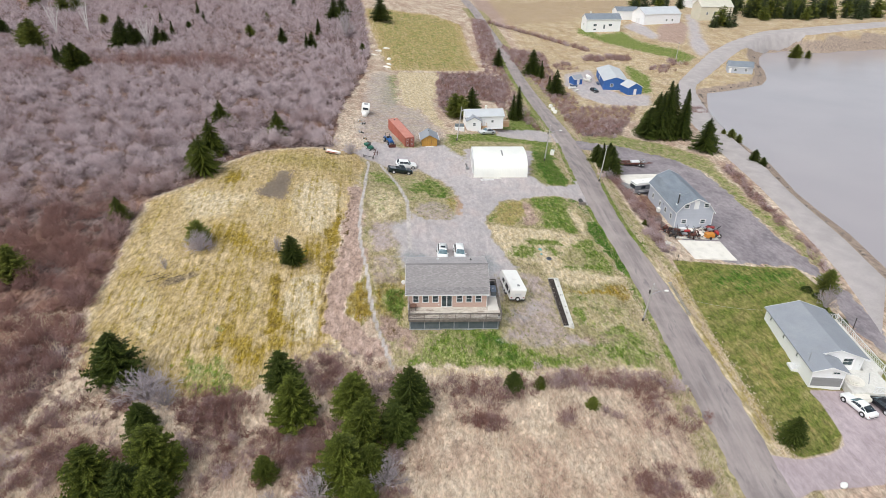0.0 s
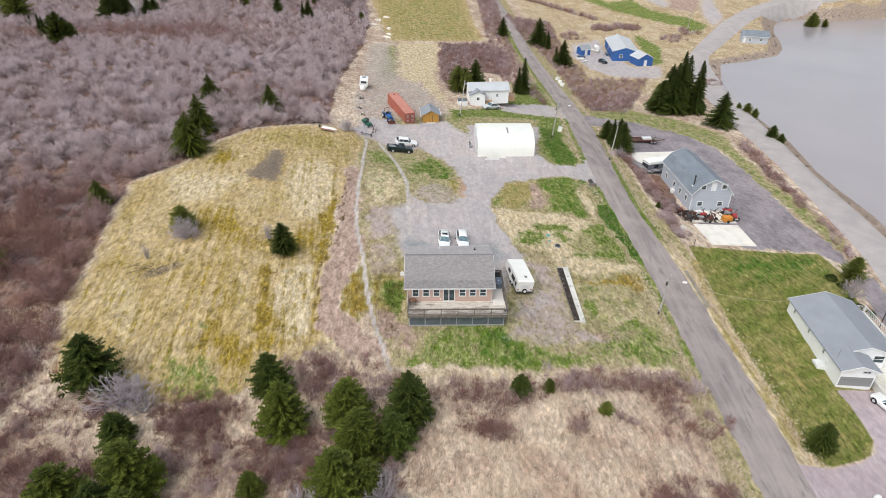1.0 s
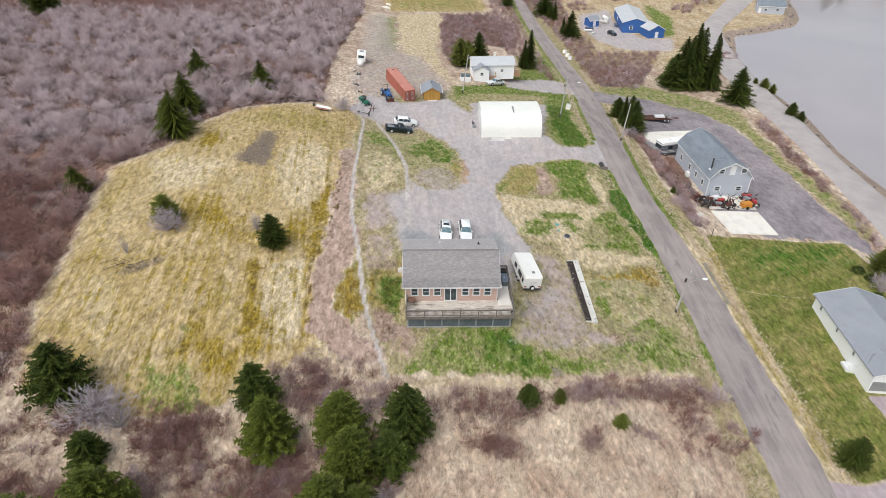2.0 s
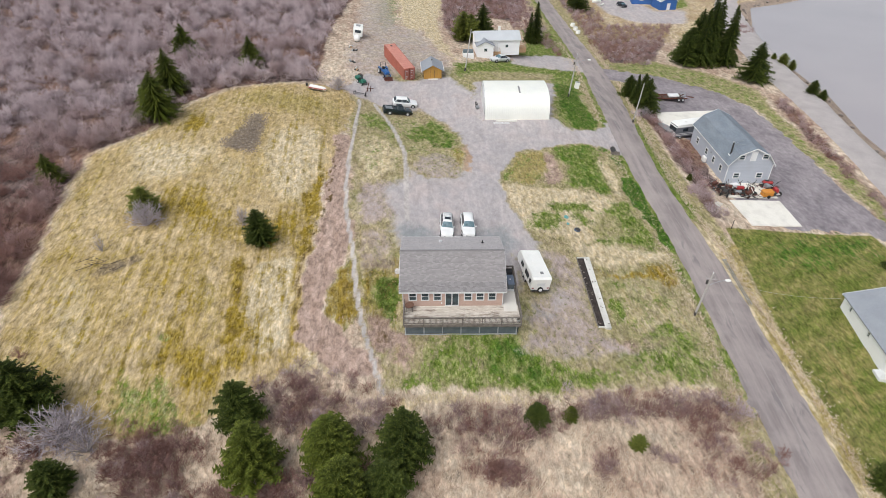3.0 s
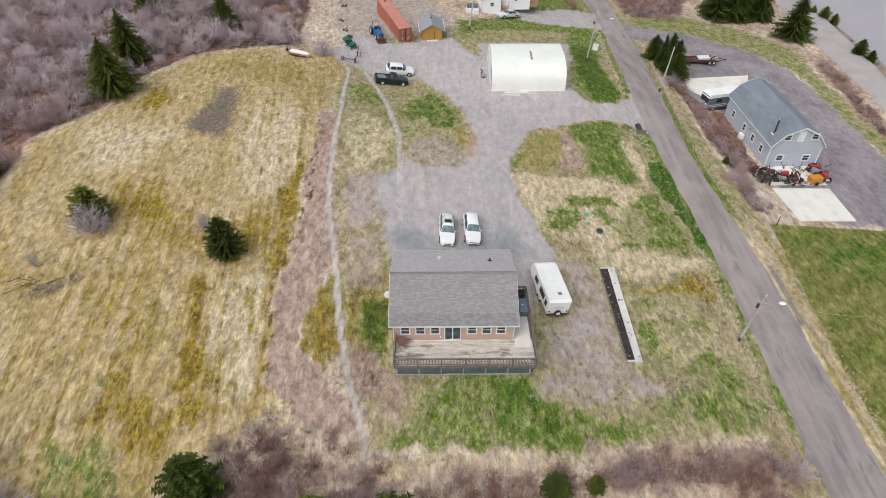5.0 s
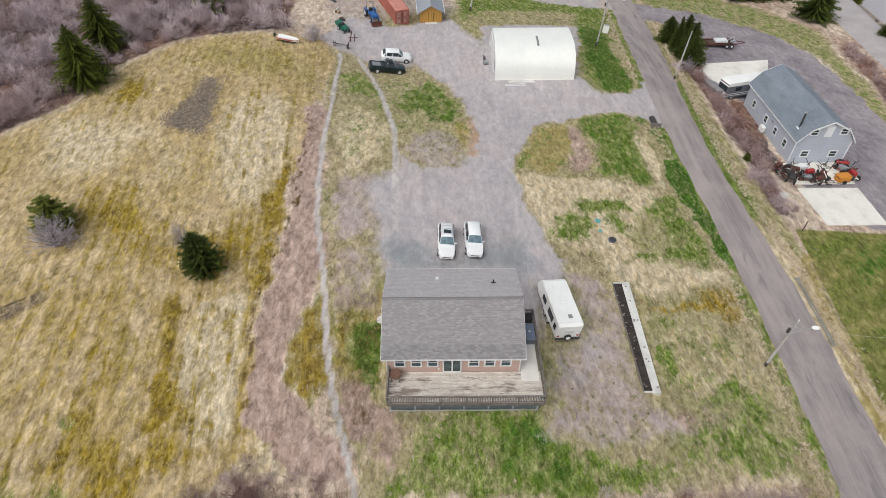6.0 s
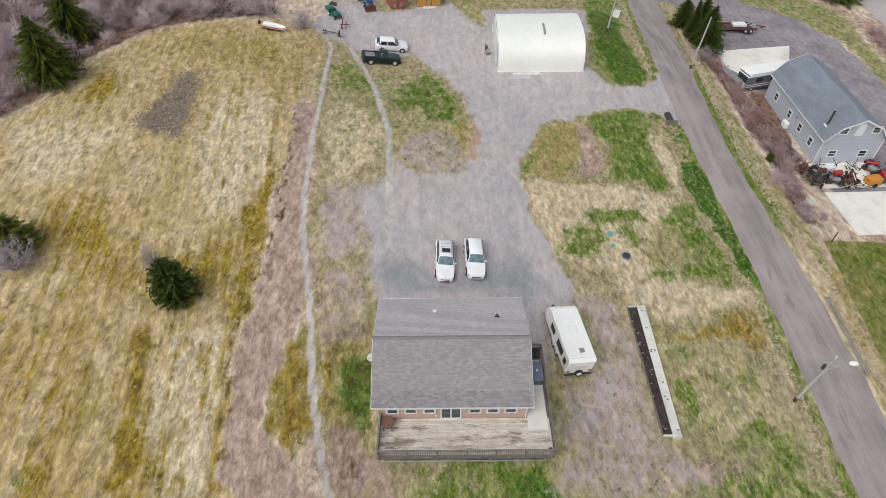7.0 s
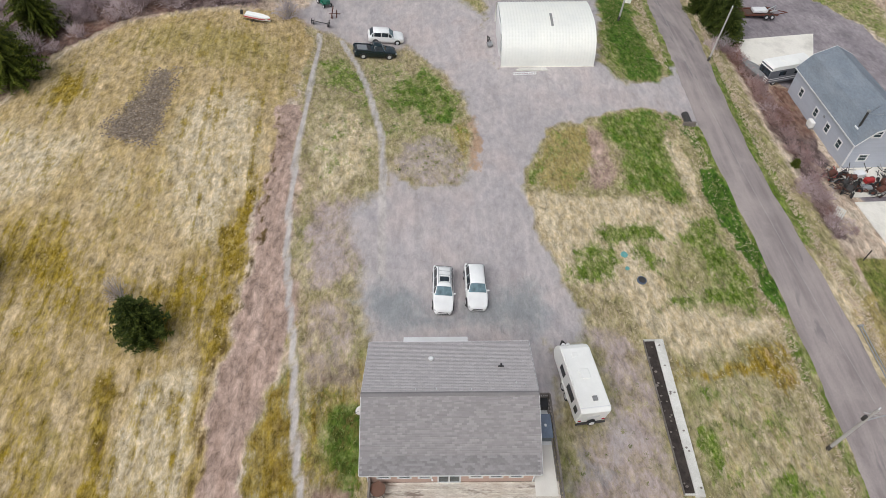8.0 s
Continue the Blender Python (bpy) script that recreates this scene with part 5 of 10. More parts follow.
def main_house():
    h = thing("house", "pinkish-sided bungalow with grey shingle roof above a walk-out base", "house")
    # Walls: lower storey, upper storey and gables in one shell.
    bm = bmesh.new()
    prism(bm, [(0.66, -0.3), (9.1, -0.3), (9.1, 5.3), (4.66, 6.7), (0.66, 4.58)], -5.5, 5.5)
    part("wall", bm, SIDING_PINK, h)
    pitched(h, -5.84, 5.84, 0.25, 4.5, 4.66, 6.83, 9.7, 5.21, SHINGLE_REST)
    part("ridge_cap", prism(bmesh.new(), [(4.5, 6.81), (4.66, 6.9), (4.82, 6.84), (4.66, 6.8)], -5.86, 5.86), SHINGLE, h)
    part("soffit", solid(-5.8, 5.8, 0.3, 0.66, 4.3, 4.34), TRIM_WHITE, h)
    for x in (-4.4, -3.04, -1.69, 1.66, 2.98, 4.3):
        window(h, pose(x, 0.63, 3.56), 0.94, 1.2)
    d = window(h, pose(-0.1, 0.63, 3.25), 1.55, 2.05, bars=0, name="patio_door", trim=0.1)
    tagged(d, "white-framed sliding glass patio door")
    part("door_stile", solid(-0.05, 0.05, -0.07, 0.03, -0.93, 0.93), TRIM_WHITE, d)
    part("outlet_box", solid(-1.28, -1.16, 0.57, 0.66, 2.5, 2.68, bevel=0.01), TRIM_WHITE, h)
    for x in (-5.52, 5.44):
        part("corner_board", solid(x, x + 0.08, 0.63, 0.71, -0.2, 4.5), TRIM_WHITE, h)
    bm = bmesh.new()
    bmesh.ops.create_cone(bm, cap_ends=True, segments=16, radius1=0.17, radius2=0.17, depth=0.14, matrix=pose(-1.28, 7.9, 5.88, -18))
    bmesh.ops.create_uvsphere(bm, u_segments=16, v_segments=6, radius=0.2, matrix=pose(-1.28, 7.9, 5.93, -18) @ Matrix.Diagonal((1, 1, 0.4, 1)))
    part("roof_vent", bm, TRIM_WHITE, h, "white round roof vent")
    bm = rods(((3.56, 7.1, 5.95), (3.56, 7.1, 6.45), 0.07), ((3.36, 7.1, 6.12), (3.76, 7.1, 6.12), 0.06))
    part("plumbing_vent", bm, PLASTIC_BLACK, h, "black plumbing vent pipe")
    for x, y in ((-0.9, 5.0), (1.4, 4.95), (4.4, 5.5), (-2.3, 4.95), (5.0, 5.3)):
        z = 6.87 - (y - 4.66) * 0.3214
        part("ridge_clip", solid(x, x + 0.05, y, y + 0.05, z, z + 0.16), TRIM_WHITE, h)
    # Small dish and its arm on the gable wall.
    bm = bmesh.new()
    bmesh.ops.create_uvsphere(bm, u_segments=18, v_segments=8, radius=0.34, matrix=pose(-6.3, 5.2, 3.5, 60, 0, 35) @ Matrix.Diagonal((1, 1, 0.22, 1)))
    dish = part("satellite_dish", bm, TRIM_WHITE, h, "small white satellite dish")
    part("arm", rods(((-5.5, 5.4, 3.2), (-6.3, 5.25, 3.4), 0.03), ((-6.3, 5.2, 3.5), (-6.6, 4.85, 3.75), 0.02)), STEEL_GREY, dish)
    part("meter_box", solid(-5.68, -5.5, 4.6, 5.0, 2.2, 2.9, bevel=0.02), STEEL_GREY, h)
    # Back landing with white steps.
    part("back_landing", solid(-3.6, 1.55, 9.15, 12.4, 1.45, 1.72), TRIM_WHITE, h, "white-painted back landing")
    for x in (-3.4, -1.0, 1.3):
        part("landing_post", solid(x, x + 0.12, 11.9, 12.02, at(x, 12) - 0.2, 1.45), TRIM_WHITE, h)
    part("back_step", solid(-4.75, -3.75, 11.9, 12.6, at(-4, 12.2) - 0.1, 1.3), TRIM_WHITE, h)
    part("side_vent", solid(5.5, 5.95, 8.0, 8.3, 4.5, 4.75, bevel=0.03), TRIM_WHITE, h)
    return h


HOUSE = main_house()


def deck_railing(parent, x0, y0, x1, y1, z, gap=0.13, top=0.92):
    """Posts, two rails and upright balusters, each a part of its own."""
    d = Vector((x1 - x0, y1 - y0, 0))
    n = max(1, round(d.length / 2.1))
    turn = pose(x0, y0, z, 0, 0, math.degrees(math.atan2(d.y, d.x)))
    for k in range(n + 1):
        p = part("rail_post", solid(-0.05, 0.05, -0.05, 0.05, -0.25, top + 0.06, bevel=0.01), RAIL_WOOD, parent)
        p.matrix_basis = turn @ pose(d.length * k / n, 0, 0)
    for zz, w, hgt in ((top, 0.13, 0.045), (top - 0.12, 0.04, 0.08), (0.1, 0.04, 0.08)):
        p = part("rail", solid(0, d.length, -w / 2, w / 2, zz, zz + hgt), RAIL_WOOD, parent)
        p.matrix_basis = turn
    bal = solid(-0.02, 0.02, 0.025, 0.06, 0.04, top - 0.05)
    first = part("baluster", bal, RAIL_WOOD, parent)
    first.matrix_basis = turn @ pose(gap, 0, 0)
    for k in range(2, int(d.length / gap)):
        o = first.copy()
        scene.collection.objects.link(o)
        o.matrix_basis = turn @ pose(gap * k, 0, 0)


def main_deck():
    d = thing("deck", "weathered raised wooden deck with grey railing along the house front", "deck")
    z = 2.2
    part("joist_frame", solid(-5.3, 7.2, -2.3, 0.65, z - 0.3, z - 0.045), RAIL_WOOD, d)
    part("joist_frame", solid(5.56, 7.2, 0.65, 6.55, z - 0.3, z - 0.045), RAIL_WOOD, d)
    deck_railing(d, -5.3, -2.36, 7.22, -2.36, z)
    deck_railing(d, -5.33, 0.6, -5.33, -2.33, z)
    deck_railing(d, 7.25, -2.33, 7.25, 6.5, z, gap=0.26)
    deck_railing(d, 6.0, 6.55, 7.2, 6.55, z)
    part("floor_sheet", solid(5.6, 7.08, -0.36, 3.1, z + 0.004, z + 0.03), surface("pale_painted_plywood", (0.76, 0.73, 0.67), (0.7, 0.66, 0.6), scale=0.8, rough=0.85, grime=0.12, speckle=0.06), d, "pale painted plywood floor sheet")
    part("floor_sheet", solid(5.6, 7.08, 3.1, 6.5, z + 0.004, z + 0.028), TRIM_WHITE, d)
    # Skirting under the front edge: dark panels between pale rails and posts.
    for k in range(6):
        x = -5.2 + k * 2.02
        part("skirt_panel", solid(x + 0.06, x + 1.96, -1.6, -1.55, 0.12, 1.9), DARK_SKIRT, d, "dark slate skirting panel")
        part("support_post", solid(x - 0.06, x + 0.06, -1.7, -1.54, -0.3, 1.9), SKIRT_FRAME, d, "weathered grey-blue post")
    part("support_post", solid(6.86, 6.98, -1.7, -1.54, -0.5, 1.9), SKIRT_FRAME, d, "weathered grey-blue post")
    part("skirt_rail", solid(-5.3, 7.0, -1.75, -1.71, -0.02, 0.18), SKIRT_FRAME, d, "pale bottom rail of the skirting")
    part("skirt_rail", solid(-5.3, 7.0, -1.75, -1.71, 1.42, 1.56), SKIRT_FRAME, d, "pale middle rail of the skirting")
    part("skirt_rail", solid(-5.3, 7.2, -2.34, -2.28, 1.74, 1.9), RAIL_WOOD, d)
    part("skirt_panel", solid(7.1, 7.15, -1.5, 6.4, -0.4, 1.9), DARK_SKIRT, d)
    part("skirt_panel", solid(-5.28, -5.23, -1.5, 0.9, 0.05, 1.9), DARK_SKIRT, d)
    return d


DECK = main_deck()


def deck_things():
    z = 2.2
    b = thing("hot_tub", "slate-blue covered tub on the side deck", "tub")
    part("tub_body", solid(6.38, 7.08, 3.35, 5.0, z + 0.03, z + 0.72, bevel=0.05), DARK_SKIRT, b)
    cov = part("cover", solid(6.34, 7.12, 3.3, 5.05, z + 0.72, z + 0.82, bevel=0.03), TUB_COVER, b, "slate-blue folding cover")
    part("strap", solid(6.6, 6.75, 4.1, 4.3, z + 0.82, z + 0.835), TRIM_WHITE, cov)
    c = thing("storage_box", "dark open storage crate on the side deck", "box")
    part("crate", solid(6.35, 7.1, 5.7, 6.45, z + 0.03, z + 0.62, bevel=0.02), PLASTIC_BLACK, c)
    part("crate_rim", solid(6.33, 7.12, 6.4, 6.47, z + 0.62, z + 0.68), RAIL_WOOD, c)
    t = thing("patio_table", "round brown wooden table on the deck corner", "table")
    bm = bmesh.new()
    bmesh.ops.create_cone(bm, cap_ends=True, segments=18, radius1=0.5, radius2=0.5, depth=0.05, matrix=pose(-4.75, -0.05, z + 0.72))
    part("tabletop", bm, surface("brown_table_wood", (0.2, 0.1, 0.07), (0.15, 0.08, 0.05), scale=3), t)
    for dx, dy in ((-0.3, -0.3), (0.3, -0.3), (-0.3, 0.3), (0.3, 0.3)):
        part("leg", solid(-4.78 + dx, -4.72 + dx, -0.08 + dy, -0.02 + dy, z + 0.03, z + 0.7), RAIL_WOOD, t)
    g = thing("flower_pot", "white planter on the deck corner", "planter")
    bm = bmesh.new()
    bmesh.ops.create_cone(bm, cap_ends=True, segments=12, radius1=0.14, radius2=0.2, depth=0.36, matrix=pose(6.95, -2.05, z + 0.23))
    part("pot", bm, TRIM_WHITE, g)
    part("soil", rods(((6.95, -2.05, z + 0.36), (6.95, -2.05, z + 0.42), 0.17)), SOIL, g)


deck_things()


def quonset():
    q = thing("quonset_hut", "white ribbed steel arch storage building on the gravel yard", "shed")
    y0, y1, z0, top = 53.5, 65.4, 1.0, 5.45
    mid, half = (y0 + y1) / 2, (y1 - y0) / 2
    n = 28
    def arch(k, r):
        a = math.pi * k / n
        s, c = math.sin(a), math.cos(a)
        yy = mid - (half - r) * math.copysign(abs(c) ** 0.72, c)
        return yy, z0 + (top - z0 - r) * (s ** 0.72 if s > 0 else 0)
    ribs = 30
    bm = bmesh.new()
    rings = []
    x0, x1 = 7.25, 19.15
    for j in range(ribs * 4 + 1):
        r = (0.0, 0.0, 0.015, 0.015)[j % 4]
        x = x0 + (x1 - x0) * (j + (0.35 if j % 2 else 0)) / (ribs * 4 + 0.35)
        rings.append([bm.verts.new((x, *arch(k, r))) for k in range(n + 1)])
    for a, b in zip(rings, rings[1:]):
        for k in range(n):
            bm.faces.new((a[k], a[k + 1], b[k + 1], b[k]))
    part("arch_shell", bm, STEEL_WHITE, q, "ribbed white steel arch")
    for x, s in ((x0 + 0.12, 1), (x1 - 0.12, -1)):
        bm = bmesh.new()
        prism(bm, [arch(k, 0.12) for k in range(n + 1)], x, x + 0.06)
        # End walls greyer than the arch: the gable's shade is in the colour.
        w = part("end_wall", bm, surface("shaded_end_steel", (0.76, 0.77, 0.76), (0.7, 0.71, 0.7), scale=0.5, fine=3, rough=0.5, bump=0.05), q)
    part("end_door", solid(7.2, 7.3, mid - 3.4, mid + 3.0, z0, z0 + 3.6), TRIM_WHITE, q, "tall white sliding end door")
    part("door_rail", solid(7.14, 7.3, mid - 4.2, mid + 3.2, z0 + 3.6, z0 + 3.75), TRIM_WHITE, q)
    part("base_plate", solid(7.2, 19.2, y0 - 0.12, y0 + 0.05, z0 - 0.25, z0 + 0.14), CONCRETE, q, "concrete base kerb")
    part("base_plate", solid(7.2, 19.2, y1 - 0.05, y1 + 0.12, z0 - 0.25, z0 + 0.14), CONCRETE, q)
    ya, yb = 56.2, 58.8
    slot = []
    for y in np.linspace(ya, yb, 5):
        k = min(range(n + 1), key=lambda k: abs(arch(k, 0)[0] - y))
        slot.append((y, arch(k, 0)[1]))
    bm = bmesh.new()
    prism(bm, [(y, zz + 0.02) for y, zz in slot] + [(y, zz + 0.1) for y, zz in slot[::-1]], 13.55, 13.85)
    part("skylight_strip", bm, surface("grey_skylight", (0.3, 0.3, 0.28), (0.24, 0.24, 0.23), rough=0.6), q, "grey vent strip on the arch")


quonset()


def stacked_boards():
    b = thing("board_stack", "white boards lying on the gravel beside the arch building", "boards")
    z = at(11, 52.9)
    part("board", solid(9.2, 13.1, 52.5, 52.85, z - 0.02, z + 0.12, bevel=0.01), WHITE_BOARD, b)
    part("board", solid(9.5, 13.0, 52.9, 53.2, z - 0.02, z + 0.08, bevel=0.01), WHITE_BOARD, b)


stacked_boards()


def gable_house(name, label, cx, cy, z, turn, length, width, wall, rise, wall_mat, roof_mat, wins=(), doors=(), over=0.3, chimney=None, foundation=None):
    """A gabled house, its ridge along local x; wins: (side, along, up, w, h) with side s, n, e or w."""
    h = thing(name, label, "house", pose(cx, cy, z, 0, 0, turn))
    a, b = length / 2, width / 2
    bm = bmesh.new()
    prism(bm, [(-b, -0.6), (b, -0.6), (b, wall), (0, wall + rise), (-b, wall)], -a, a)
    part("wall", bm, wall_mat, h)
    s = rise / b
    pitched(h, -a - over, a + over, -b - over, wall - over * s + 0.12, 0, wall + rise + 0.12, b + over, wall - over * s + 0.12, roof_mat)
    if foundation:
        part("foundation", solid(-a - 0.04, a + 0.04, -b - 0.04, b + 0.04, -0.7, 0.35), foundation, h)
    place = {"s": lambda u, v: pose(u, -b, v), "n": lambda u, v: pose(u, b, v, 0, 0, 180), "e": lambda u, v: pose(a, u, v, 0, 0, 90), "w": lambda u, v: pose(-a, u, v, 0, 0, -90)}
    for side, u, v, w, hh in wins:
        window(h, place[side](u, v), w, hh)
    for side, u, v, w, hh, material in doors:
        door(h, place[side](u, v), w, hh, material, "house door")
    if chimney:
        part("chimney", solid(chimney[0] - 0.3, chimney[0] + 0.3, chimney[1] - 0.3, chimney[1] + 0.3, wall, wall + rise + 0.9), CONCRETE, h)
    return h


def barn():
    x0, x1, y0, y1, z = 48.3, 56.0, 41.0, 57.3, -5.55
    h = thing("barn", "pale grey gambrel-roofed garage with white trim", "barn")
    mid = (x0 + x1) / 2
    eave, knee, top = -1.75, 0.12, 1.35
    outline = [(x0, z - 0.4), (x1, z - 0.4), (x1, eave), (x1 - 1.35, knee - 0.05), (mid, top - 0.1), (x0 + 1.35, knee - 0.05), (x0, eave)]
    part("wall", prism(bmesh.new(), outline, y0, y1, "y"), SIDING_GREY, h)
    t = 0.13
    pts = [(x0 - 0.28, eave - 0.12), (x0 + 1.3, knee), (mid, top), (x1 - 1.3, knee), (x1 + 0.28, eave - 0.12)]
    for p, q in zip(pts, pts[1:]):
        part("roof_slope", prism(bmesh.new(), [(p[0], p[1] - t), p, q, (q[0], q[1] - t)], y0 - 0.35, y1 + 0.35, "y"), ROOF_SLATE, h, "blue-grey shingle roof slope")
    for y in (y0 - 0.4, y1 + 0.35):
        for p, q in zip(pts, pts[1:]):
            part("barge_board", prism(bmesh.new(), [(p[0], p[1] - 0.22), (p[0], p[1] + 0.02), (q[0], q[1] + 0.02), (q[0], q[1] - 0.22)], y, y + 0.05, "y"), TRIM_WHITE, h)
    for x in (x0 - 0.3, x1 + 0.25):
        part("gutter", solid(x, x + 0.07, y0 - 0.35, y1 + 0.35, eave - 0.24, eave - 0.08), TRIM_WHITE, h)
    for x in (x0 - 0.02, x1 - 0.13):
        part("corner_board", solid(x, x + 0.15, y0 - 0.03, y0 + 0.1, z - 0.2, eave), TRIM_WHITE, h)
    for x, v in ((mid - 1.95, -0.45), (mid + 2.05, -0.3)):
        window(h, pose(x, y0, v), 1.15, 1.05, trim=0.15)
    for x in (mid - 2.0, mid + 1.95):
        window(h, pose(x, y0, z + 1.65), 1.2, 1.1, trim=0.15)
    part("loft_door", solid(mid - 0.5, mid + 0.5, y0 - 0.06, y0 + 0.02, -1.15, 0.65), TRIM_WHITE, h, "white loft door panel")
    for k, y in enumerate((43.4, 46.6, 49.9, 54.4)):
        window(h, pose(x0, y, z + 1.85, 0, 0, -90), 1.1, 1.3, trim=0.16)
    part("wall_vent", solid(x0 - 0.12, x0, 47.9, 48.2, z + 2.4, z + 2.7, bevel=0.02), STEEL_GREY, h)
    tank = part("heat_pump", solid(x0 - 0.75, x0 - 0.15, 48.6, 49.7, z + 0.25, z + 1.15, bevel=0.08), FIBREGLASS, h, "pale outdoor heat unit")
    part("bracket", solid(x0 - 0.7, x0 - 0.05, 48.7, 49.6, z - 0.2, z + 0.25), STEEL_GREY, tank)
    flue = part("flue", rods(((x0 + 0.75, 42.9, -1.1), (x0 + 0.75, 42.9, 1.4), 0.13, 0.13, 10)), IRON, h, "black steel flue pipe")
    part("flue_cap", rods(((x0 + 0.75, 42.9, 1.4), (x0 + 0.75, 42.9, 1.55), 0.24, 0.2, 10)), STEEL_GREY, flue)
    part("flue_brace", rods(((x0 + 0.75, 42.9, 1.1), (mid - 0.6, 44.6, 1.05), 0.025), ((x0 + 0.75, 42.9, 1.1), (mid - 0.6, 42.6, 1.05), 0.025)), STEEL_GREY, flue)
    part("flue_base", solid(x0 + 0.45, x0 + 1.05, 42.5, 43.3, -1.25, -0.8, bevel=0.05), TRIM_WHITE, flue)
    part("big_door", solid(mid - 1.6, mid + 1.6, y1, y1 + 0.06, z, z + 2.6), TRIM_WHITE, h)


barn()


def slab(name, corners, thick, material, label):
    bm = bmesh.new()
    top = [bm.verts.new((x, y, at(x, y) + thick)) for x, y in corners]
    low = [bm.verts.new((x, y, at(x, y) - 0.3)) for x, y in corners]
    bm.faces.new(top)
    for k in range(len(corners)):
        j = (k + 1) % len(corners)
        bm.faces.new((low[k], low[j], top[j], top[k]))
    bmesh.ops.recalc_face_normals(bm, faces=bm.faces[:])
    tagged(part(name, bm, material), label, "slab", kind="structure")


slab("concrete_slab", [(47.1, 26.9), (55.9, 28.2), (55.8, 35.6), (46.4, 34.1)], 0.12, CONCRETE, "bright bare concrete slab in front of the garage")
slab("concrete_slab", [(44.2, 63.0), (56.5, 67.0), (59.6, 74.6), (45.4, 70.5)], 0.12, CONCRETE, "pale concrete slab behind the garage")
slab("concrete_slab", [(46.6, 35.0), (56.0, 36.6), (55.9, 41.2), (47.6, 40.8)], 0.08, CONCRETE, "stained concrete apron at the garage front")


def white_bungalow():
    z = -7.15
    h = thing("bungalow", "long white bungalow with pale grey roof and front gable", "house", pose(54, -1, 0) @ pose(0, 0, 0, 0, 0, -5.5) @ pose(-54, 1, 0))
    x0, x1, y0, y1 = 50.55, 59.6, -5.9, 9.9
    mid, eave, top = 55.6, -4.55, -3.05
    part("wall", prism(bmesh.new(), [(x0 + 0.3, z - 0.6), (x1 - 0.3, z - 0.6), (x1 - 0.3, eave), (mid, top - 0.15), (x0 + 0.3, eave)], -2.7, y1 - 0.3, "y"), SIDING_WHITE, h)
    t = 0.14
    for p, q in (((x0, eave), (mid, top)), ((mid, top), (x1 + 0.4, eave))):
        part("roof_slope", prism(bmesh.new(), [(p[0], p[1] - t), p, q, (q[0], q[1] - t)], -3.0, y1, "y"), ROOF_GREY, h, "pale grey shingle roof slope")
    # Lower wing towards the drive, with its own gable.
    m2, top2 = 53.0, -3.65
    part("wall", prism(bmesh.new(), [(x0 + 0.35, z - 0.6), (55.3, z - 0.6), (55.3, eave), (m2, top2 - 0.12), (x0 + 0.35, eave)], y0, -2.6, "y"), SIDING_WHITE, h)
    for p, q in (((x0 + 0.02, eave - 0.01), (m2, top2)), ((m2, top2), (55.7, eave - 0.01))):
        part("roof_slope", prism(bmesh.new(), [(p[0], p[1] - t), p, q, (q[0], q[1] - t)], y0 - 0.35, -2.0, "y"), ROOF_GREY, h)
    for y, a, b, c, d in ((y0 - 0.4, (x0, eave), (m2, top2), (55.7, eave), 0), (-3.05, (x0 + 2.4, eave + 0.72), (mid, top), (x1 + 0.4, eave), 0), (y1, (x0, eave), (mid, top), (x1 + 0.4, eave), 0)):
        for p, q in ((a, b), (b, c)):
            part("barge_board", prism(bmesh.new(), [(p[0], p[1] - 0.25), (p[0], p[1] + 0.02), (q[0], q[1] + 0.02), (q[0], q[1] - 0.25)], y, y + 0.05, "y"), TRIM_WHITE, h)
    # Flat grey sheet on the wing's front that paints the carport's shade.
    part("carport_shade", solid(x0 + 0.5, 55.1, y0 - 0.04, y0 + 0.01, z, z + 1.45), surface("carport_shade_grey", (0.3, 0.3, 0.3), (0.26, 0.26, 0.26), rough=0.6, stretch=(0.3, 1, 6)), h, "grey panel standing in for the carport's shade")
    window(h, pose(54.0, y0, z + 2.35), 1.1, 0.5)
    window(h, pose(57.2, -2.7, z + 2.0), 1.5, 1.3)
    door(h, pose(58.6, -2.7, z + 0.6), 1.0, 2.0, TRIM_WHITE, "white front door")
    for y in (7.6, 3.0, -1.4):
        window(h, pose(x0 + 0.3, y, z + 1.85, 0, 0, -90), 0.6, 0.8)
    part("side_step", solid(x0 - 0.7, x0 + 0.35, -2.9, -1.3, z - 0.5, z + 0.35, bevel=0.03), TRIM_WHITE, h)
    part("side_rail", rods(*[((x0 - 0.65 + 0.3 * k, -2.85, z + 0.3), (x0 - 0.65 + 0.3 * k, -2.85, z + 1.2), 0.03) for k in range(4)], ((x0 - 0.7, -2.85, z + 1.2), (x0 + 0.3, -2.85, z + 1.2), 0.035)), TRIM_WHITE, h)
    mast = part("antenna", rods(((x0 + 0.5, -3.9, eave - 0.1), (x0 + 0.5, -3.9, eave + 1.6), 0.035), ((x0 + 0.1, -3.9, eave + 1.4), (x0 + 1.0, -3.9, eave + 1.5), 0.025)), STEEL_GREY, h)
    # Front deck, curved steps and white lattice.
    part("porch_floor", solid(55.8, 61.6, -7.6, -2.7, z - 0.6, z + 0.55), WHITE_BOARD, h, "pale painted porch deck")
    part("porch_floor", solid(59.9, 62.6, -2.7, 10.4, z - 0.6, z + 0.5), WHITE_BOARD, h)
    for k in range(3):
        bm = bmesh.new()
        bmesh.ops.create_cone(bm, cap_ends=True, segments=24, radius1=1.25 - 0.3 * k, radius2=1.25 - 0.3 * k, depth=0.14, matrix=pose(57.3, -5.2, z + 0.58 + 0.13 * k))
        part("round_step", bm, CONCRETE, h)
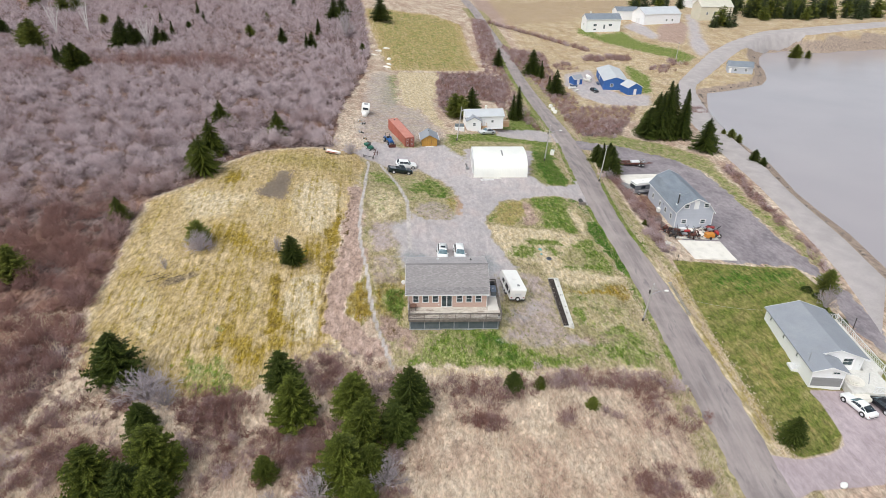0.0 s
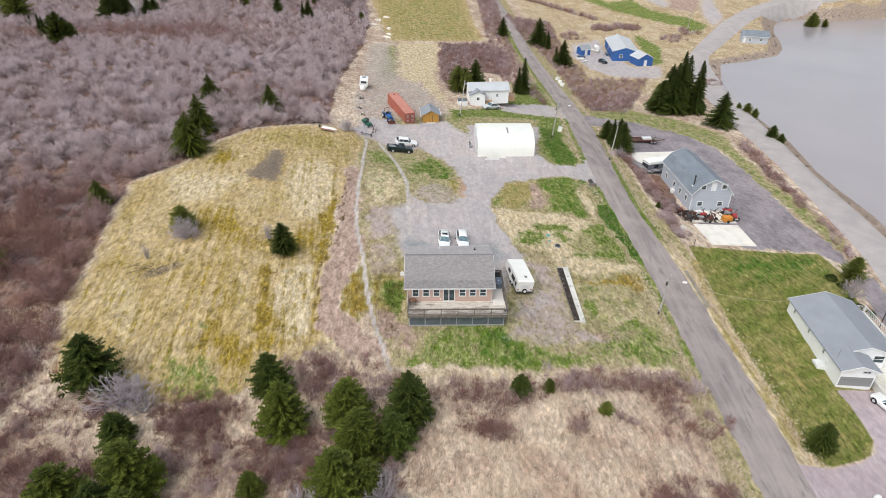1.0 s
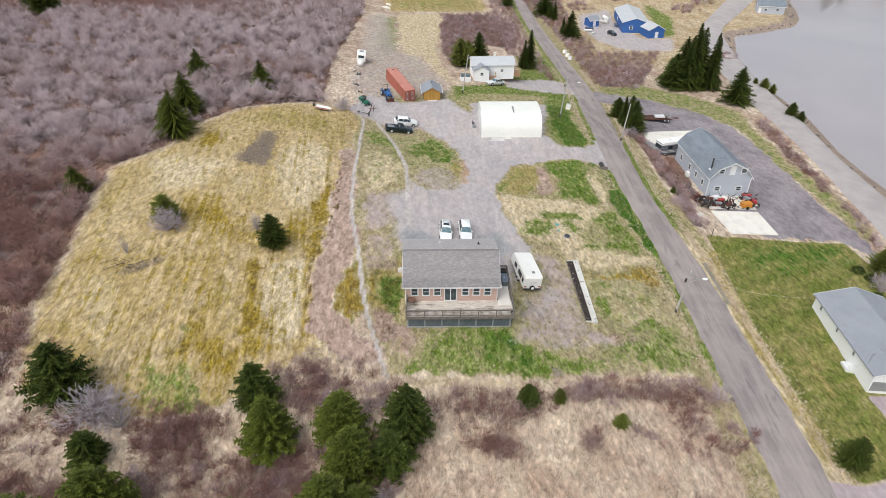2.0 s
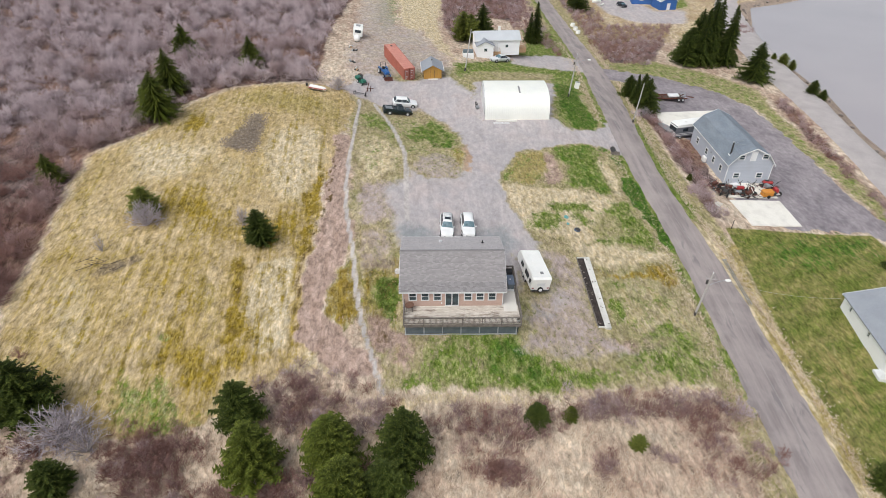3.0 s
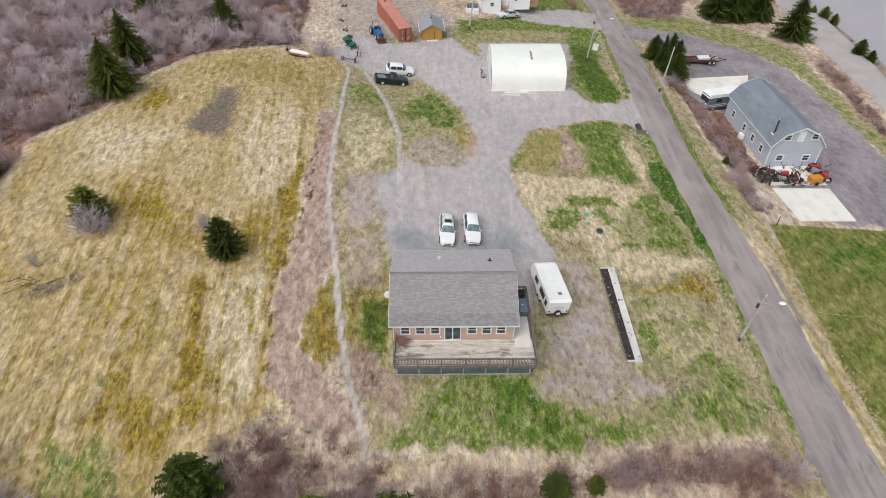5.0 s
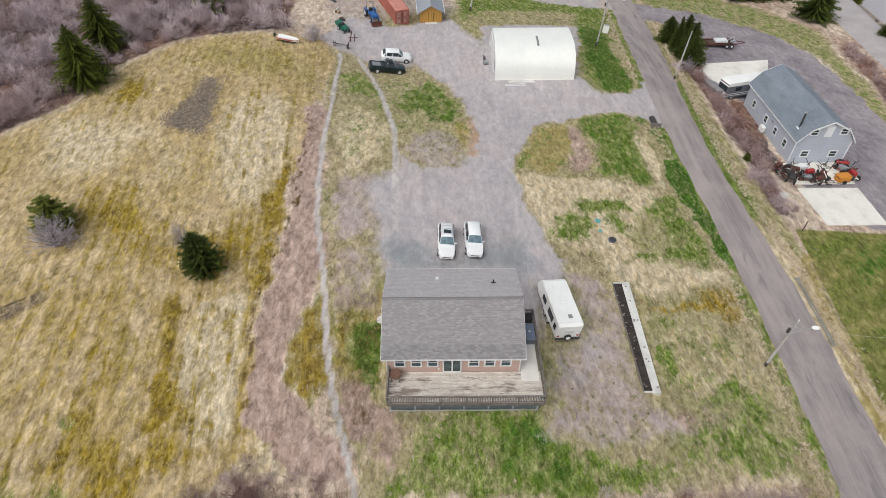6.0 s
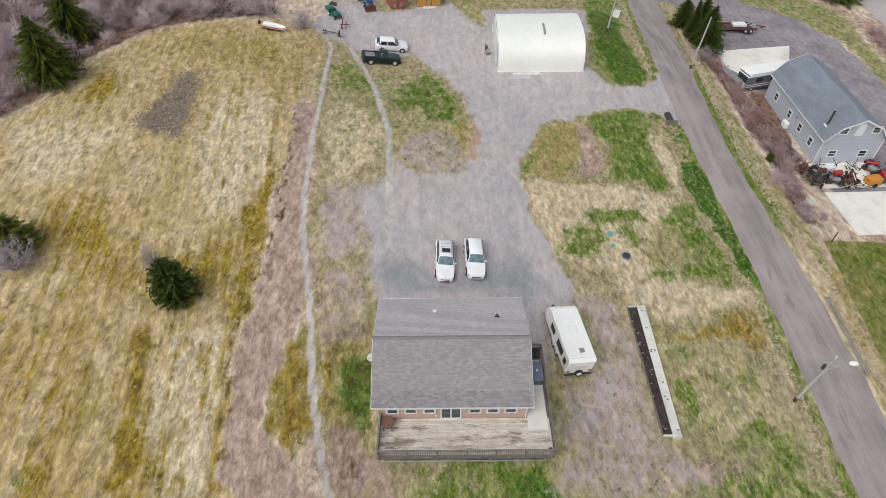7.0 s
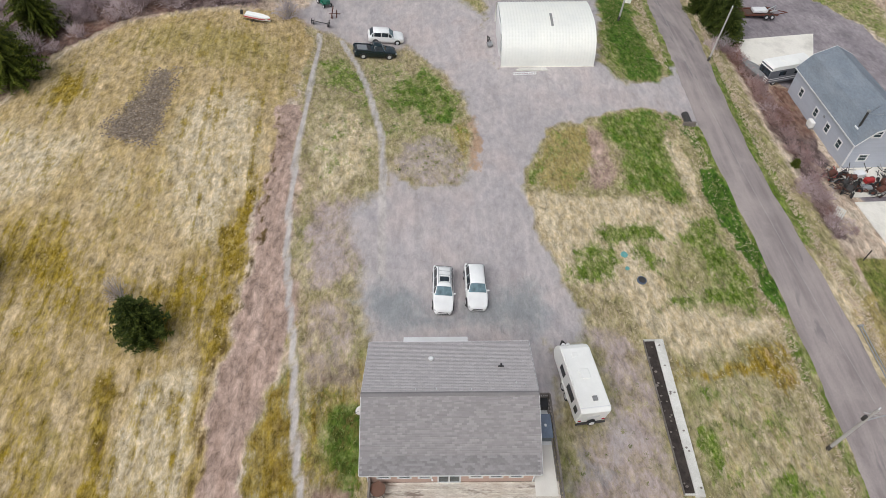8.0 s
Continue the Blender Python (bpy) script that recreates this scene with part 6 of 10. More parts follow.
    for k in range(2):
        bm = bmesh.new()
        bmesh.ops.create_cone(bm, cap_ends=True, segments=24, radius1=1.4 - 0.35 * k, radius2=1.4 - 0.35 * k, depth=0.16, matrix=pose(57.0, -7.6, z + 0.06 + 0.18 * k))
        part("round_step", bm, CONCRETE, h)
    def lattice(xa, ya, xb, yb, hgt=1.0):
        d = Vector((xb - xa, yb - ya, 0))
        L = d.length
        bm = rods(((0, 0, 0), (L, 0, 0), 0.04), ((0, 0, hgt), (L, 0, hgt), 0.05), ((0, 0, -0.5), (0, 0, hgt + 0.15), 0.06), ((L, 0, -0.5), (L, 0, hgt + 0.15), 0.06))
        n = max(2, int(L / 0.5))
        for k in range(n):
            u0, u1 = L * k / n, L * (k + 1) / n
            rod(bm, (u0, 0, 0), (u1, 0, hgt), 0.03, sides=4)
            rod(bm, (u1, 0, 0), (u0, 0, hgt), 0.03, sides=4)
        o = part("lattice_rail", bm, TRIM_WHITE, h, "white lattice railing")
        o.matrix_basis = pose(xa, ya, z + 0.55, 0, 0, math.degrees(math.atan2(d.y, d.x)))
    lattice(62.5, 10.3, 62.5, -2.6)
    lattice(60.0, 10.3, 62.5, 10.3)
    lattice(62.5, -2.6, 61.6, -7.5)
    lattice(58.6, -7.5, 61.5, -7.5)
    part("porch_post", rods(((59.0, -5.6, z + 0.5), (59.3, -4.6, z + 1.7), 0.05)), STEEL_GREY, h)


white_bungalow()


def small_white_house():
    z = 0.15
    h = gable_house("house", "small white clapboard cottage with grey roof beside the lane", 13.0, 98.6, z, 4, 10.6, 6.4, 3.1, 1.2, SIDING_WHITE, ROOF_PALE,
                    wins=(("s", 2.2, 1.6, 0.8, 0.8), ("e", 0, 1.5, 0.9, 0.9)), doors=(("s", -0.4, 0.3, 0.9, 2.0, TRIM_WHITE),), chimney=(0.8, 0.6))
    part("front_wing", prism(bmesh.new(), [(-5.3, -0.6), (-1.4, -0.6), (-1.4, 2.5), (-3.35, 3.4), (-5.3, 2.5)], -5.6, -3.1, "y"), SIDING_WHITE, h)
    for p, q in (((-5.6, 2.45), (-3.35, 3.55)), ((-3.35, 3.55), (-1.1, 2.45))):
        part("roof_slope", prism(bmesh.new(), [(p[0], p[1] - 0.12), p, q, (q[0], q[1] - 0.12)], -5.85, -2.0, "y"), ROOF_GREY, h)
    window(h, pose(-3.3, -5.6, 1.5), 0.9, 0.9)
    s = part("side_steps", solid(5.4, 7.4, -1.6, 1.0, -0.6, 0.5), LUMBER, h, "new lumber side steps")
    part("handrail", rods(((5.5, -1.6, 0.5), (5.5, -1.6, 1.6), 0.06), ((7.3, -1.6, 0.5), (7.3, -1.6, 1.5), 0.06), ((5.5, -1.6, 1.55), (7.3, -1.6, 1.5), 0.06), ((7.3, -1.6, 1.5), (7.3, 1.0, 1.5), 0.06), ((7.3, 1.0, 0.5), (7.3, 1.0, 1.5), 0.06)), LUMBER, s)
    s2 = part("front_steps", solid(-1.1, 0.6, -4.6, -3.2, -0.6, 0.3), LUMBER, h, "new lumber front steps")
    part("handrail", rods(((-1.0, -4.6, 0.3), (-1.0, -3.3, 1.2), 0.06), ((0.5, -4.6, 0.3), (0.5, -3.3, 1.2), 0.06)), LUMBER, s2)
    p = thing("garden_box", "white-framed box with dark cover beside the cottage", "box", pose(5.9, 91.8, at(5.9, 91.8)))
    part("crate", solid(-1.3, 1.3, -1.2, 1.2, -0.2, 0.9, bevel=0.03), TRIM_WHITE, p)
    part("cover", solid(-1.2, 1.2, -0.2, 1.1, 0.9, 1.5, bevel=0.05), DARK_SKIRT, p)


small_white_house()


def container():
    c = thing("shipping_container", "faded red steel shipping container standing on the gravel", "container")
    front, back = Vector((-7.35, 71.6, 2.05)), Vector((-12.05, 82.6, 3.7))
    ahead = (front - back).normalized()
    side = Vector((-ahead.y, ahead.x, 0)).normalized()
    up = side.cross(ahead) * -1
    if up.z < 0:
        up = -up
    m = Matrix((( *side,), (*ahead,), (*up,))).transposed().to_4x4()
    m.translation = back
    c.matrix_basis = m
    L, w, hgt = (front - back).length, 1.22, 2.6
    for s in (-1, 1):
        bm = bmesh.new()
        n = 44
        prof = []
        for k in range(n * 2):
            y = 0.12 + (L - 0.24) * k / (n * 2 - 1)
            prof.append((s * (w - (0.05 if (k // 2) % 2 else 0.0)), y))
        lo = [bm.verts.new((x, y, 0.12)) for x, y in prof]
        hi = [bm.verts.new((x, y, hgt - 0.08)) for x, y in prof]
        for k in range(len(prof) - 1):
            bm.faces.new((lo[k], lo[k + 1], hi[k + 1], hi[k]) if s > 0 else (hi[k], hi[k + 1], lo[k + 1], lo[k]))
        part("side_panel", bm, RUST_RED, c, "corrugated red side panel")
    bm = bmesh.new()
    n = 30
    rows = [[bm.verts.new((x, 0.1 + (L - 0.2) * k / (n * 2 - 1), hgt - (0.03 if (k // 2) % 2 else 0.0))) for x in (-w + 0.05, w - 0.05)] for k in range(n * 2)]
    for a, b in zip(rows, rows[1:]):
        bm.faces.new((a[0], a[1], b[1], b[0]))
    part("roof_panel", bm, RUST_TOP, c, "sun-faded corrugated roof")
    part("floor", solid(-w, w, 0, L, 0, 0.14), RUST_RED, c)
    part("end_wall", solid(-w + 0.03, w - 0.03, 0.02, 0.08, 0.1, hgt - 0.05), RUST_RED, c)
    for x in (-w, w - 0.12):
        for y in (0, L - 0.12):
            part("corner_post", solid(x, x + 0.12, y, y + 0.12, 0, hgt, bevel=0.01), RUST_RED, c)
    for x in (-w, w - 0.09):
        part("top_rail", solid(x, x + 0.09, 0.12, L - 0.12, hgt - 0.1, hgt + 0.01), RUST_RED, c)
    for y in (0, L - 0.1):
        part("header", solid(-w, w, y, y + 0.1, hgt - 0.12, hgt + 0.01), RUST_RED, c)
    for s in (-1, 1):
        d = part("end_door", solid(min(0, s * w) + 0.06, max(0, s * w) - 0.06, L - 0.02, L + 0.03, 0.15, hgt - 0.12), RUST_RED, c)
        for x in (0.3, 0.85):
            part("lock_bar", rods(((s * x, L + 0.07, 0.15), (s * x, L + 0.07, hgt - 0.12), 0.03)), STEEL_GREY, d)
        for z in (0.5, 0.85, 1.6, 2.0):
            part("label_plate", solid(s * 0.55 - 0.14, s * 0.55 + 0.14, L + 0.03, L + 0.04, z, z + 0.12), TRIM_WHITE, d)
    part("roof_hatch", solid(-0.1, 0.25, 0.9, 1.25, hgt, hgt + 0.12), IRON, c)


container()


def garden_shed():
    s = thing("garden_shed", "orange-stained wooden garden shed with grey roof", "shed", pose(-2.6, 75.6, 1.75, 0, 0, 4))
    part("wall", prism(bmesh.new(), [(-1.85, 0.1), (1.85, 0.1), (1.85, 2.0), (0, 2.95), (-1.85, 2.0)], -2.6, 2.6, "y"), SHED_WOOD, s)
    for p, q in (((-2.35, 1.78), (0, 3.05)), ((0, 3.05), (2.35, 1.78))):
        part("roof_slope", prism(bmesh.new(), [(p[0], p[1] - 0.1), p, q, (q[0], q[1] - 0.1)], -3.0, 3.0, "y"), ROOF_GREY, s, "grey felt roof slope")
    for x in (-2.4, 2.33):
        part("eave_board", solid(x, x + 0.08, -3.05, 3.05, 1.68, 1.86), TRIM_WHITE, s)
    for x in (-0.75, 0.05):
        d = part("door", solid(x, x + 0.7, -2.66, -2.58, 0.2, 1.95, bevel=0.01), SHED_WOOD, s)
        part("hinge", solid(x + 0.3, x + 0.38, -2.69, -2.66, 0.3, 1.85), IRON, d)
    part("ramp", solid(-1.0, 1.0, -3.3, -2.6, -0.25, 0.12), WHITE_BOARD, s)
    part("roof_vent", solid(-0.12, 0.12, 0.3, 0.6, 2.9, 3.2), IRON, s)
    part("skid", solid(-1.8, -1.5, -2.6, 2.6, -0.3, 0.1), IRON, s)
    part("skid", solid(1.5, 1.8, -2.6, 2.6, -0.3, 0.1), IRON, s)


garden_shed()


def far_houses():
    z = at(74, 175)
    h = gable_house("house", "bright blue house with pale grey roof by the pond road", 75.7, 187.8, z, 82, 26, 9.5, 3.8, 1.5, SIDING_BLUE, ROOF_PALE,
                    wins=(("w", 1.5, 1.9, 1.3, 1.3), ("n", 2.0, 2.0, 1.3, 1.3), ("s", 0, 1.8, 1.2, 1.2), ("n", 2, 1.8, 1.2, 1.2)), doors=(("s", 3.0, 0.1, 1.0, 2.1, TRIM_WHITE),))
    p = gable_house("porch_house", "small blue gabled porch with white door", 79.0, 170.2, at(78, 168), 100, 6.5, 6.0, 3.0, 1.6, SIDING_BLUE, ROOF_PALE, doors=(("w", 0.0, 0.0, 1.2, 2.1, TRIM_WHITE),))
    gable_house("garden_shed", "small blue shed with white door", 60.0, 186.0, at(60, 186), 20, 4.0, 4.0, 2.4, 1.2, SIDING_BLUE, ROOF_GREY, doors=(("s", 0.0, 0.0, 1.2, 2.0, TRIM_WHITE),))
    gable_house("pump_house", "grey waterside cottage with white window frames", 140.5, 207.5, at(139, 206), -18, 10.5, 6.8, 2.9, 1.9, SIDING_GREY, ROOF_SLATE,
                wins=(("s", -2.0, 1.5, 1.2, 1.1), ("s", 2.5, 1.5, 1.2, 1.1)), doors=(("s", -4.2, 0.1, 1.0, 2.0, TRIM_WHITE),))
    gable_house("house", "white split-entry house with dark grey roof on the rise", 97.5, 294.0, at(97, 294), 4, 20, 10, 6.4, 2.6, SIDING_WHITE, ROOF_SLATE,
                wins=(("s", -5, 3.3, 2.0, 1.3), ("s", 4, 3.3, 2.0, 1.3), ("s", -5, 1.0, 1.6, 0.9), ("w", 0, 3.2, 1.4, 1.2)), doors=(("s", 0.5, 1.4, 1.2, 2.1, DARK_SKIRT),), chimney=(-6, 2))
    gable_house("garage", "small white garage with grey roof behind the split-entry house", 122.5, 331.0, at(122, 331), 4, 14, 9, 5.0, 2.2, SIDING_WHITE, ROOF_SLATE, doors=(("w", 0, 0, 3.0, 2.4, DARK_SKIRT),))
    gable_house("garage", "long pale double garage with grey roof on the rise", 138.0, 318.0, at(138, 318), 14, 25, 14, 5.5, 3.4, SIDING_WHITE, ROOF_PALE, wins=(("s", 3, 1.9, 1.2, 1.2), ("s", 7, 1.9, 1.2, 1.2)), doors=(("w", 0, 0, 4.0, 2.6, TRIM_WHITE),))
    gable_house("house", "cream two-storey farmhouse beyond the trees", 178.0, 331.0, at(178, 331), 4, 21, 12, 8.0, 3.4, surface("cream_siding", (0.75, 0.7, 0.55), (0.68, 0.63, 0.5), stretch=(1, 1, 8)), surface("cream_roofing", (0.66, 0.63, 0.52), (0.6, 0.57, 0.48), scale=0.5, rough=0.8),
                wins=(("s", -6, 4, 1.2, 1.5), ("s", -1, 4, 1.2, 1.5), ("s", 5, 4, 1.2, 1.5), ("s", 0, 1.4, 1.2, 1.5)), doors=(("s", 7, 0, 1.1, 2.1, DARK_SKIRT),))
    gable_house("house", "white house with dark roof among spruces", 204.0, 405.0, at(204, 405), 8, 28, 14, 6.0, 5.0, SIDING_WHITE, ROOF_SLATE, wins=(("s", -4, 2, 1.6, 1.3), ("s", 4, 2, 1.6, 1.3)))


far_houses()


# ---- vehicles ----
def wheel(parent, x, y, r=0.34, w=0.22):
    t = part("wheel", rods(((x - w / 2, y, r), (x + w / 2, y, r), r, r, 20)), RUBBER, parent)
    bm = bmesh.new()
    for s in (-1, 1):
        rod(bm, (x + s * w / 2, y, r), (x + s * (w / 2 + 0.015), y, r), r * 0.62, r * 0.55, 14)
    part("rim", bm, RIM, t)
    return t


def rounded(x, y0, y1, z, soft=0.25, n=5):
    """A ring in the level z: half-width x, from y0 to y1, with softened corners."""
    out = []
    for sx, sy in ((1, 1), (-1, 1), (-1, -1), (1, -1)):
        cx, cy = sx * (x - soft), (y1 - soft if sy > 0 else y0 + soft)
        start = {(1, 1): 0, (-1, 1): 90, (-1, -1): 180, (1, -1): 270}[(sx, sy)]
        for k in range(n + 1):
            a = radians(start + 90 * k / n)
            out.append((cx + soft * math.cos(a), cy + soft * math.sin(a), z))
    return out


def car(label, m, colour, L=4.6, W=1.82, H=1.65, style="suv", category="car", roof_rack=False, sunroof=False):
    """A car, its front towards local -y: one skin lofted from nose to tail, with glass set on it."""
    c = thing("car" if category == "car" else "pickup_truck", label, category, m)
    a, w = L / 2, W / 2
    belt = H * (0.6 if style != "coupe" else 0.64)
    # Along the car (share of the half-length): height of the upper line, and how far the cabin is drawn in.
    cabin = {"suv": ((-0.42, 0.0), (-0.1, 1.0), (0.3, 1.0), (0.72, 0.96), (0.93, 0.12)),
             "pickup": ((-0.42, 0.0), (-0.24, 1.0), (-0.06, 1.0), (0.1, 1.0), (0.145, 0.0)),
             "coupe": ((-0.36, 0.0), (0.02, 0.96), (0.14, 1.0), (0.36, 0.9), (0.82, 0.08)),
             "sedan": ((-0.38, 0.0), (-0.06, 1.0), (0.16, 1.0), (0.38, 0.98), (0.68, 0.06))}[style]
    nose = ((-1.0, 0.62, 0.66), (-0.97, 0.78, 0.8), (-0.88, 0.9, 0.9), (-0.66, 0.96, 0.96))
    stations = [(u, wide, belt * up, 0.0) for u, wide, up in nose]
    stations += [(u, 1.0, belt * (1.0 if u > -0.2 else 0.985), k) for u, k in cabin]
    if style == "pickup":
        stations += [(0.2, 1.0, belt, 0.0), (0.9, 1.0, belt, 0.0), (0.985, 0.97, belt, 0.0), (1.0, 0.93, belt * 0.96, 0.0)]
    else:
        stations += [(0.965, 0.95, belt * 0.97, 0.0), (1.0, 0.82, belt * 0.86, 0.0)]

    def ring(u, wide, shoulder, k):
        x, y = w * wide, u * a
        top = shoulder + (H - shoulder) * k
        lean = 1 - 0.24 * k
        half = [(0.0, 0.22), (x * 0.86, 0.22), (x * 0.97, 0.36), (x, 0.58), (x * 0.985, shoulder - 0.14), (x * 0.93, shoulder), (x * (0.9 - 0.01) * lean + 0.0, shoulder + (top - shoulder) * 0.88), (x * 0.72 * lean, top - 0.01 + 0.03 * (1 - k)), (0.0, top + 0.035)]
        return [(px, y, pz) for px, pz in half] + [(-px, y, pz) for px, pz in half[-2:0:-1]]

    rings = [ring(*s) for s in stations]
    bm = bmesh.new()
    loft(bm, rings)
    body = part("body", bm, colour, c, smooth_faces=True)

    def panel(name, quads, material, label=""):
        """Glass panes lying just proud of the skin."""
        bm = bmesh.new()
        for q in quads:
            q = [Vector(v) for v in q]
            n = (q[1] - q[0]).cross(q[3] - q[0])
            n = n.normalized() * 0.012 if n.length > 1e-6 else Vector((0, 0, 0.012))
            mid = sum(q, Vector()) / 4
            if n.dot(mid - Vector((0, mid.y, belt * 0.7))) < 0 and abs(n.x) > abs(n.y) or abs(n.x) <= abs(n.y) and n.z < 0:
                n = -n
            vs = [bm.verts.new(v + n) for v in q] + [bm.verts.new(v - n * 2) for v in q]
            for f in ((0, 1, 2, 3), (7, 6, 5, 4), (0, 4, 5, 1), (1, 5, 6, 2), (2, 6, 7, 3), (3, 7, 4, 0)):
                bm.faces.new([vs[k] for k in f])
        bmesh.ops.recalc_face_normals(bm, faces=bm.faces[:])
        return part(name, bm, material, c, label)

    def blend(p, q, u):
        return Vector(p).lerp(Vector(q), u)

    n0 = len(nose)
    front, rear = n0, n0 + 4
    for s in (1, -1):
        i5, i6 = (5, 6) if s > 0 else (11, 10)
        low = [blend(rings[k][i5], rings[k][i6], 0.12) for k in range(front, rear + 1)]
        high = [blend(rings[k][i5], rings[k][i6], 0.92) for k in range(front, rear + 1)]
        quads = []
        for k, (u0, u1) in ((0, (0.34, 0.97)), (1, (0.03, 0.96)), (2, (0.04, 0.94)), (3, (0.06, 0.5 if style == "suv" else 0.62))):
            if style == "pickup" and k == 3:
                continue
            lo, hi = (low[k], low[k + 1]), (high[k], high[k + 1])
            quads.append((blend(*lo, u0), blend(*lo, u1), blend(*hi, u1), blend(*hi, u0)))
        panel("side_windows", quads, DARK_GLASS, "dark tinted side glass")
    for name, k0, k1, mat in (("windscreen", front, front + 1, SCREEN_GLASS), ("rear_window", rear, rear - 1, DARK_GLASS)):
        f0, f1, r0, r1 = rings[k0], rings[k1], 0.08, 0.86
        left, right = (blend(f0[6], f1[6], r0), blend(f0[6], f1[6], r1)), (blend(f0[10], f1[10], r0), blend(f0[10], f1[10], r1))
        lt, rt = (blend(f0[7], f1[7], r0), blend(f0[7], f1[7], r1)), (blend(f0[9], f1[9], r0), blend(f0[9], f1[9], r1))
        mid = (blend(f0[8], f1[8], r0), blend(f0[8], f1[8], r1))
        panel(name, [(lt[0], mid[0], mid[1], lt[1]), (mid[0], rt[0], rt[1], mid[1]), (left[0].lerp(lt[0], 0.3), lt[0], lt[1], left[1].lerp(lt[1], 0.3)), (rt[0], right[0].lerp(rt[0], 0.3), right[1].lerp(rt[1], 0.3), rt[1])], mat, "blue-green windscreen" if name == "windscreen" else "")
    r = 0.35 if style != "pickup" else 0.39
    for s in (-1, 1):
        for y in (-a * 0.63, a * 0.6):
            part("wheel_arch", rods(((s * (w - 0.2), y, r), (s * (w + 0.004), y, r), r + 0.07, r + 0.07, 20)), PLASTIC_BLACK, c)
            wheel(c, s * (w - 0.085), y, r)
        part("headlight", solid(min(s * w * 0.52, s * w * 0.84), max(s * w * 0.52, s * w * 0.84), -a * 0.975, -a * 0.9, belt * 0.66, belt * 0.8, bevel=0.03), LAMP_CLEAR, c)
        part("taillight", solid(min(s * w * 0.66, s * w * 0.9), max(s * w * 0.66, s * w * 0.9), a * 0.955, a * 0.992, belt * 0.7, belt * 0.88, bevel=0.02), LAMP_RED, c)
        part("mirror", solid(min(s * (w - 0.08), s * (w + 0.13)), max(s * (w - 0.08), s * (w + 0.13)), a * cabin[0][0] + 0.22, a * cabin[0][0] + 0.36, belt, belt + 0.15, bevel=0.04), colour, c)
    part("grille", solid(-w * 0.46, w * 0.46, -a - 0.012, -a * 0.95, belt * 0.5, belt * 0.63, bevel=0.02), PLASTIC_BLACK, c)
    part("bumper", solid(-w * 0.56, w * 0.56, -a - 0.01, -a * 0.95, 0.26, 0.4, bevel=0.03), PLASTIC_BLACK, c)
    part("bumper", solid(-w * 0.76, w * 0.76, a * 0.95, a + 0.012, 0.28, 0.46, bevel=0.03), PLASTIC_BLACK, c)
    r0, r1 = cabin[1][0] * a, cabin[3][0] * a
    if sunroof:
        part("sunroof", solid(-0.4, 0.4, r0 + 0.35, r0 + 0.85, H + 0.0, H + 0.045, bevel=0.01), DARK_GLASS, c)
    if roof_rack:
        bm = bmesh.new()
        for s in (-1, 1):
            rod(bm, (s * w * 0.56, r0 + 0.1, H + 0.07), (s * w * 0.56, r1 - 0.1, H + 0.07), 0.025)
        for u in (0.12, 0.5, 0.72, 0.95):
            rod(bm, (-w * 0.56, r0 + (r1 - r0) * u, H + 0.08), (w * 0.56, r0 + (r1 - r0) * u, H + 0.08), 0.022)
        part("roof_rack", bm, STEEL_GREY, c)
    if style == "pickup":
        part("bed_floor", solid(-w * 0.8, w * 0.8, a * 0.22, a * 0.94, belt + 0.03, belt + 0.05), PLASTIC_BLACK, c, "black bed liner")
        for s in (-1, 1):
            part("bed_side", solid(min(s * w * 0.82, s * w * 0.97), max(s * w * 0.82, s * w * 0.97), a * 0.16, a * 0.97, belt - 0.1, belt + 0.13, bevel=0.03), colour, c)
        part("tailgate", solid(-w * 0.82, w * 0.82, a * 0.94, a * 0.98, belt - 0.3, belt + 0.12, bevel=0.02), colour, c)
        part("bed_cargo", solid(-w * 0.6, w * 0.6, a * 0.4, a * 0.86, belt + 0.05, belt + 0.14, bevel=0.04), STEEL_GREY, c, "pale cargo in the bed")
    return c


def on(x, y, turn, lift=0.0):
    """A pose on the land at x, y, turned by degrees and tilted with the slope."""
    e = 1.2
    n = Vector(((at(x - e, y) - at(x + e, y)) / (2 * e), (at(x, y - e) - at(x, y + e)) / (2 * e), 1)).normalized()
    return Matrix.Translation((x, y, at(x, y) + lift)) @ Vector((0, 0, 1)).rotation_difference(n).to_matrix().to_4x4() @ pose(0, 0, 0, 0, 0, turn)


car("white crossover wagon with roof rails parked behind the house", on(-0.45, 17.2, 0), WHITE_PAINT, 4.75, 1.8, 1.6, "suv", roof_rack=True, sunroof=True)
car("plain white hatchback crossover parked on the gravel", on(2.4, 17.7, 2), WHITE_PAINT, 4.65, 1.86, 1.66, "suv")
car("dark teal pickup truck parked on the gravel yard", on(-9.1, 56.7, 104), TEAL_PAINT, 5.6, 1.9, 1.75, "pickup", "pickup")
car("white crossover parked beside the pickup", on(-7.9, 60.6, 98), WHITE_PAINT, 4.8, 1.9, 1.7, "suv")
car("silver sedan parked beside the small cottage", on(13.4, 91.6, -58), SILVER_PAINT, 5.2, 2.0, 1.6, "sedan")
car("white coupe parked on the bungalow drive", on(55.1, -9.4, -165), WHITE_PAINT, 4.7, 1.88, 1.36, "coupe")
car("black sedan parked on the bungalow drive", on(58.5, -9.1, -165), BLACK_PAINT, 4.8, 1.9, 1.45, "sedan")
car("dark hatchback parked beside the blue house", on(64.5, 171.5, 20), BLACK_PAINT, 4.4, 1.8, 1.5, "suv")


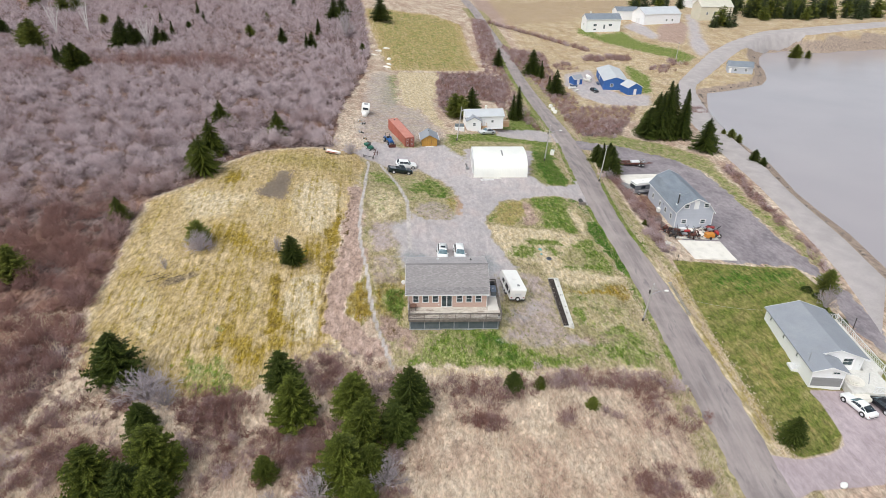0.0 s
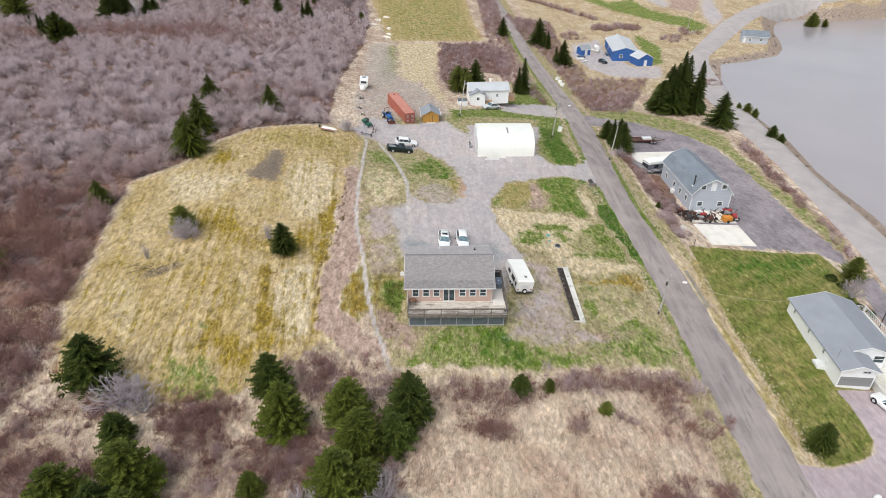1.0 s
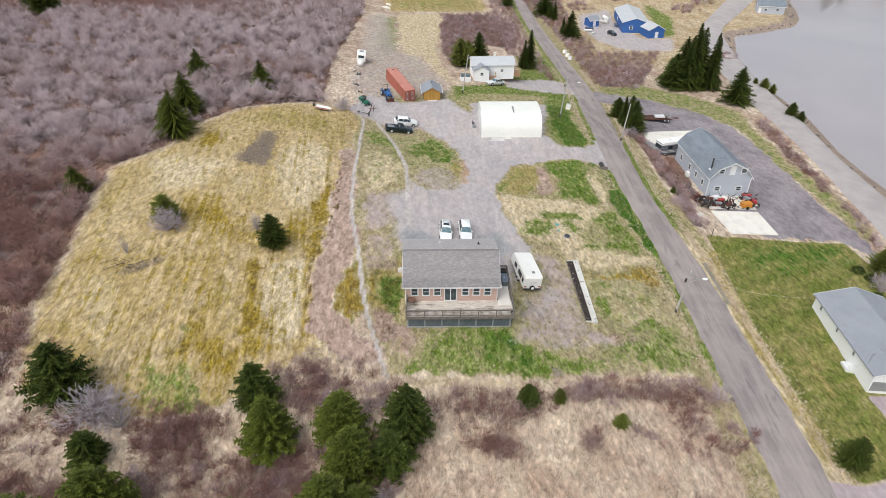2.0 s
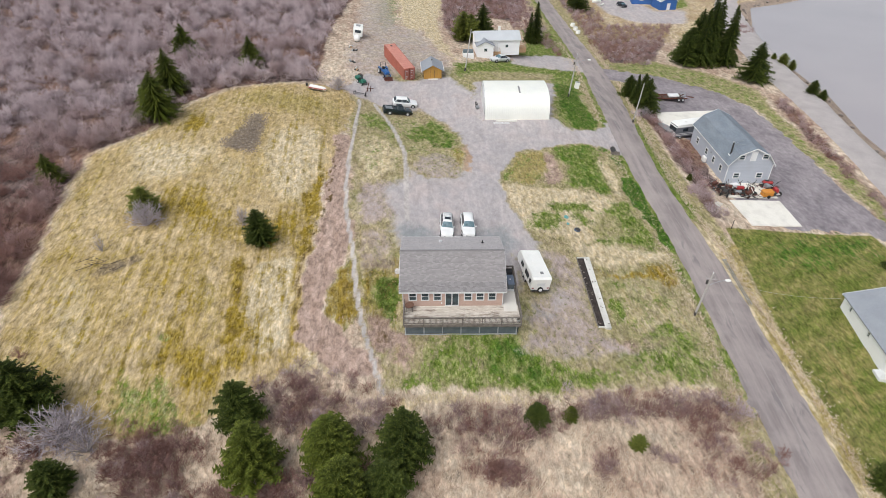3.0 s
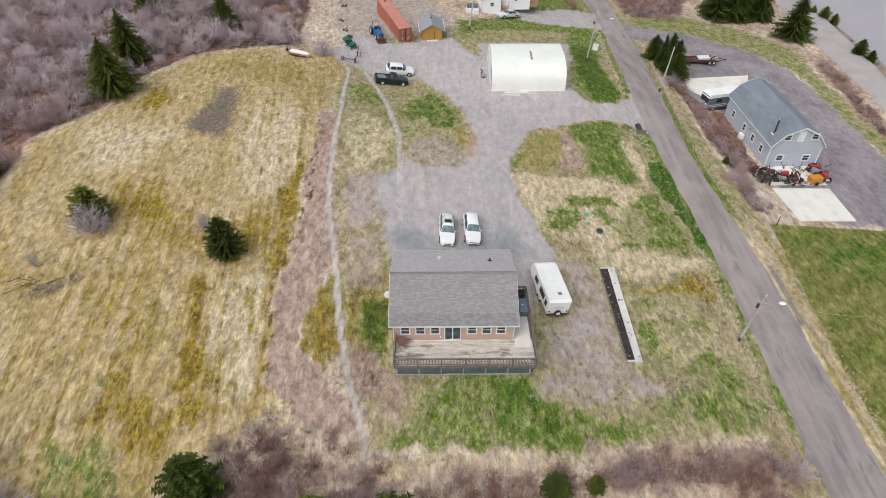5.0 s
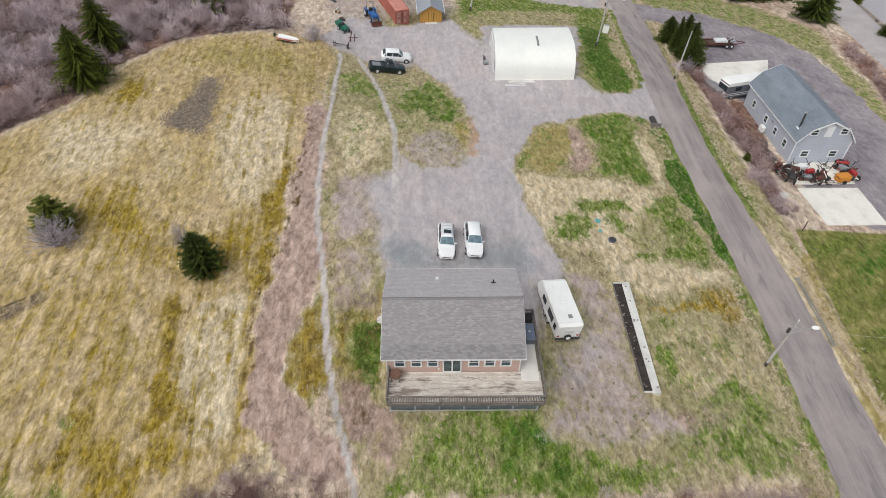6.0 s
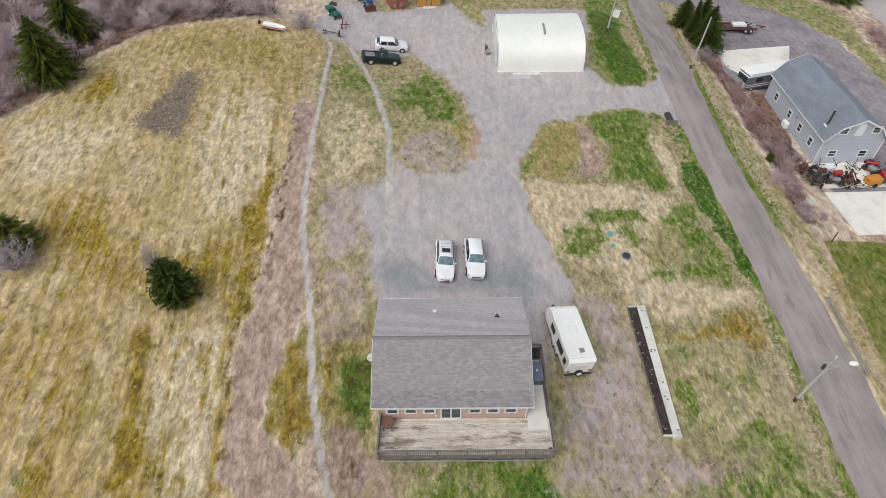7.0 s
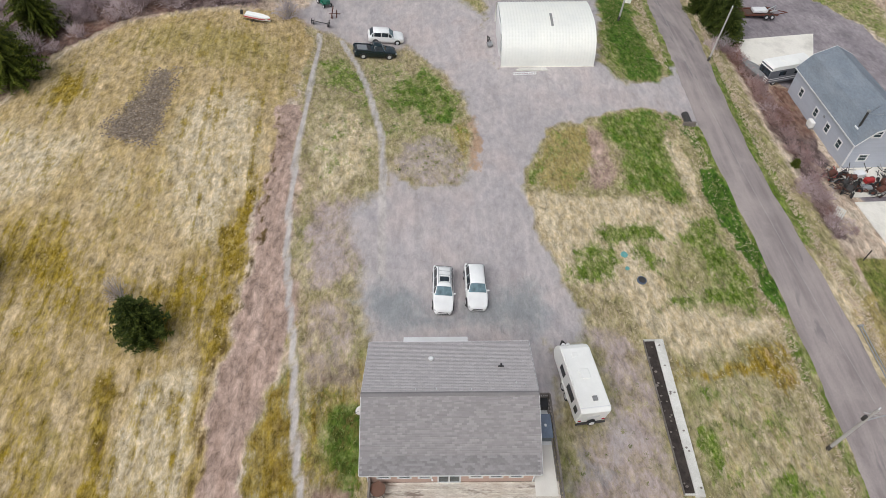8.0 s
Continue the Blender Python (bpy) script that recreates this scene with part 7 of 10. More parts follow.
def travel_trailer():
    m = on(10.05, 8.85, 9.5)
    c = thing("travel_trailer", "white fibreglass travel trailer parked beside the house", "trailer", m)
    L, w, hgt = 6.0, 1.22, 2.35
    bm = bmesh.new()
    prof = [(-L / 2, 0.55), (L / 2 - 0.5, 0.55), (L / 2 + 0.05, 0.95), (L / 2 + 0.1, 1.5), (L / 2 - 0.35, hgt - 0.15), (L / 2 - 0.7, hgt), (-L / 2 + 0.25, hgt), (-L / 2 - 0.02, hgt - 0.2)]
    prism(bm, prof, -w, w)
    bmesh.ops.bevel(bm, geom=[e for e in bm.edges if abs(e.verts[0].co.x - e.verts[1].co.x) < 0.01 and e.calc_length() > 0.3], offset=0.09, segments=2, affect="EDGES")
    part("shell", bm, FIBREGLASS, c, "rounded white trailer shell")
    for y, ln in ((0.9, 0.95), (-1.0, 1.35), (-2.3, 0.5)):
        f = part("window", solid(-w - 0.03, -w + 0.02, y - ln / 2, y + ln / 2, 1.15, 1.75 if ln < 1 else 1.85, bevel=0.02), PLASTIC_BLACK, c)
        part("pane", solid(-w - 0.04, -w - 0.02, y - ln / 2 + 0.06, y + ln / 2 - 0.06, 1.22, 1.69), DARK_GLASS, f)
    part("rear_panel", solid(-0.5, 0.5, -L / 2 - 0.03, -L / 2, 1.25, 1.6, bevel=0.02), TRIM_WHITE, c)
    part("roof_vent", solid(-0.05, 0.35, -2.2, -1.8, hgt, hgt + 0.1, bevel=0.03), surface("grey_vent_cover", (0.3, 0.3, 0.3), (0.22, 0.22, 0.22), rough=0.6), c, "grey roof vent cover")
    part("air_conditioner", solid(-0.4, 0.4, -0.4, 0.45, hgt, hgt + 0.14, bevel=0.05), FIBREGLASS, c)
    part("roof_hatch", solid(-0.5, -0.05, 1.5, 1.9, hgt, hgt + 0.06, bevel=0.02), FIBREGLASS, c)
    part("roof_trim", solid(-w + 0.02, w - 0.02, -L / 2 + 0.3, -L / 2 + 0.36, hgt, hgt + 0.02), TRIM_WHITE, c)
    part("chassis", solid(-w * 0.8, w * 0.8, -L / 2, L / 2 + 0.1, 0.36, 0.56), IRON, c)
    for s in (-1, 1):
        for y in (-0.75, 0.1):
            wheel(c, s * (w - 0.12), y, 0.34, 0.2)
        part("wheel_arch", solid(min(s * (w - 0.02), s * (w + 0.06)), max(s * (w - 0.02), s * (w + 0.06)), -1.2, 0.55, 0.6, 0.85, bevel=0.03), FIBREGLASS, c)
        part("taillight", solid(min(s * 0.85, s * 1.08), max(s * 0.85, s * 1.08), -L / 2 - 0.06, -L / 2 + 0.02, 0.78, 0.92, bevel=0.02), LAMP_RED, c)
    sp = part("spare_wheel", rods(((0, -L / 2 - 0.24, 0.72), (0, -L / 2 - 0.05, 0.72), 0.34, 0.34, 18)), RUBBER, c)
    part("rim", rods(((0, -L / 2 - 0.27, 0.72), (0, -L / 2 - 0.24, 0.72), 0.2, 0.22, 14)), TRIM_WHITE, sp)
    part("bumper", solid(-w, w, -L / 2 - 0.16, -L / 2 - 0.04, 0.42, 0.54, bevel=0.02), IRON, c)
    hitch = part("drawbar", rods(((-0.7, L / 2, 0.45), (0, L / 2 + 1.1, 0.45), 0.06), ((0.7, L / 2, 0.45), (0, L / 2 + 1.1, 0.45), 0.06), ((0, L / 2 + 0.9, 0.05), (0, L / 2 + 0.9, 0.7), 0.05)), IRON, c)
    for x in (-0.2, 0.2):
        bm = bmesh.new()
        bmesh.ops.create_uvsphere(bm, u_segments=12, v_segments=8, radius=0.17, matrix=pose(x, L / 2 + 0.45, 0.82) @ Matrix.Diagonal((1, 1, 1.5, 1)))
        part("gas_bottle", bm, TRIM_WHITE, c)
    for y in (-L / 2 + 0.3, L / 2 - 0.4):
        for s in (-1, 1):
            part("jack", rods(((s * 0.9, y, 0.0), (s * 0.9, y, 0.4), 0.04)), IRON, c)


travel_trailer()


def motorhome():
    c = thing("motorhome", "old white-topped motorhome with grey flanks beside the garage", "motorhome", pose(48.6, 60.6, -5.45, 0, 0, 105))
    L, w, hgt = 7.0, 1.2, 2.9
    prof = [(-L / 2, 0.45), (L / 2, 0.45), (L / 2, 1.3), (L / 2 - 0.12, hgt - 0.25), (L / 2 - 0.5, hgt), (-L / 2 + 0.2, hgt), (-L / 2, hgt - 0.2)]
    part("shell", prism(bmesh.new(), prof, -w, w), surface("grey_motorhome_flank", (0.13, 0.14, 0.16), (0.18, 0.19, 0.21), rough=0.5, stretch=(1, 0.2, 3)), c, "grey striped flank")
    bm = bmesh.new()
    prism(bm, [(-L / 2 - 0.03, hgt - 0.5), (L / 2 - 0.05, hgt - 0.5), (L / 2 - 0.3, hgt + 0.02), (L / 2 - 0.55, hgt + 0.06), (-L / 2 + 0.2, hgt + 0.06), (-L / 2 - 0.03, hgt - 0.15)], -w - 0.02, w + 0.02)
    part("roof", bm, FIBREGLASS, c, "dirty white roof")
    for s in (-1, 1):
        for y, ln in ((1.4, 1.1), (-1.2, 1.2)):
            part("window", solid(min(s * w, s * (w + 0.03)), max(s * w, s * (w + 0.03)), y - ln / 2, y + ln / 2, 1.5, 2.15, bevel=0.02), DARK_GLASS, c)
        for y in (-L * 0.3, L * 0.32):
            wheel(c, s * (w - 0.15), y, 0.38, 0.24)
        for z in (0.75, 1.05):
            part("stripe", solid(min(s * w, s * (w + 0.012)), max(s * w, s * (w + 0.012)), -L / 2 + 0.1, L / 2 - 0.1, z, z + 0.1), TRIM_WHITE, c)
    part("windscreen", solid(-1.0, 1.0, L / 2 - 0.1, L / 2 + 0.03, 1.45, 2.3, bevel=0.03), DARK_GLASS, c)
    for z in (0.6, 0.9, 1.2):
        part("front_trim", solid(-1.1, 1.1, L / 2 - 0.02, L / 2 + 0.04, z, z + 0.12), FIBREGLASS, c)
    for x, y in ((0.2, 0.8), (-0.3, -1.5)):
        part("roof_vent", solid(x - 0.25, x + 0.25, y - 0.25, y + 0.25, hgt + 0.06, hgt + 0.18, bevel=0.03), FIBREGLASS, c)
    part("bumper", solid(-w, w, L / 2, L / 2 + 0.15, 0.4, 0.6, bevel=0.03), STEEL_GREY, c)
    t = thing("tarpaulin", "grey tarpaulin over boards beside the motorhome", "tarp", pose(50.0, 63.6, at(50, 63.6), 0, 0, 18))
    bm = bmesh.new()
    rng = random.Random(4)
    vs = [[bm.verts.new((x, y, 0.12 + 0.75 * max(0, 1 - abs(y) / 1.3) * (0.7 + 0.3 * rng.random()))) for y in np.linspace(-1.4, 1.4, 9)] for x in np.linspace(-4.5, 4.5, 18)]
    for a, b in zip(vs, vs[1:]):
        for k in range(8):
            bm.faces.new((a[k], b[k], b[k + 1], a[k + 1]))
    part("sheet", bm, surface("grey_tarp", (0.33, 0.33, 0.33), (0.16, 0.16, 0.165), scale=1.2, rough=0.6, stretch=(1, 3, 1)), t)
    part("board", solid(-3.5, 0.5, -0.3, 0.3, 0.0, 0.15), WHITE_BOARD, t)
    b = thing("boat_trailer", "covered grey boat on its trailer beside the motorhome", "boat", pose(44.6, 61.4, at(44.6, 61.4), 0, 0, 20))
    bm = bmesh.new()
    loft(bm, [[(x * s, y, z) for x, z in ((-1, 0.9), (-0.85, 0.4), (0, 0.15), (0.85, 0.4), (1, 0.9), (0, 1.05))] for y, s in ((-2.2, 0.85), (-0.8, 0.95), (0.8, 0.85), (1.9, 0.5), (2.5, 0.08))])
    part("hull", bm, surface("weathered_boat_cover", (0.3, 0.3, 0.3), (0.2, 0.2, 0.2), scale=2), b)
    part("frame", rods(((-0.7, -2.3, 0.2), (-0.7, 2.0, 0.2), 0.05), ((0.7, -2.3, 0.2), (0.7, 2.0, 0.2), 0.05), ((-0.7, 2.0, 0.2), (0, 3.4, 0.2), 0.05), ((0.7, 2.0, 0.2), (0, 3.4, 0.2), 0.05)), IRON, b)


motorhome()


def flatbed():
    c = thing("flatbed_trailer", "rusty flatbed trailer with a white crate behind the spruces", "trailer", pose(50.5, 79.2, at(50.5, 79.2), 0, 0, 0))
    for x0, x1, y0, y1 in ((-4.2, 4.2, -1.25, -1.1), (-4.2, 4.2, 1.1, 1.25)):
        part("side_beam", solid(x0, x1, y0, y1, 0.55, 0.8, bevel=0.01), RUST, c)
    for x in (-4.1, -2.6, -1.1, 0.4, 1.9, 3.4):
        part("cross_beam", solid(x, x + 0.2, -1.1, 1.1, 0.56, 0.74), RUST, c)
    part("bed_sheet", solid(-4.0, 3.6, -1.08, 1.08, 0.5, 0.55), surface("rotten_planks", (0.12, 0.07, 0.05), (0.08, 0.05, 0.04), scale=2), c)
    part("crate", solid(0.3, 2.6, -0.6, 0.75, 0.75, 1.15, bevel=0.03), TRIM_WHITE, c, "white crate on the bed")
    for s in (-1, 1):
        for x in (2.3, 3.2):
            t = part("wheel", rods(((x, s * 1.3, 0.4), (x, s * 1.5, 0.4), 0.4, 0.4, 16)), RUBBER, c)
            part("rim", rods(((x, s * 1.5, 0.4), (x, s * 1.52, 0.4), 0.22, 0.2, 12)), RIM, t)
    part("drawbar", rods(((4.2, -0.8, 0.6), (6.2, 0, 0.5), 0.08), ((4.2, 0.8, 0.6), (6.2, 0, 0.5), 0.08)), RUST, c)
    part("winch", rods(((2.9, -0.8, 1.0), (3.9, -0.9, 1.3), 0.16), ((2.9, 0.2, 0.9), (4.1, 0.3, 1.5), 0.12), ((3.3, -1.0, 0.9), (4.4, 0.9, 1.0), 0.1)), STEEL_GREY, c)


flatbed()


def tractor():
    c = thing("tractor", "small blue tractor with a front loader on the gravel", "tractor", on(-12.6, 72.0, 25))
    part("hood", solid(-0.4, 0.4, -1.9, -0.2, 0.75, 1.35, bevel=0.1), BLUE_PAINT, c)
    part("seat_deck", solid(-0.6, 0.6, -0.2, 1.1, 0.7, 0.95, bevel=0.05), BLUE_PAINT, c)
    part("seat", solid(-0.25, 0.25, 0.3, 0.8, 0.95, 1.5, bevel=0.08), PLASTIC_BLACK, c)
    part("roll_bar", rods(((-0.55, 0.95, 0.8), (-0.55, 0.95, 2.3), 0.05), ((0.55, 0.95, 0.8), (0.55, 0.95, 2.3), 0.05), ((-0.55, 0.95, 2.3), (0.55, 0.95, 2.3), 0.05)), IRON, c)
    for s in (-1, 1):
        wheel(c, s * 0.75, 0.7, 0.62, 0.35)
        wheel(c, s * 0.65, -1.5, 0.38, 0.24)
        part("fender", solid(min(s * 0.55, s * 0.95), max(s * 0.55, s * 0.95), 0.2, 1.2, 1.2, 1.32, bevel=0.03), BLUE_PAINT, c)
        part("loader_arm", rods(((s * 0.6, -0.1, 1.25), (s * 0.6, -2.0, 0.9), 0.07), ((s * 0.6, -2.0, 0.9), (s * 0.6, -2.6, 0.3), 0.07)), BLUE_PAINT, c)
    part("bucket", prism(bmesh.new(), [(-3.1, 0.05), (-2.55, 0.05), (-2.5, 0.6), (-2.6, 0.6), (-2.7, 0.15), (-3.1, 0.1)], -0.9, 0.9), RUST, c, "rusty red loader bucket")


tractor()


def yard_things():
    g = thing("garden_tractor", "green ride-on garden machine at the yard edge", "mower", on(-16.6, 66.2, 40))
    part("hood", solid(-0.4, 0.4, -1.0, 0.0, 0.5, 1.0, bevel=0.08), GREEN_PAINT, g)
    part("seat", solid(-0.3, 0.3, 0.1, 0.6, 0.6, 1.15, bevel=0.08), PLASTIC_BLACK, g)
    part("deck_plate", solid(-0.6, 0.6, -0.7, 0.8, 0.25, 0.5, bevel=0.06), GREEN_PAINT, g)
    part("load", solid(-0.5, 0.6, 0.8, 1.9, 0.3, 0.85, bevel=0.06), GREEN_PAINT, g)
    for s in (-1, 1):
        wheel(g, s * 0.6, 0.5, 0.32, 0.2)
        wheel(g, s * 0.55, -0.8, 0.25, 0.18)
    b = thing("boat", "small white open boat with a red stripe lying on its trailer", "boat", on(-24.2, 59.5, -97, -0.1) @ Matrix.Diagonal((0.82, 0.8, 0.8, 1)))
    bm = bmesh.new()
    loft(bm, [[(x * s, y, z) for x, z in ((-0.9, 0.95), (-0.75, 0.5), (0, 0.25), (0.75, 0.5), (0.9, 0.95), (0.7, 0.9), (0, 0.75), (-0.7, 0.9))] for y, s in ((-2.0, 0.75), (-0.8, 0.82), (0.8, 0.75), (1.6, 0.5), (2.1, 0.08))])
    part("hull", bm, FIBREGLASS, b)
    for s in (-1, 1):
        part("stripe", rods(((s * 0.64, -2.0, 0.72), (s * 0.7, -0.8, 0.72), 0.1), ((s * 0.7, -0.8, 0.72), (s * 0.64, 0.8, 0.72), 0.1), ((s * 0.64, 0.8, 0.72), (s * 0.1, 2.08, 0.75), 0.09)), RED_PAINT, b, "red hull stripe")
    part("outboard", solid(-0.2, 0.2, -2.75, -2.35, 0.6, 1.3, bevel=0.06), PLASTIC_BLACK, b)
    part("trailer_frame", rods(((-0.5, -2.2, 0.15), (-0.5, 2.2, 0.15), 0.06), ((0.5, -2.2, 0.15), (0.5, 2.2, 0.15), 0.06), ((-0.9, -0.6, 0.15), (0.9, -0.6, 0.15), 0.06)), IRON, b)
    r = thing("farm_implement", "rusty upright implement frame beside the track", "implement", on(-15.3, 63.2, 10))
    part("beam", rods(((0, 0, 0), (0.1, 0, 1.9), 0.07), ((0.7, 0.2, 0), (0.6, 0.2, 1.2), 0.06)), RUST, r)
    part("beam", rods(((-0.3, 0.1, 0.6), (1.2, 0.2, 0.7), 0.06), ((0.1, -0.5, 0.3), (0.1, 0.7, 0.3), 0.06)), RUST, r)
    d = thing("harrow", "dark iron harrow with a bar across the track", "implement", on(-16.5, 61.0, 0))
    part("bar", rods(((-1.3, 0, 0.45), (1.2, 0.1, 0.4), 0.06)), IRON, d)
    for x in (-1.2, -0.9, 0.95, 1.15):
        part("disc", rods(((x, 0, 0.4), (x + 0.06, 0, 0.4), 0.38, 0.36, 14)), IRON, d)
    part("tine", rods(((1.1, 0.1, 0.0), (1.1, 0.1, 1.0), 0.05)), IRON, d)
    rng = random.Random(9)
    for k, (x, y) in enumerate(((-17.3, 69.5), (-18.2, 72.6), (-19.5, 76.4), (-19.9, 84.2), (-20.8, 86.4))):
        p = thing("scrap_pile", "small pile of weathered scrap at the brush edge", "scrap", on(x, y, rng.uniform(0, 180)), "scrap along the track")
        for j in range(4):
            a, b2 = rng.uniform(-0.8, 0.2), rng.uniform(-0.6, 0.3)
            o = part("piece", solid(a, a + rng.uniform(0.3, 1.1), b2, b2 + rng.uniform(0.2, 0.5), -0.05, rng.uniform(0.1, 0.35), bevel=0.02), rng.choice((STEEL_GREY, WHITE_BOARD, RUST, IRON, LUMBER)), p)
            o.matrix_basis = pose(0, 0, 0, 0, rng.uniform(-8, 8), rng.uniform(0, 90))
    for k, (x, y) in enumerate(((-26.0, 189.0), (-24.4, 198.0), (-19.2, 186.0), (-18.6, 176.0), (-19.0, 170.0), (-21.5, 205.0))):
        p = thing("rock", "pale boulder lying along the field edge", "rock", on(x, y, 40 * k), "boulders along the field")
        bm = bmesh.new()
        bmesh.ops.create_icosphere(bm, subdivisions=2, radius=0.9, matrix=Matrix.Diagonal((1.8, 1.0, 0.6, 1)))
        for v in bm.verts:
            v.co *= 1 + 0.3 * noise.noise(v.co * 1.3 + Vector((k, 0, 0)))
        part("stone", bm, CONCRETE, p)
    t = thing("ladder", "white ladder lying on the gravel", "ladder", on(10.2, 51.7, 3))
    for y in (0, 0.4):
        part("side_rail", solid(-1.5, 1.5, y, y + 0.06, 0.02, 0.1), TRIM_WHITE, t)
    for k in range(10):
        part("rung", solid(-1.35 + 0.3 * k, -1.31 + 0.3 * k, 0.06, 0.4, 0.04, 0.08), TRIM_WHITE, t)
    a = thing("water_pump", "grey iron frame leaning beside the arch building", "machine", on(5.9, 59.3, 20))
    part("frame", rods(((0, 0, 0), (0, 0, 1.2), 0.06), ((0.6, 0.2, 0), (0.1, 0, 1.1), 0.06), ((-0.3, -0.6, 0.5), (0.5, 0.4, 0.6), 0.08)), IRON, a)
    part("drum", rods(((-0.3, -0.8, 0.35), (0.3, -0.8, 0.35), 0.35, 0.35, 12)), STEEL_GREY, a)
    c = thing("camper_trailer", "small rounded white camper trailer at the brush edge", "trailer", on(-20.4, 95.5, 4))
    bm = bmesh.new()
    prism(bm, [(-2.3, 0.5), (2.3, 0.5), (2.5, 1.3), (2.2, 2.3), (1.6, 2.6), (-1.8, 2.6), (-2.3, 2.2)], -1.1, 1.1)
    bmesh.ops.bevel(bm, geom=bm.edges[:], offset=0.12, segments=2, affect="EDGES")
    part("shell", bm, FIBREGLASS, c)
    part("window", solid(-0.7, 0.7, -2.36, -2.28, 1.5, 2.1, bevel=0.03), DARK_GLASS, c)
    for s in (-1, 1):
        wheel(c, s * 1.0, 0, 0.33, 0.2)
    part("roof_vent", solid(-0.5, 0.5, -0.9, 0.5, 2.6, 2.72, bevel=0.03), surface("grey_roof_cover", (0.4, 0.4, 0.4), (0.3, 0.3, 0.3)), c)
    part("stand", solid(-0.08, 0.08, -2.6, 2.9, 0.35, 0.5), IRON, c)
    k = thing("fuel_tank", "white round tank beside the camper", "tank", on(-20.2, 91.4, 0))
    bm = bmesh.new()
    bmesh.ops.create_uvsphere(bm, u_segments=16, v_segments=10, radius=0.8, matrix=pose(0, 0, 0.75))
    part("shell", bm, FIBREGLASS, k)
    part("foot", solid(-0.4, 0.4, -0.4, 0.4, -0.1, 0.15), IRON, k)


yard_things()


def raised_bed():
    b = thing("garden_bed", "long raised bed of dark soil with a wide white board edge", "garden bed")
    n = 22
    def strip(name, xa0, xa1, xb0, xb1, ya, yb, lift0, lift1, material, label=""):
        bm = bmesh.new()
        rows = []
        for k in range(n + 1):
            u = k / n
            y = ya + (yb - ya) * u
            p, q = xa0 + (xb0 - xa0) * u, xa1 + (xb1 - xa1) * u
            z = at((p + q) / 2, y)
            rows.append([(p, y, z - 0.2), (q, y, z - 0.2), (q, y, z + lift1), (p, y, z + lift0)])
        loft(bm, rows)
        return part(name, bm, material, b, label)
    strip("edge_board", 17.62, 18.3, 17.66, 18.42, 0.75, 13.75, 0.32, 0.32, WHITE_BOARD, "wide weathered white edge board")
    strip("soil", 16.85, 17.62, 16.75, 17.66, 0.95, 13.6, 0.1, 0.12, SOIL, "dark turned soil")
    strip("side_board", 16.78, 16.86, 16.68, 16.76, 0.9, 13.65, 0.2, 0.2, RAIL_WOOD)
    strip("end_board", 16.7, 17.7, 16.7, 17.7, 13.6, 13.7, 0.26, 0.26, WHITE_BOARD)
    strip("end_board", 16.8, 17.65, 16.8, 17.65, 0.88, 0.97, 0.24, 0.24, WHITE_BOARD)
    rng = random.Random(3)
    for k in range(9):
        y = 1.2 + rng.random() * 12
        x = 17.75 + rng.random() * 0.45
        bm = bmesh.new()
        bmesh.ops.create_icosphere(bm, subdivisions=1, radius=0.09, matrix=pose(x, y, at(18, y) + 0.34) @ Matrix.Diagonal((1.2, 1, 0.6, 1)))
        part("stone", bm, STONE, b)
    for k in range(70):
        y = 1.1 + rng.random() * 12.3
        x = 16.8 + rng.random() * 0.8
        bm = bmesh.new()
        bmesh.ops.create_icosphere(bm, subdivisions=1, radius=rng.uniform(0.05, 0.13), matrix=pose(x, y, at(x, y) + 0.12) @ Matrix.Diagonal((1.3, 1, 0.6, 1)))
        part("clod", bm, rng.choice((SOIL, SOIL, STONE)), b)


raised_bed()


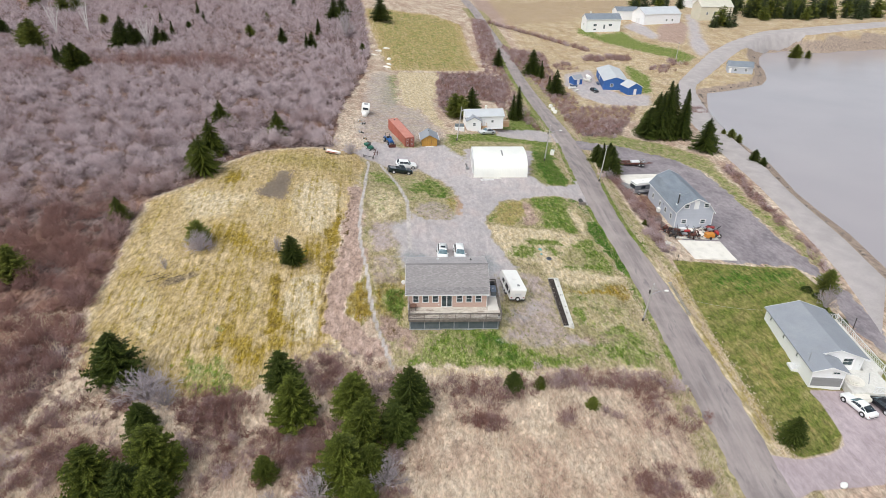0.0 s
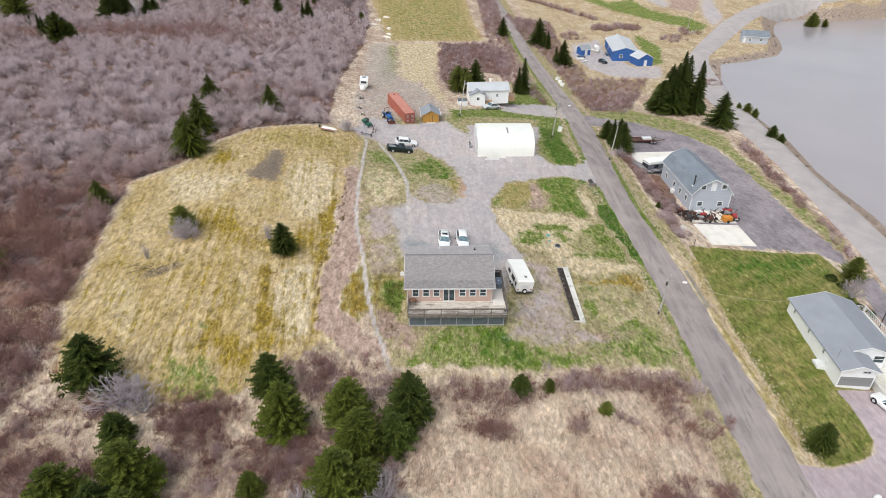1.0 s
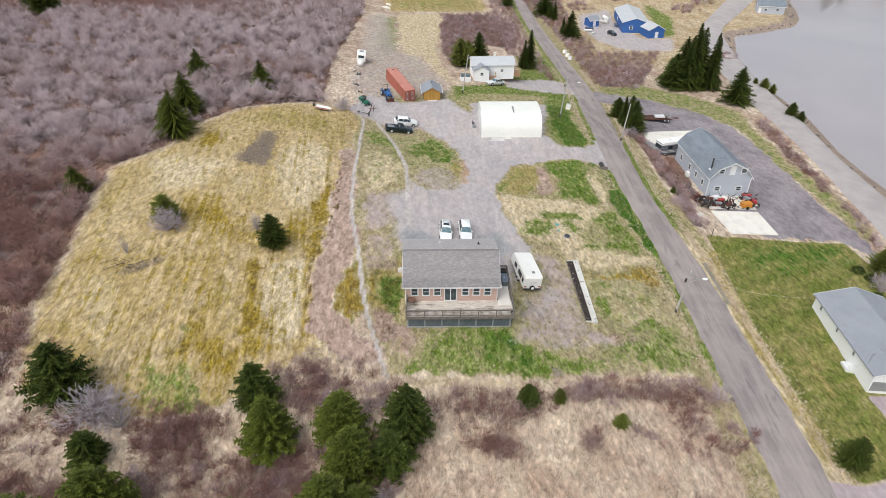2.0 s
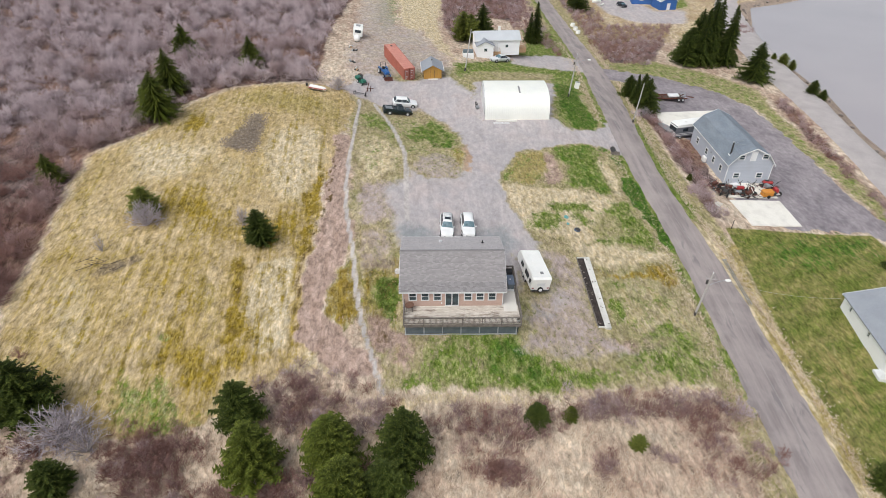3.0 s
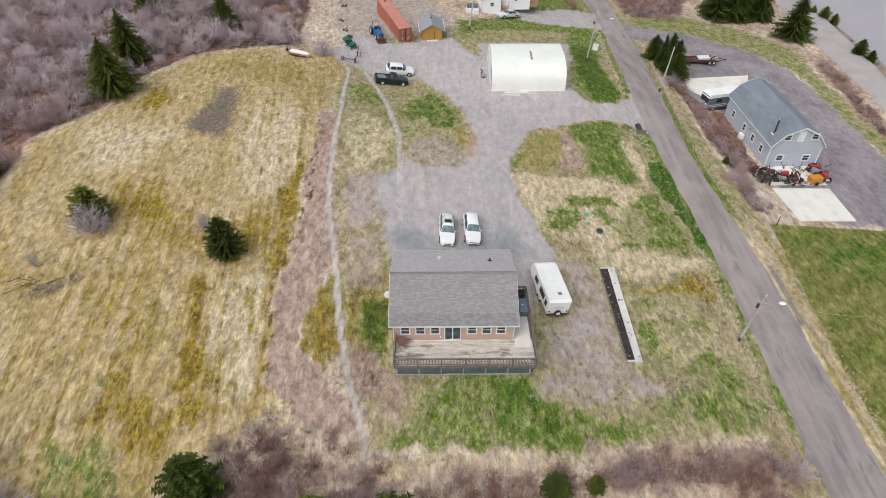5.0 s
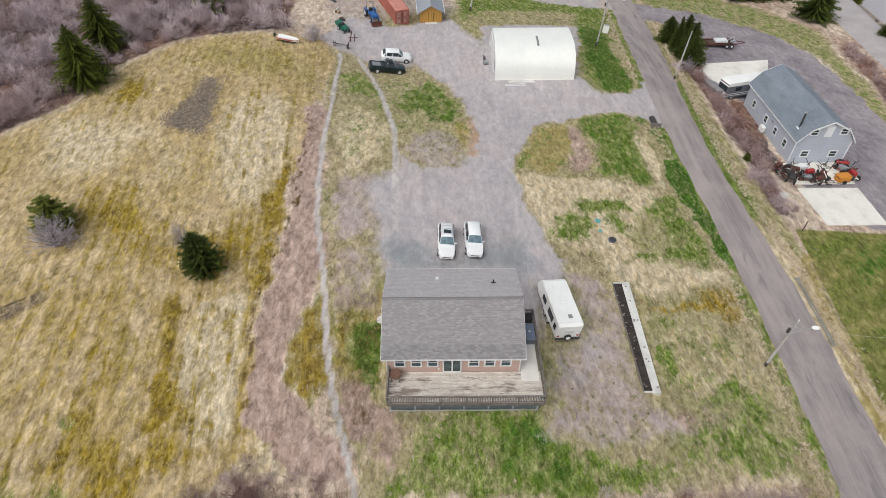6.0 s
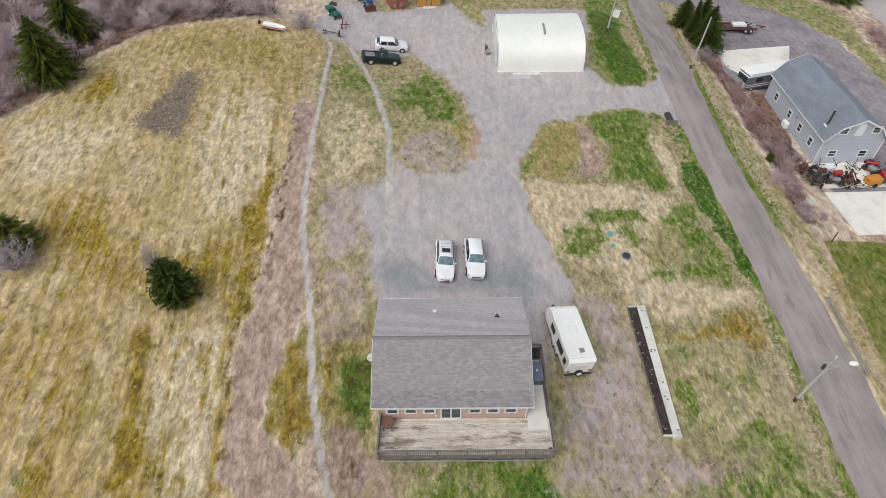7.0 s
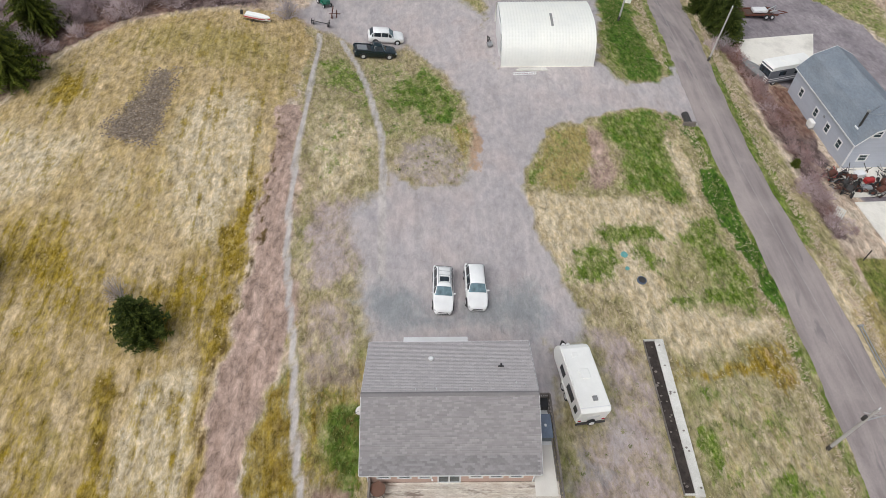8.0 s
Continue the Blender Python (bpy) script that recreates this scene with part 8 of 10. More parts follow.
def yard_lids():
    w = thing("well_cover", "blue-rimmed round well cover set in the grass", "well", on(18.1, 20.2, 0))
    part("rim", rods(((0, 0, -0.2), (0, 0, 0.16), 0.46, 0.44, 20)), SLATE_BLUE, w, "slate-blue ring")
    part("cover", rods(((0, 0, 0.16), (0, 0, 0.2), 0.36, 0.34, 20)), IRON, w)
    for x, y, s in ((17.05, 23.2, 0.36), (17.0, 21.5, 0.22)):
        t = thing("septic_lid", "faded teal round lid lying in the grass", "lid", on(x, y, 0), "teal lids")
        part("lid", rods(((0, 0, -0.1), (0, 0, 0.12), s, s * 0.9, 18)), TEAL, t)
        part("knob", rods(((0, 0, 0.12), (0, 0, 0.18), s * 0.25, s * 0.2, 10)), TEAL, t)
    p = thing("propane_tank", "white rounded gas tank beside the lane", "tank", on(45.0, -22.3, 30) @ Matrix.Diagonal((0.75, 0.75, 0.75, 1)))
    bm = bmesh.new()
    bmesh.ops.create_uvsphere(bm, u_segments=16, v_segments=10, radius=0.5, matrix=pose(0, 0, 0.55) @ Matrix.Diagonal((1.4, 1, 0.9, 1)))
    part("shell", bm, FIBREGLASS, p)
    part("foot", solid(-0.4, 0.4, -0.2, 0.2, -0.1, 0.2), STEEL_GREY, p)
    s = thing("marker_post", "thin dark post standing in the lawn", "post", pose(43.0, 25.3, at(43, 25.3)))
    part("post", rods(((0, 0, -0.3), (0.05, 0, 1.6), 0.06)), POLE_DARK, s)
    s = thing("marker_post", "thin dark post beside the porch lane", "post", pose(64.6, 6.8, at(64.6, 6.8)))
    part("post", rods(((0, 0, -0.3), (0.1, 0.2, 3.2), 0.07)), POLE_DARK, s)
    g = thing("fallen_pipe", "long pale metal pipe lying on the road verge", "pipe")
    bm = bmesh.new()
    for dx in (0.0, 0.28):
        pts = [(38.4 + dx + 0.01 * k, y, at(38.5, y) + 0.14) for k, y in enumerate(np.linspace(17.0, 8.2, 9))]
        for a, b in zip(pts, pts[1:]):
            rod(bm, a, b, 0.06)
    part("pipe", bm, STEEL_GREY, g)
    part("end_flange", rods(((38.3, 17.0, at(38.4, 17) + 0.14), (38.85, 17.05, at(38.4, 17) + 0.14), 0.1)), STEEL_GREY, g)
    c = thing("culvert", "dark culvert mouth in the roadside ditch", "culvert", pose(29.6, 45.6, at(29.6, 45.6)))
    bm = bmesh.new()
    bmesh.ops.create_cone(bm, cap_ends=False, segments=16, radius1=0.45, radius2=0.45, depth=2.0, matrix=pose(0, 0, 0.1, 90))
    part("pipe", bm, IRON, c)
    part("headstone", solid(-0.8, 0.8, -1.15, -0.95, -0.4, 0.5, bevel=0.04), STONE, c)


yard_lids()


def junk():
    """The heap of old farm machines in front of the garage."""
    rng = random.Random(21)
    spots = [(45.4, 38.3), (46.6, 37.0), (47.8, 38.2), (48.6, 36.3), (49.7, 37.6), (50.6, 36.2), (46.2, 35.7), (51.4, 37.3), (55.0, 39.0), (55.9, 37.8)]
    for k, (x, y) in enumerate(spots):
        z = at(x, y) + 0.08
        t = thing("old_machine", "rusty broken farm machine in the garage junk heap", "machine", pose(x, y, z, 0, 0, rng.uniform(0, 180)), "junk by the garage")
        main = rng.choice((RUST, RUST, IRON, RED_PAINT, STEEL_WHITE))
        part("hood", solid(-0.6, 0.5, -0.3, 0.35, 0.45, rng.uniform(0.8, 1.15), bevel=0.08), (RUST, IRON, RUST, STEEL_GREY, RED_PAINT)[k % 5], t)
        part("frame", rods(((-1.0, -0.4, 0.35), (1.0, -0.4, 0.35), 0.06), ((-1.0, 0.4, 0.35), (1.0, 0.4, 0.35), 0.06), ((-0.8, -0.5, 0.35), (-0.8, 0.5, 0.35), 0.06), ((0.7, -0.6, 0.3), (0.9, 0.6, rng.uniform(0.6, 1.3)), 0.05)), main, t)
        for dx, dy in ((-0.7, -0.55), (-0.7, 0.55), (0.75, -0.5), (0.75, 0.5)):
            r = rng.uniform(0.25, 0.45)
            w = part("wheel", rods(((dx, dy - 0.08, r), (dx, dy + 0.08, r), r, r, 14)), RUBBER, t)
            part("rim", rods(((dx, dy - 0.1, r), (dx, dy + 0.1, r), r * 0.5, r * 0.5, 10)), RUST, w)
        for j in range(3):
            part("bar", rods(((rng.uniform(-1, 1), rng.uniform(-0.6, 0.6), 0.2), (rng.uniform(-1, 1), rng.uniform(-0.6, 0.6), rng.uniform(0.5, 1.4)), 0.035)), rng.choice((RUST, IRON, STEEL_GREY)), t)
    for k, (x, y) in enumerate(((44.6, 37.4), (45.8, 39.6), (46.9, 39.2), (48.2, 39.9), (49.3, 35.6), (50.4, 38.6), (51.6, 35.9), (52.4, 38.9), (47.3, 36.2), (45.0, 36.0), (53.2, 39.6), (56.6, 39.4))):
        f = thing("scrap_metal", "tangled rusty bars and dark iron frames in the garage junk heap", "scrap", pose(x, y, at(x, y) + 0.1, 0, 0, rng.uniform(0, 180)), "scrap by the garage")
        for j in range(9):
            a = Vector((rng.uniform(-1, 1), rng.uniform(-0.7, 0.7), rng.uniform(0.05, 0.7)))
            part("bar", rods((a, a + Vector((rng.uniform(-1.1, 1.1), rng.uniform(-0.9, 0.9), rng.uniform(-0.1, 0.7))), 0.045)), rng.choice((RUST, IRON, IRON, STEEL_GREY)), f)
        part("plate", solid(-0.5, 0.3, -0.3, 0.35, 0.3, 0.36), (IRON, RUST, WHITE_BOARD, IRON)[k % 4], f).rotation_euler = (0.5, 0.3, 0)
    o = thing("orange_machine", "orange machine body standing on the garage apron", "machine", pose(54.0, 36.8, at(54, 36.8) + 0.08, 0, 0, 8))
    part("body", solid(-0.9, 0.9, -0.6, 0.6, 0.2, 1.15, bevel=0.1), ORANGE_PAINT, o)
    part("engine", solid(0.9, 1.5, -0.4, 0.4, 0.2, 0.8, bevel=0.05), IRON, o)
    part("handle", rods(((-0.9, -0.4, 0.9), (-1.5, -0.4, 1.3), 0.04), ((-0.9, 0.4, 0.9), (-1.5, 0.4, 1.3), 0.04)), IRON, o)
    for s in (-1, 1):
        part("wheel", rods(((0, s * 0.6, 0.25), (0, s * 0.75, 0.25), 0.28, 0.28, 14)), RUBBER, o)
    f = thing("white_freezer", "old white chest freezer among the junk", "freezer", pose(49.2, 38.9, at(49, 38.9) + 0.08, 0, 0, 14))
    part("chest", solid(-0.6, 0.6, -0.4, 0.4, 0, 0.85, bevel=0.05), TRIM_WHITE, f)
    part("lid", solid(-0.63, 0.63, -0.43, 0.43, 0.85, 0.93, bevel=0.02), TRIM_WHITE, f)
    a = thing("atv", "red and white quad bike at the garage corner", "quad bike", pose(55.6, 40.2, at(55.6, 40.2) + 0.05, 0, 0, 70))
    part("fairing", solid(-0.35, 0.35, -0.8, 0.7, 0.5, 0.85, bevel=0.1), RED_PAINT, a)
    part("seat", solid(-0.2, 0.2, -0.1, 0.6, 0.85, 1.0, bevel=0.05), PLASTIC_BLACK, a)
    for sx in (-1, 1):
        for y in (-0.6, 0.55):
            part("wheel", rods(((sx * 0.35, y, 0.28), (sx * 0.6, y, 0.28), 0.28, 0.28, 14)), RUBBER, a)
    part("handlebar", rods(((-0.4, -0.4, 1.1), (0.4, -0.4, 1.1), 0.03)), IRON, a)
    p = thing("pallet", "pale wooden pallet lying on the bank", "pallet", on(43.4, 31.9, 48))
    for k in range(5):
        part("slat", solid(-1.2, 1.2, -0.5 + 0.22 * k, -0.36 + 0.22 * k, 0.1, 0.14), WHITE_BOARD, p)
    for x in (-1.1, 0, 1.0):
        part("bearer", solid(x, x + 0.1, -0.5, 0.5, 0, 0.1), WHITE_BOARD, p)
    # Loose things round the blue house.
    for k, (x, y, s) in enumerate(((67.8, 196.0, 2.0), (66.0, 190.0, 1.6), (58.0, 180.0, 1.2), (56.5, 176.0, 1.3), (57.5, 172.0, 1.0), (69.5, 185.0, 1.4))):
        t = thing("boat", "small covered boat stored in the far yard", "boat", on(x, y, 35 * k), "boats by the blue house")
        bm = bmesh.new()
        loft(bm, [[(cx * q * s * 0.5, cy * s, cz * s * 0.6) for cx, cz in ((-1, 0.9), (-0.8, 0.3), (0, 0.0), (0.8, 0.3), (1, 0.9), (0, 1.15))] for cy, q in ((-1.2, 0.9), (0, 1), (0.8, 0.75), (1.4, 0.08))])
        part("hull", bm, (FIBREGLASS, WHITE_BOARD, SLATE_BLUE)[k % 3], t)


junk()


# ---- poles and wires ----
def utility_pole(x, y, lean, tall, label, arm=None, transformer=False):
    z = at(x, y)
    p = thing("utility_pole", label, "pole", pose(x, y, z), "poles along the lane")
    top = Vector((lean[0], lean[1], tall))
    part("pole", rods(((0, 0, -0.5), tuple(top), 0.15, 0.1, 10)), POLE_WOOD, p)
    part("foot", rods(((0, 0, -0.4), tuple(top * 0.08), 0.165, 0.16, 10)), POLE_DARK, p, "dark creosoted foot")
    part("insulator", rods((tuple(top), tuple(top + Vector((0, 0, 0.25))), 0.06, 0.04, 8)), TRIM_WHITE, p)
    if arm:
        h, d = arm
        a = top * h
        pts = [a + Vector((d[0] * u, d[1] * u, 0.55 * math.sin(u * 1.9))) for u in np.linspace(0, 1, 7)]
        bm = bmesh.new()
        for q, r in zip(pts, pts[1:]):
            rod(bm, q, r, 0.04)
        ar = part("lamp_arm", bm, STEEL_GREY, p, "curved grey lamp arm")
        e = pts[-1]
        w = Vector((d[0], d[1], 0)).normalized() * 0.35
        bm = bmesh.new()
        bmesh.ops.create_uvsphere(bm, u_segments=14, v_segments=8, radius=0.24, matrix=Matrix.Translation(e + w * 0.6) @ Matrix.Diagonal((1.6, 1, 0.5, 1)))
        hd = part("lamp_head", bm, FIBREGLASS, ar, "pale street lamp head")
    if transformer:
        part("crossbar", rods((tuple(top * 0.88 + Vector((-0.5, 0.2, 0))), tuple(top * 0.88 + Vector((0.5, -0.2, 0))), 0.05)), POLE_WOOD, p)
        part("bracket", rods((tuple(top * 0.8 + Vector((-0.28, 0, -0.2))), tuple(top * 0.8 + Vector((-0.28, 0, 0.3))), 0.13, 0.13, 10)), IRON, p)
    return Vector((x, y, z)) + top


LANE_TOPS = [utility_pole(29.85, 5.0, (0.75, 0.25), 6.3, "grey wooden utility pole with a street lamp beside the lane", arm=(0.72, (2.2, 0.3)), transformer=True),
             utility_pole(25.4, 67.6, (0.9, 0.6), 8.4, "grey wooden utility pole with a street lamp at the junction", arm=(0.8, (2.6, 0.6)), transformer=True)]
utility_pole(37.6, 61.5, (0.9, 0.5), 7.6, "pale stub pole leaning beside the spruces")
utility_pole(4.6, 79.9, (1.4, 4.0), 7.6, "grey service pole leaning beside the cottage")
utility_pole(117.5, 225.5, (0.4, 0.3), 9.0, "distant utility pole beside the pond road")
LANE_TOPS += [Vector((31.0, -62.0, -4.0))]
utility_pole(31.0, -62.0, (0.2, 0.0), 7.5, "grey wooden utility pole further down the lane")


def wire(a, b, sag, r=0.014):
    bm = bmesh.new()
    pts = [a.lerp(b, u) - Vector((0, 0, sag * 4 * u * (1 - u))) for u in np.linspace(0, 1, 15)]
    for p, q in zip(pts, pts[1:]):
        rod(bm, p, q, r, sides=4)
    w = thing("overhead_wire", "thin pale overhead cable strung between poles", "cable", group="cables along the lane")
    part("cable", bm, POLE_WOOD, w)


wire(LANE_TOPS[1], LANE_TOPS[0], 1.0)
wire(LANE_TOPS[0], Vector((31.2, -62.0, at(31, -62) + 7.4)), 1.0)
wire(LANE_TOPS[1], Vector((32.5, 150.0, 4.5)), 1.0)
wire(LANE_TOPS[0] - Vector((0, 0, 0.6)), Vector((50.6, 9.0, -4.4)), 0.8, 0.015)
for k, y in enumerate((132.0, 136.0, 140.5)):
    b = thing("road_barrel", "white barrels and scrap stacked on the lane verge", "barrel", on(40.8, y, 20 * k), "barrels on the verge")
    part("drum", rods(((0, 0, 0), (0, 0, 0.95), 0.7, 0.65, 12)), FIBREGLASS, b)
    part("cap", rods(((0, 0, 0.95), (0, 0, 1.0), 0.6, 0.5, 12)), TRIM_WHITE, b)
s = thing("meter_cabinet", "pale grey cabinet beside the lane pole", "cabinet", on(29.0, 76.5, 0))
part("cabinet", solid(-0.45, 0.45, -0.4, 0.4, -0.1, 1.3, bevel=0.05), FIBREGLASS, s)
part("lid", solid(-0.48, 0.48, -0.43, 0.43, 1.3, 1.38), STEEL_GREY, s)


# ---- plants ----
def tri_soup(pieces):
    """Join lists of triangles (n, 3, 3) into verts and faces."""
    v = np.concatenate(pieces).reshape(-1, 3)
    return v, np.arange(len(v)).reshape(-1, 3)


def spruce_crown(seed, whorls=24, wide=0.27, full=0.8, droop=0.1, boughs=9, sprays=5):
    """Triangles and tints of a spruce crown one metre tall: drooping boughs, each a feather of sprays."""
    rng = np.random.default_rng(seed)
    tris, tint = [], []
    for i in range(whorls):
        u = i / (whorls - 1)
        h = 0.05 + 0.93 * u
        r = wide * ((1 - u) ** full) * rng.uniform(0.85, 1.1) + 0.012
        n = max(4, int(round(boughs * (1 - 0.45 * u))))
        a0 = rng.uniform(0, 6.28)
        for k in range(n):
            a = a0 + 6.283 * k / n + rng.normal(0, 0.15)
            rr = r * rng.uniform(0.55, 1.3)
            out, side = np.array([np.cos(a), np.sin(a), 0]), np.array([-np.sin(a), np.cos(a), 0])
            base = np.array([0, 0, h + 0.02])
            lift = rng.normal(0, 0.015)
            for s in range(sprays):
                f = (s + 0.6) / sprays
                p = base + out * rr * f + np.array([0, 0, -droop * rr * 3.2 * f * f + lift * f])
                size = 0.94 * rr * (0.42 - 0.2 * f) * (5 / sprays) ** 0.6 * (9 / boughs) ** 0.5 * rng.uniform(0.75, 1.25) + 0.012
                for sg in (-1, 1):
                    tip = p + side * sg * size + out * size * 0.75 + np.array([0, 0, rng.normal(0.05, 0.35) * size])
                    q = p + out * size * 0.55 + np.array([0, 0, 0.18 * size])
                    tris.append((p - out * size * 0.2, tip, q) if sg > 0 else (p - out * size * 0.2, q, tip))
                    tint += [0, 0.6 * (rng.random() < 0.55) * f, 0.1 * f]
                # Upward sprays get the strongest pale tint: light on the boughs, painted in.
                up = p + np.array([0, 0, size * 0.7]) + out * size * 0.3
                tris.append((p - side * size * 0.3, p + side * size * 0.3 + out * size * 0.4, up))
                tint += [0, 0, 0.9 * (rng.random() < 0.6) * f]
    for k in range(6):
        a = k * 1.05
        d = np.array([np.cos(a), np.sin(a), 0]) * 0.02
        tris.append((np.array([0, 0, 0.93]) - d, np.array([0, 0, 0.93]) + d, np.array([0, 0, 1.02])))
        tint += [0, 0, 0.3]
    return np.array(tris, np.float32), np.array(tint, np.float32)


def spruce_kind(seed, material, label, **kw):
    t, tint = spruce_crown(seed, **kw)
    tree = thing("spruce_tree", label, "tree", group="spruces")
    v, f = tri_soup([t])
    raw("crown", v, f, material, tree, tint=tint)
    part("trunk", rods(((0, 0, -0.05), (0, 0, 0.9), 0.022, 0.004, 8)), BARK, tree)
    return tree


SPRUCES = [spruce_kind(1, SPRUCE_GREEN, "dark green spruce tree with layered boughs", wide=0.36, full=0.7, droop=0.02, boughs=17, sprays=10),
           spruce_kind(2, SPRUCE_GREEN, "tall dark green spruce tree with drooping boughs", wide=0.2, full=0.8, whorls=28, boughs=14, sprays=8),
           spruce_kind(3, SPRUCE_YELLOW, "broad yellow-green spruce tree", wide=0.42, full=0.5, whorls=22, droop=-0.06, boughs=17, sprays=10),
           spruce_kind(4, SPRUCE_GREEN, "dense rounded dark young spruce", wide=0.38, full=0.5, whorls=26, droop=-0.04, boughs=18, sprays=10),
           spruce_kind(5, SPRUCE_OLIVE, "yellow-green spruce with lighter shoot tips", wide=0.37, full=0.5, whorls=26, droop=-0.05, boughs=18, sprays=10),
           spruce_kind(6, SPRUCE_FAR, "distant dark spruce on the skyline", wide=0.27, full=0.8, whorls=11),
           spruce_kind(7, SPRUCE_YELLOW, "distant yellow-green spruce on the heath", wide=0.45, full=0.45, whorls=11, droop=-0.02),
           spruce_kind(8, SPRUCE_OLIVE, "open-grown mid-green spruce with layered boughs", wide=0.44, full=0.78, whorls=20, droop=0.05, boughs=17, sprays=10)]
# x, y, height, kind
FRONT_TREES = [(-39.5, -12.9, 6.8, 3), (-33.8, -20, 4.0, 3), (-30.4, -25.4, 6.8, 4), (-35, -28, 6.8, 4), (-31.8, -28.9, 5.6, 3), (-29.4, -28.8, 5, 4), (-20.1, -13, 5.6, 3), (-17.9, -17.9, 6.6, 4), (-19.5, -25.2, 3.4, 4),
               (-11.2, -16.2, 5.7, 4), (-9.9, -20.4, 6.3, 4), (-11.4, -25.4, 6.7, 4), (-4.8, -16.4, 6.8, 3), (-6.2, -19.6, 4.8, 3), (-8.8, -24.6, 4.6, 4), (-9.3, -28.5, 4.2, 4), (7.8, -12.3, 2.9, 3), (11.2, -11.8, 1.9, 4), (17.3, -14.4, 1.8, 2)]
HEATH_TREES = [(-23.6, 11.9, 4.9, 3), (-55.4, 24.3, 4.6, 7), (-38.1, 67.6, 6.2, 7), (-47.6, 43.8, 7.9, 7), (-48.7, 54, 7.8, 7), (-52.2, 72, 6.4, 7), (-50.2, 48.4, 5.4, 7), (-63.4, 7.6, 6.0, 2)]
LANE_TREES = [(42.3, -15.9, 4.2, 3), (10.6, 110, 9, 0), (25.5, 116, 10.5, 1), (23.6, 114, 8, 1), (5.6, 106, 7.4, 2), (7.6, 109, 6.4, 2), (28.6, 205, 8, 0), (43, 196, 11, 0),
              (45.8, 190, 8, 1), (47, 163, 9.5, 0), (45.6, 170, 6, 1), (41.6, 73.8, 6.6, 1), (43.2, 71.6, 6.8, 0), (44.2, 76.5, 6.2, 0), (42.8, 68.6, 5.2, 3), (41.2, 77.6, 5, 3),
              (41.5, 39.6, 1.3, 4), (12, 128, 5, 1)]
POND_TREES = [(66, 110, 9, 3), (68, 106.5, 14.5, 1), (70.4, 108, 15.5, 1), (73, 110, 16, 1), (75, 107, 14, 1), (72, 113, 16.5, 1), (69, 112, 13, 0), (76.5, 111, 14.5, 1),
              (64.6, 107, 8, 3), (77.6, 95, 9.5, 0), (87.6, 85.6, 3.6, 3), (88.6, 82.8, 2.6, 3), (91.5, 108, 3.4, 2), (92.4, 105, 3, 2), (90.6, 111.5, 2.2, 2), (68, 19.5, 4.6, 2),
              (193, 254, 7.5, 2), (199.5, 253, 4.5, 2), (195.5, 256, 6, 2)]
FAR_TREES = [(-27.4, 258, 13, 0), (-30.2, 188.6, 4.2, 4), (-152, 168.5, 11.1, 2), (-158.6, 174.7, 8.7, 2), (-115.4, 127.6, 9, 4), (-114.1, 128.5, 7.3, 3), (-118.6, 130.2, 7.7, 3), (-113.2, 130.3, 5.6, 4),
             (-128.4, 140.2, 6.4, 1), (-125.7, 137.3, 6.2, 1), (-181, 245.3, 9.5, 2), (-175.8, 248, 8.5, 2), (-202.5, 258.5, 8, 2), (-148, 215.8, 5.7, 2), (-120.8, 170.4, 9.4, 0), (-118.6, 170.5, 11.8, 0),
             (-117, 173.1, 9.1, 0), (-115, 173.1, 7.1, 3), (-108.5, 175.8, 7.9, 0), (-107.3, 178.4, 5.9, 3), (-111.7, 198.7, 6.1, 1), (-123, 216.3, 6.2, 1), (-113.1, 236.4, 7.1, 1), (-104.7, 219.3, 6.3, 1),
             (-108.3, 209.5, 4.2, 3), (-78.2, 196.4, 5.4, 2), (-62.4, 186.1, 6.8, 0), (-52, 181.6, 6.3, 1), (-50.4, 183.9, 6.6, 0), (-51.9, 211, 7.1, 1), (-79.9, 233.6, 3.6, 2), (-72.9, 264.5, 7.4, 1),
             (-49, 241.7, 10.8, 0), (-46.6, 253.6, 10.1, 0), (-143.9, 251.4, 3.2, 2), (-179.9, 195, 7.7, 3), (-140.9, 155.7, 3.9, 1)]
TREES = FRONT_TREES + HEATH_TREES + LANE_TREES + POND_TREES + FAR_TREES
# Spruce woods behind the pond road.
_rng = random.Random(12)
SHORE_GROVES = [(178, 305, 6, 6, 12, 1), (165, 300, 4, 4, 11, 3), (215, 335, 26, 16, 14, 0), (238, 345, 26, 20, 14, 1), (262, 340, 18, 16, 12, 0), (290, 350, 20, 22, 12, 1),
    (330, 345, 20, 26, 12, 0), (205, 370, 16, 22, 14, 1), (250, 395, 26, 40, 14, 0), (320, 400, 24, 40, 14, 1), (150, 385, 10, 20, 12, 0), (200, 420, 20, 40, 14, 1)]
for cx, cy, n, spread, hgt, kind in SHORE_GROVES:
    for _k in range(int(n * 0.62)):
        x, y = _rng.gauss(cx, spread * 0.55), _rng.gauss(cy, spread * 0.4)
        if float(inside(np.array([x]), np.array([y]), LAKE_RING)[0]) < -3:
            TREES.append((x, y, hgt * _rng.uniform(0.6, 1.15), 6 if kind in (2, 4) or _rng.random() < 0.3 else 5))
_used = set()
for x, y, hgt, kind in TREES:
    fat = _rng.uniform(0.92, 1.12)
    m = pose(x, y, at(x, y) - 0.1, _rng.uniform(-2, 2), _rng.uniform(-2, 2), _rng.uniform(0, 360))
    if kind not in _used:
        _used.add(kind)
        SPRUCES[kind].matrix_basis = m @ Matrix.Diagonal((hgt * fat, hgt * fat, hgt, 1))
        continue
    t = copy_thing(SPRUCES[kind], m)
    t.matrix_basis = m @ Matrix.Diagonal((hgt * fat, hgt * fat, hgt, 1))


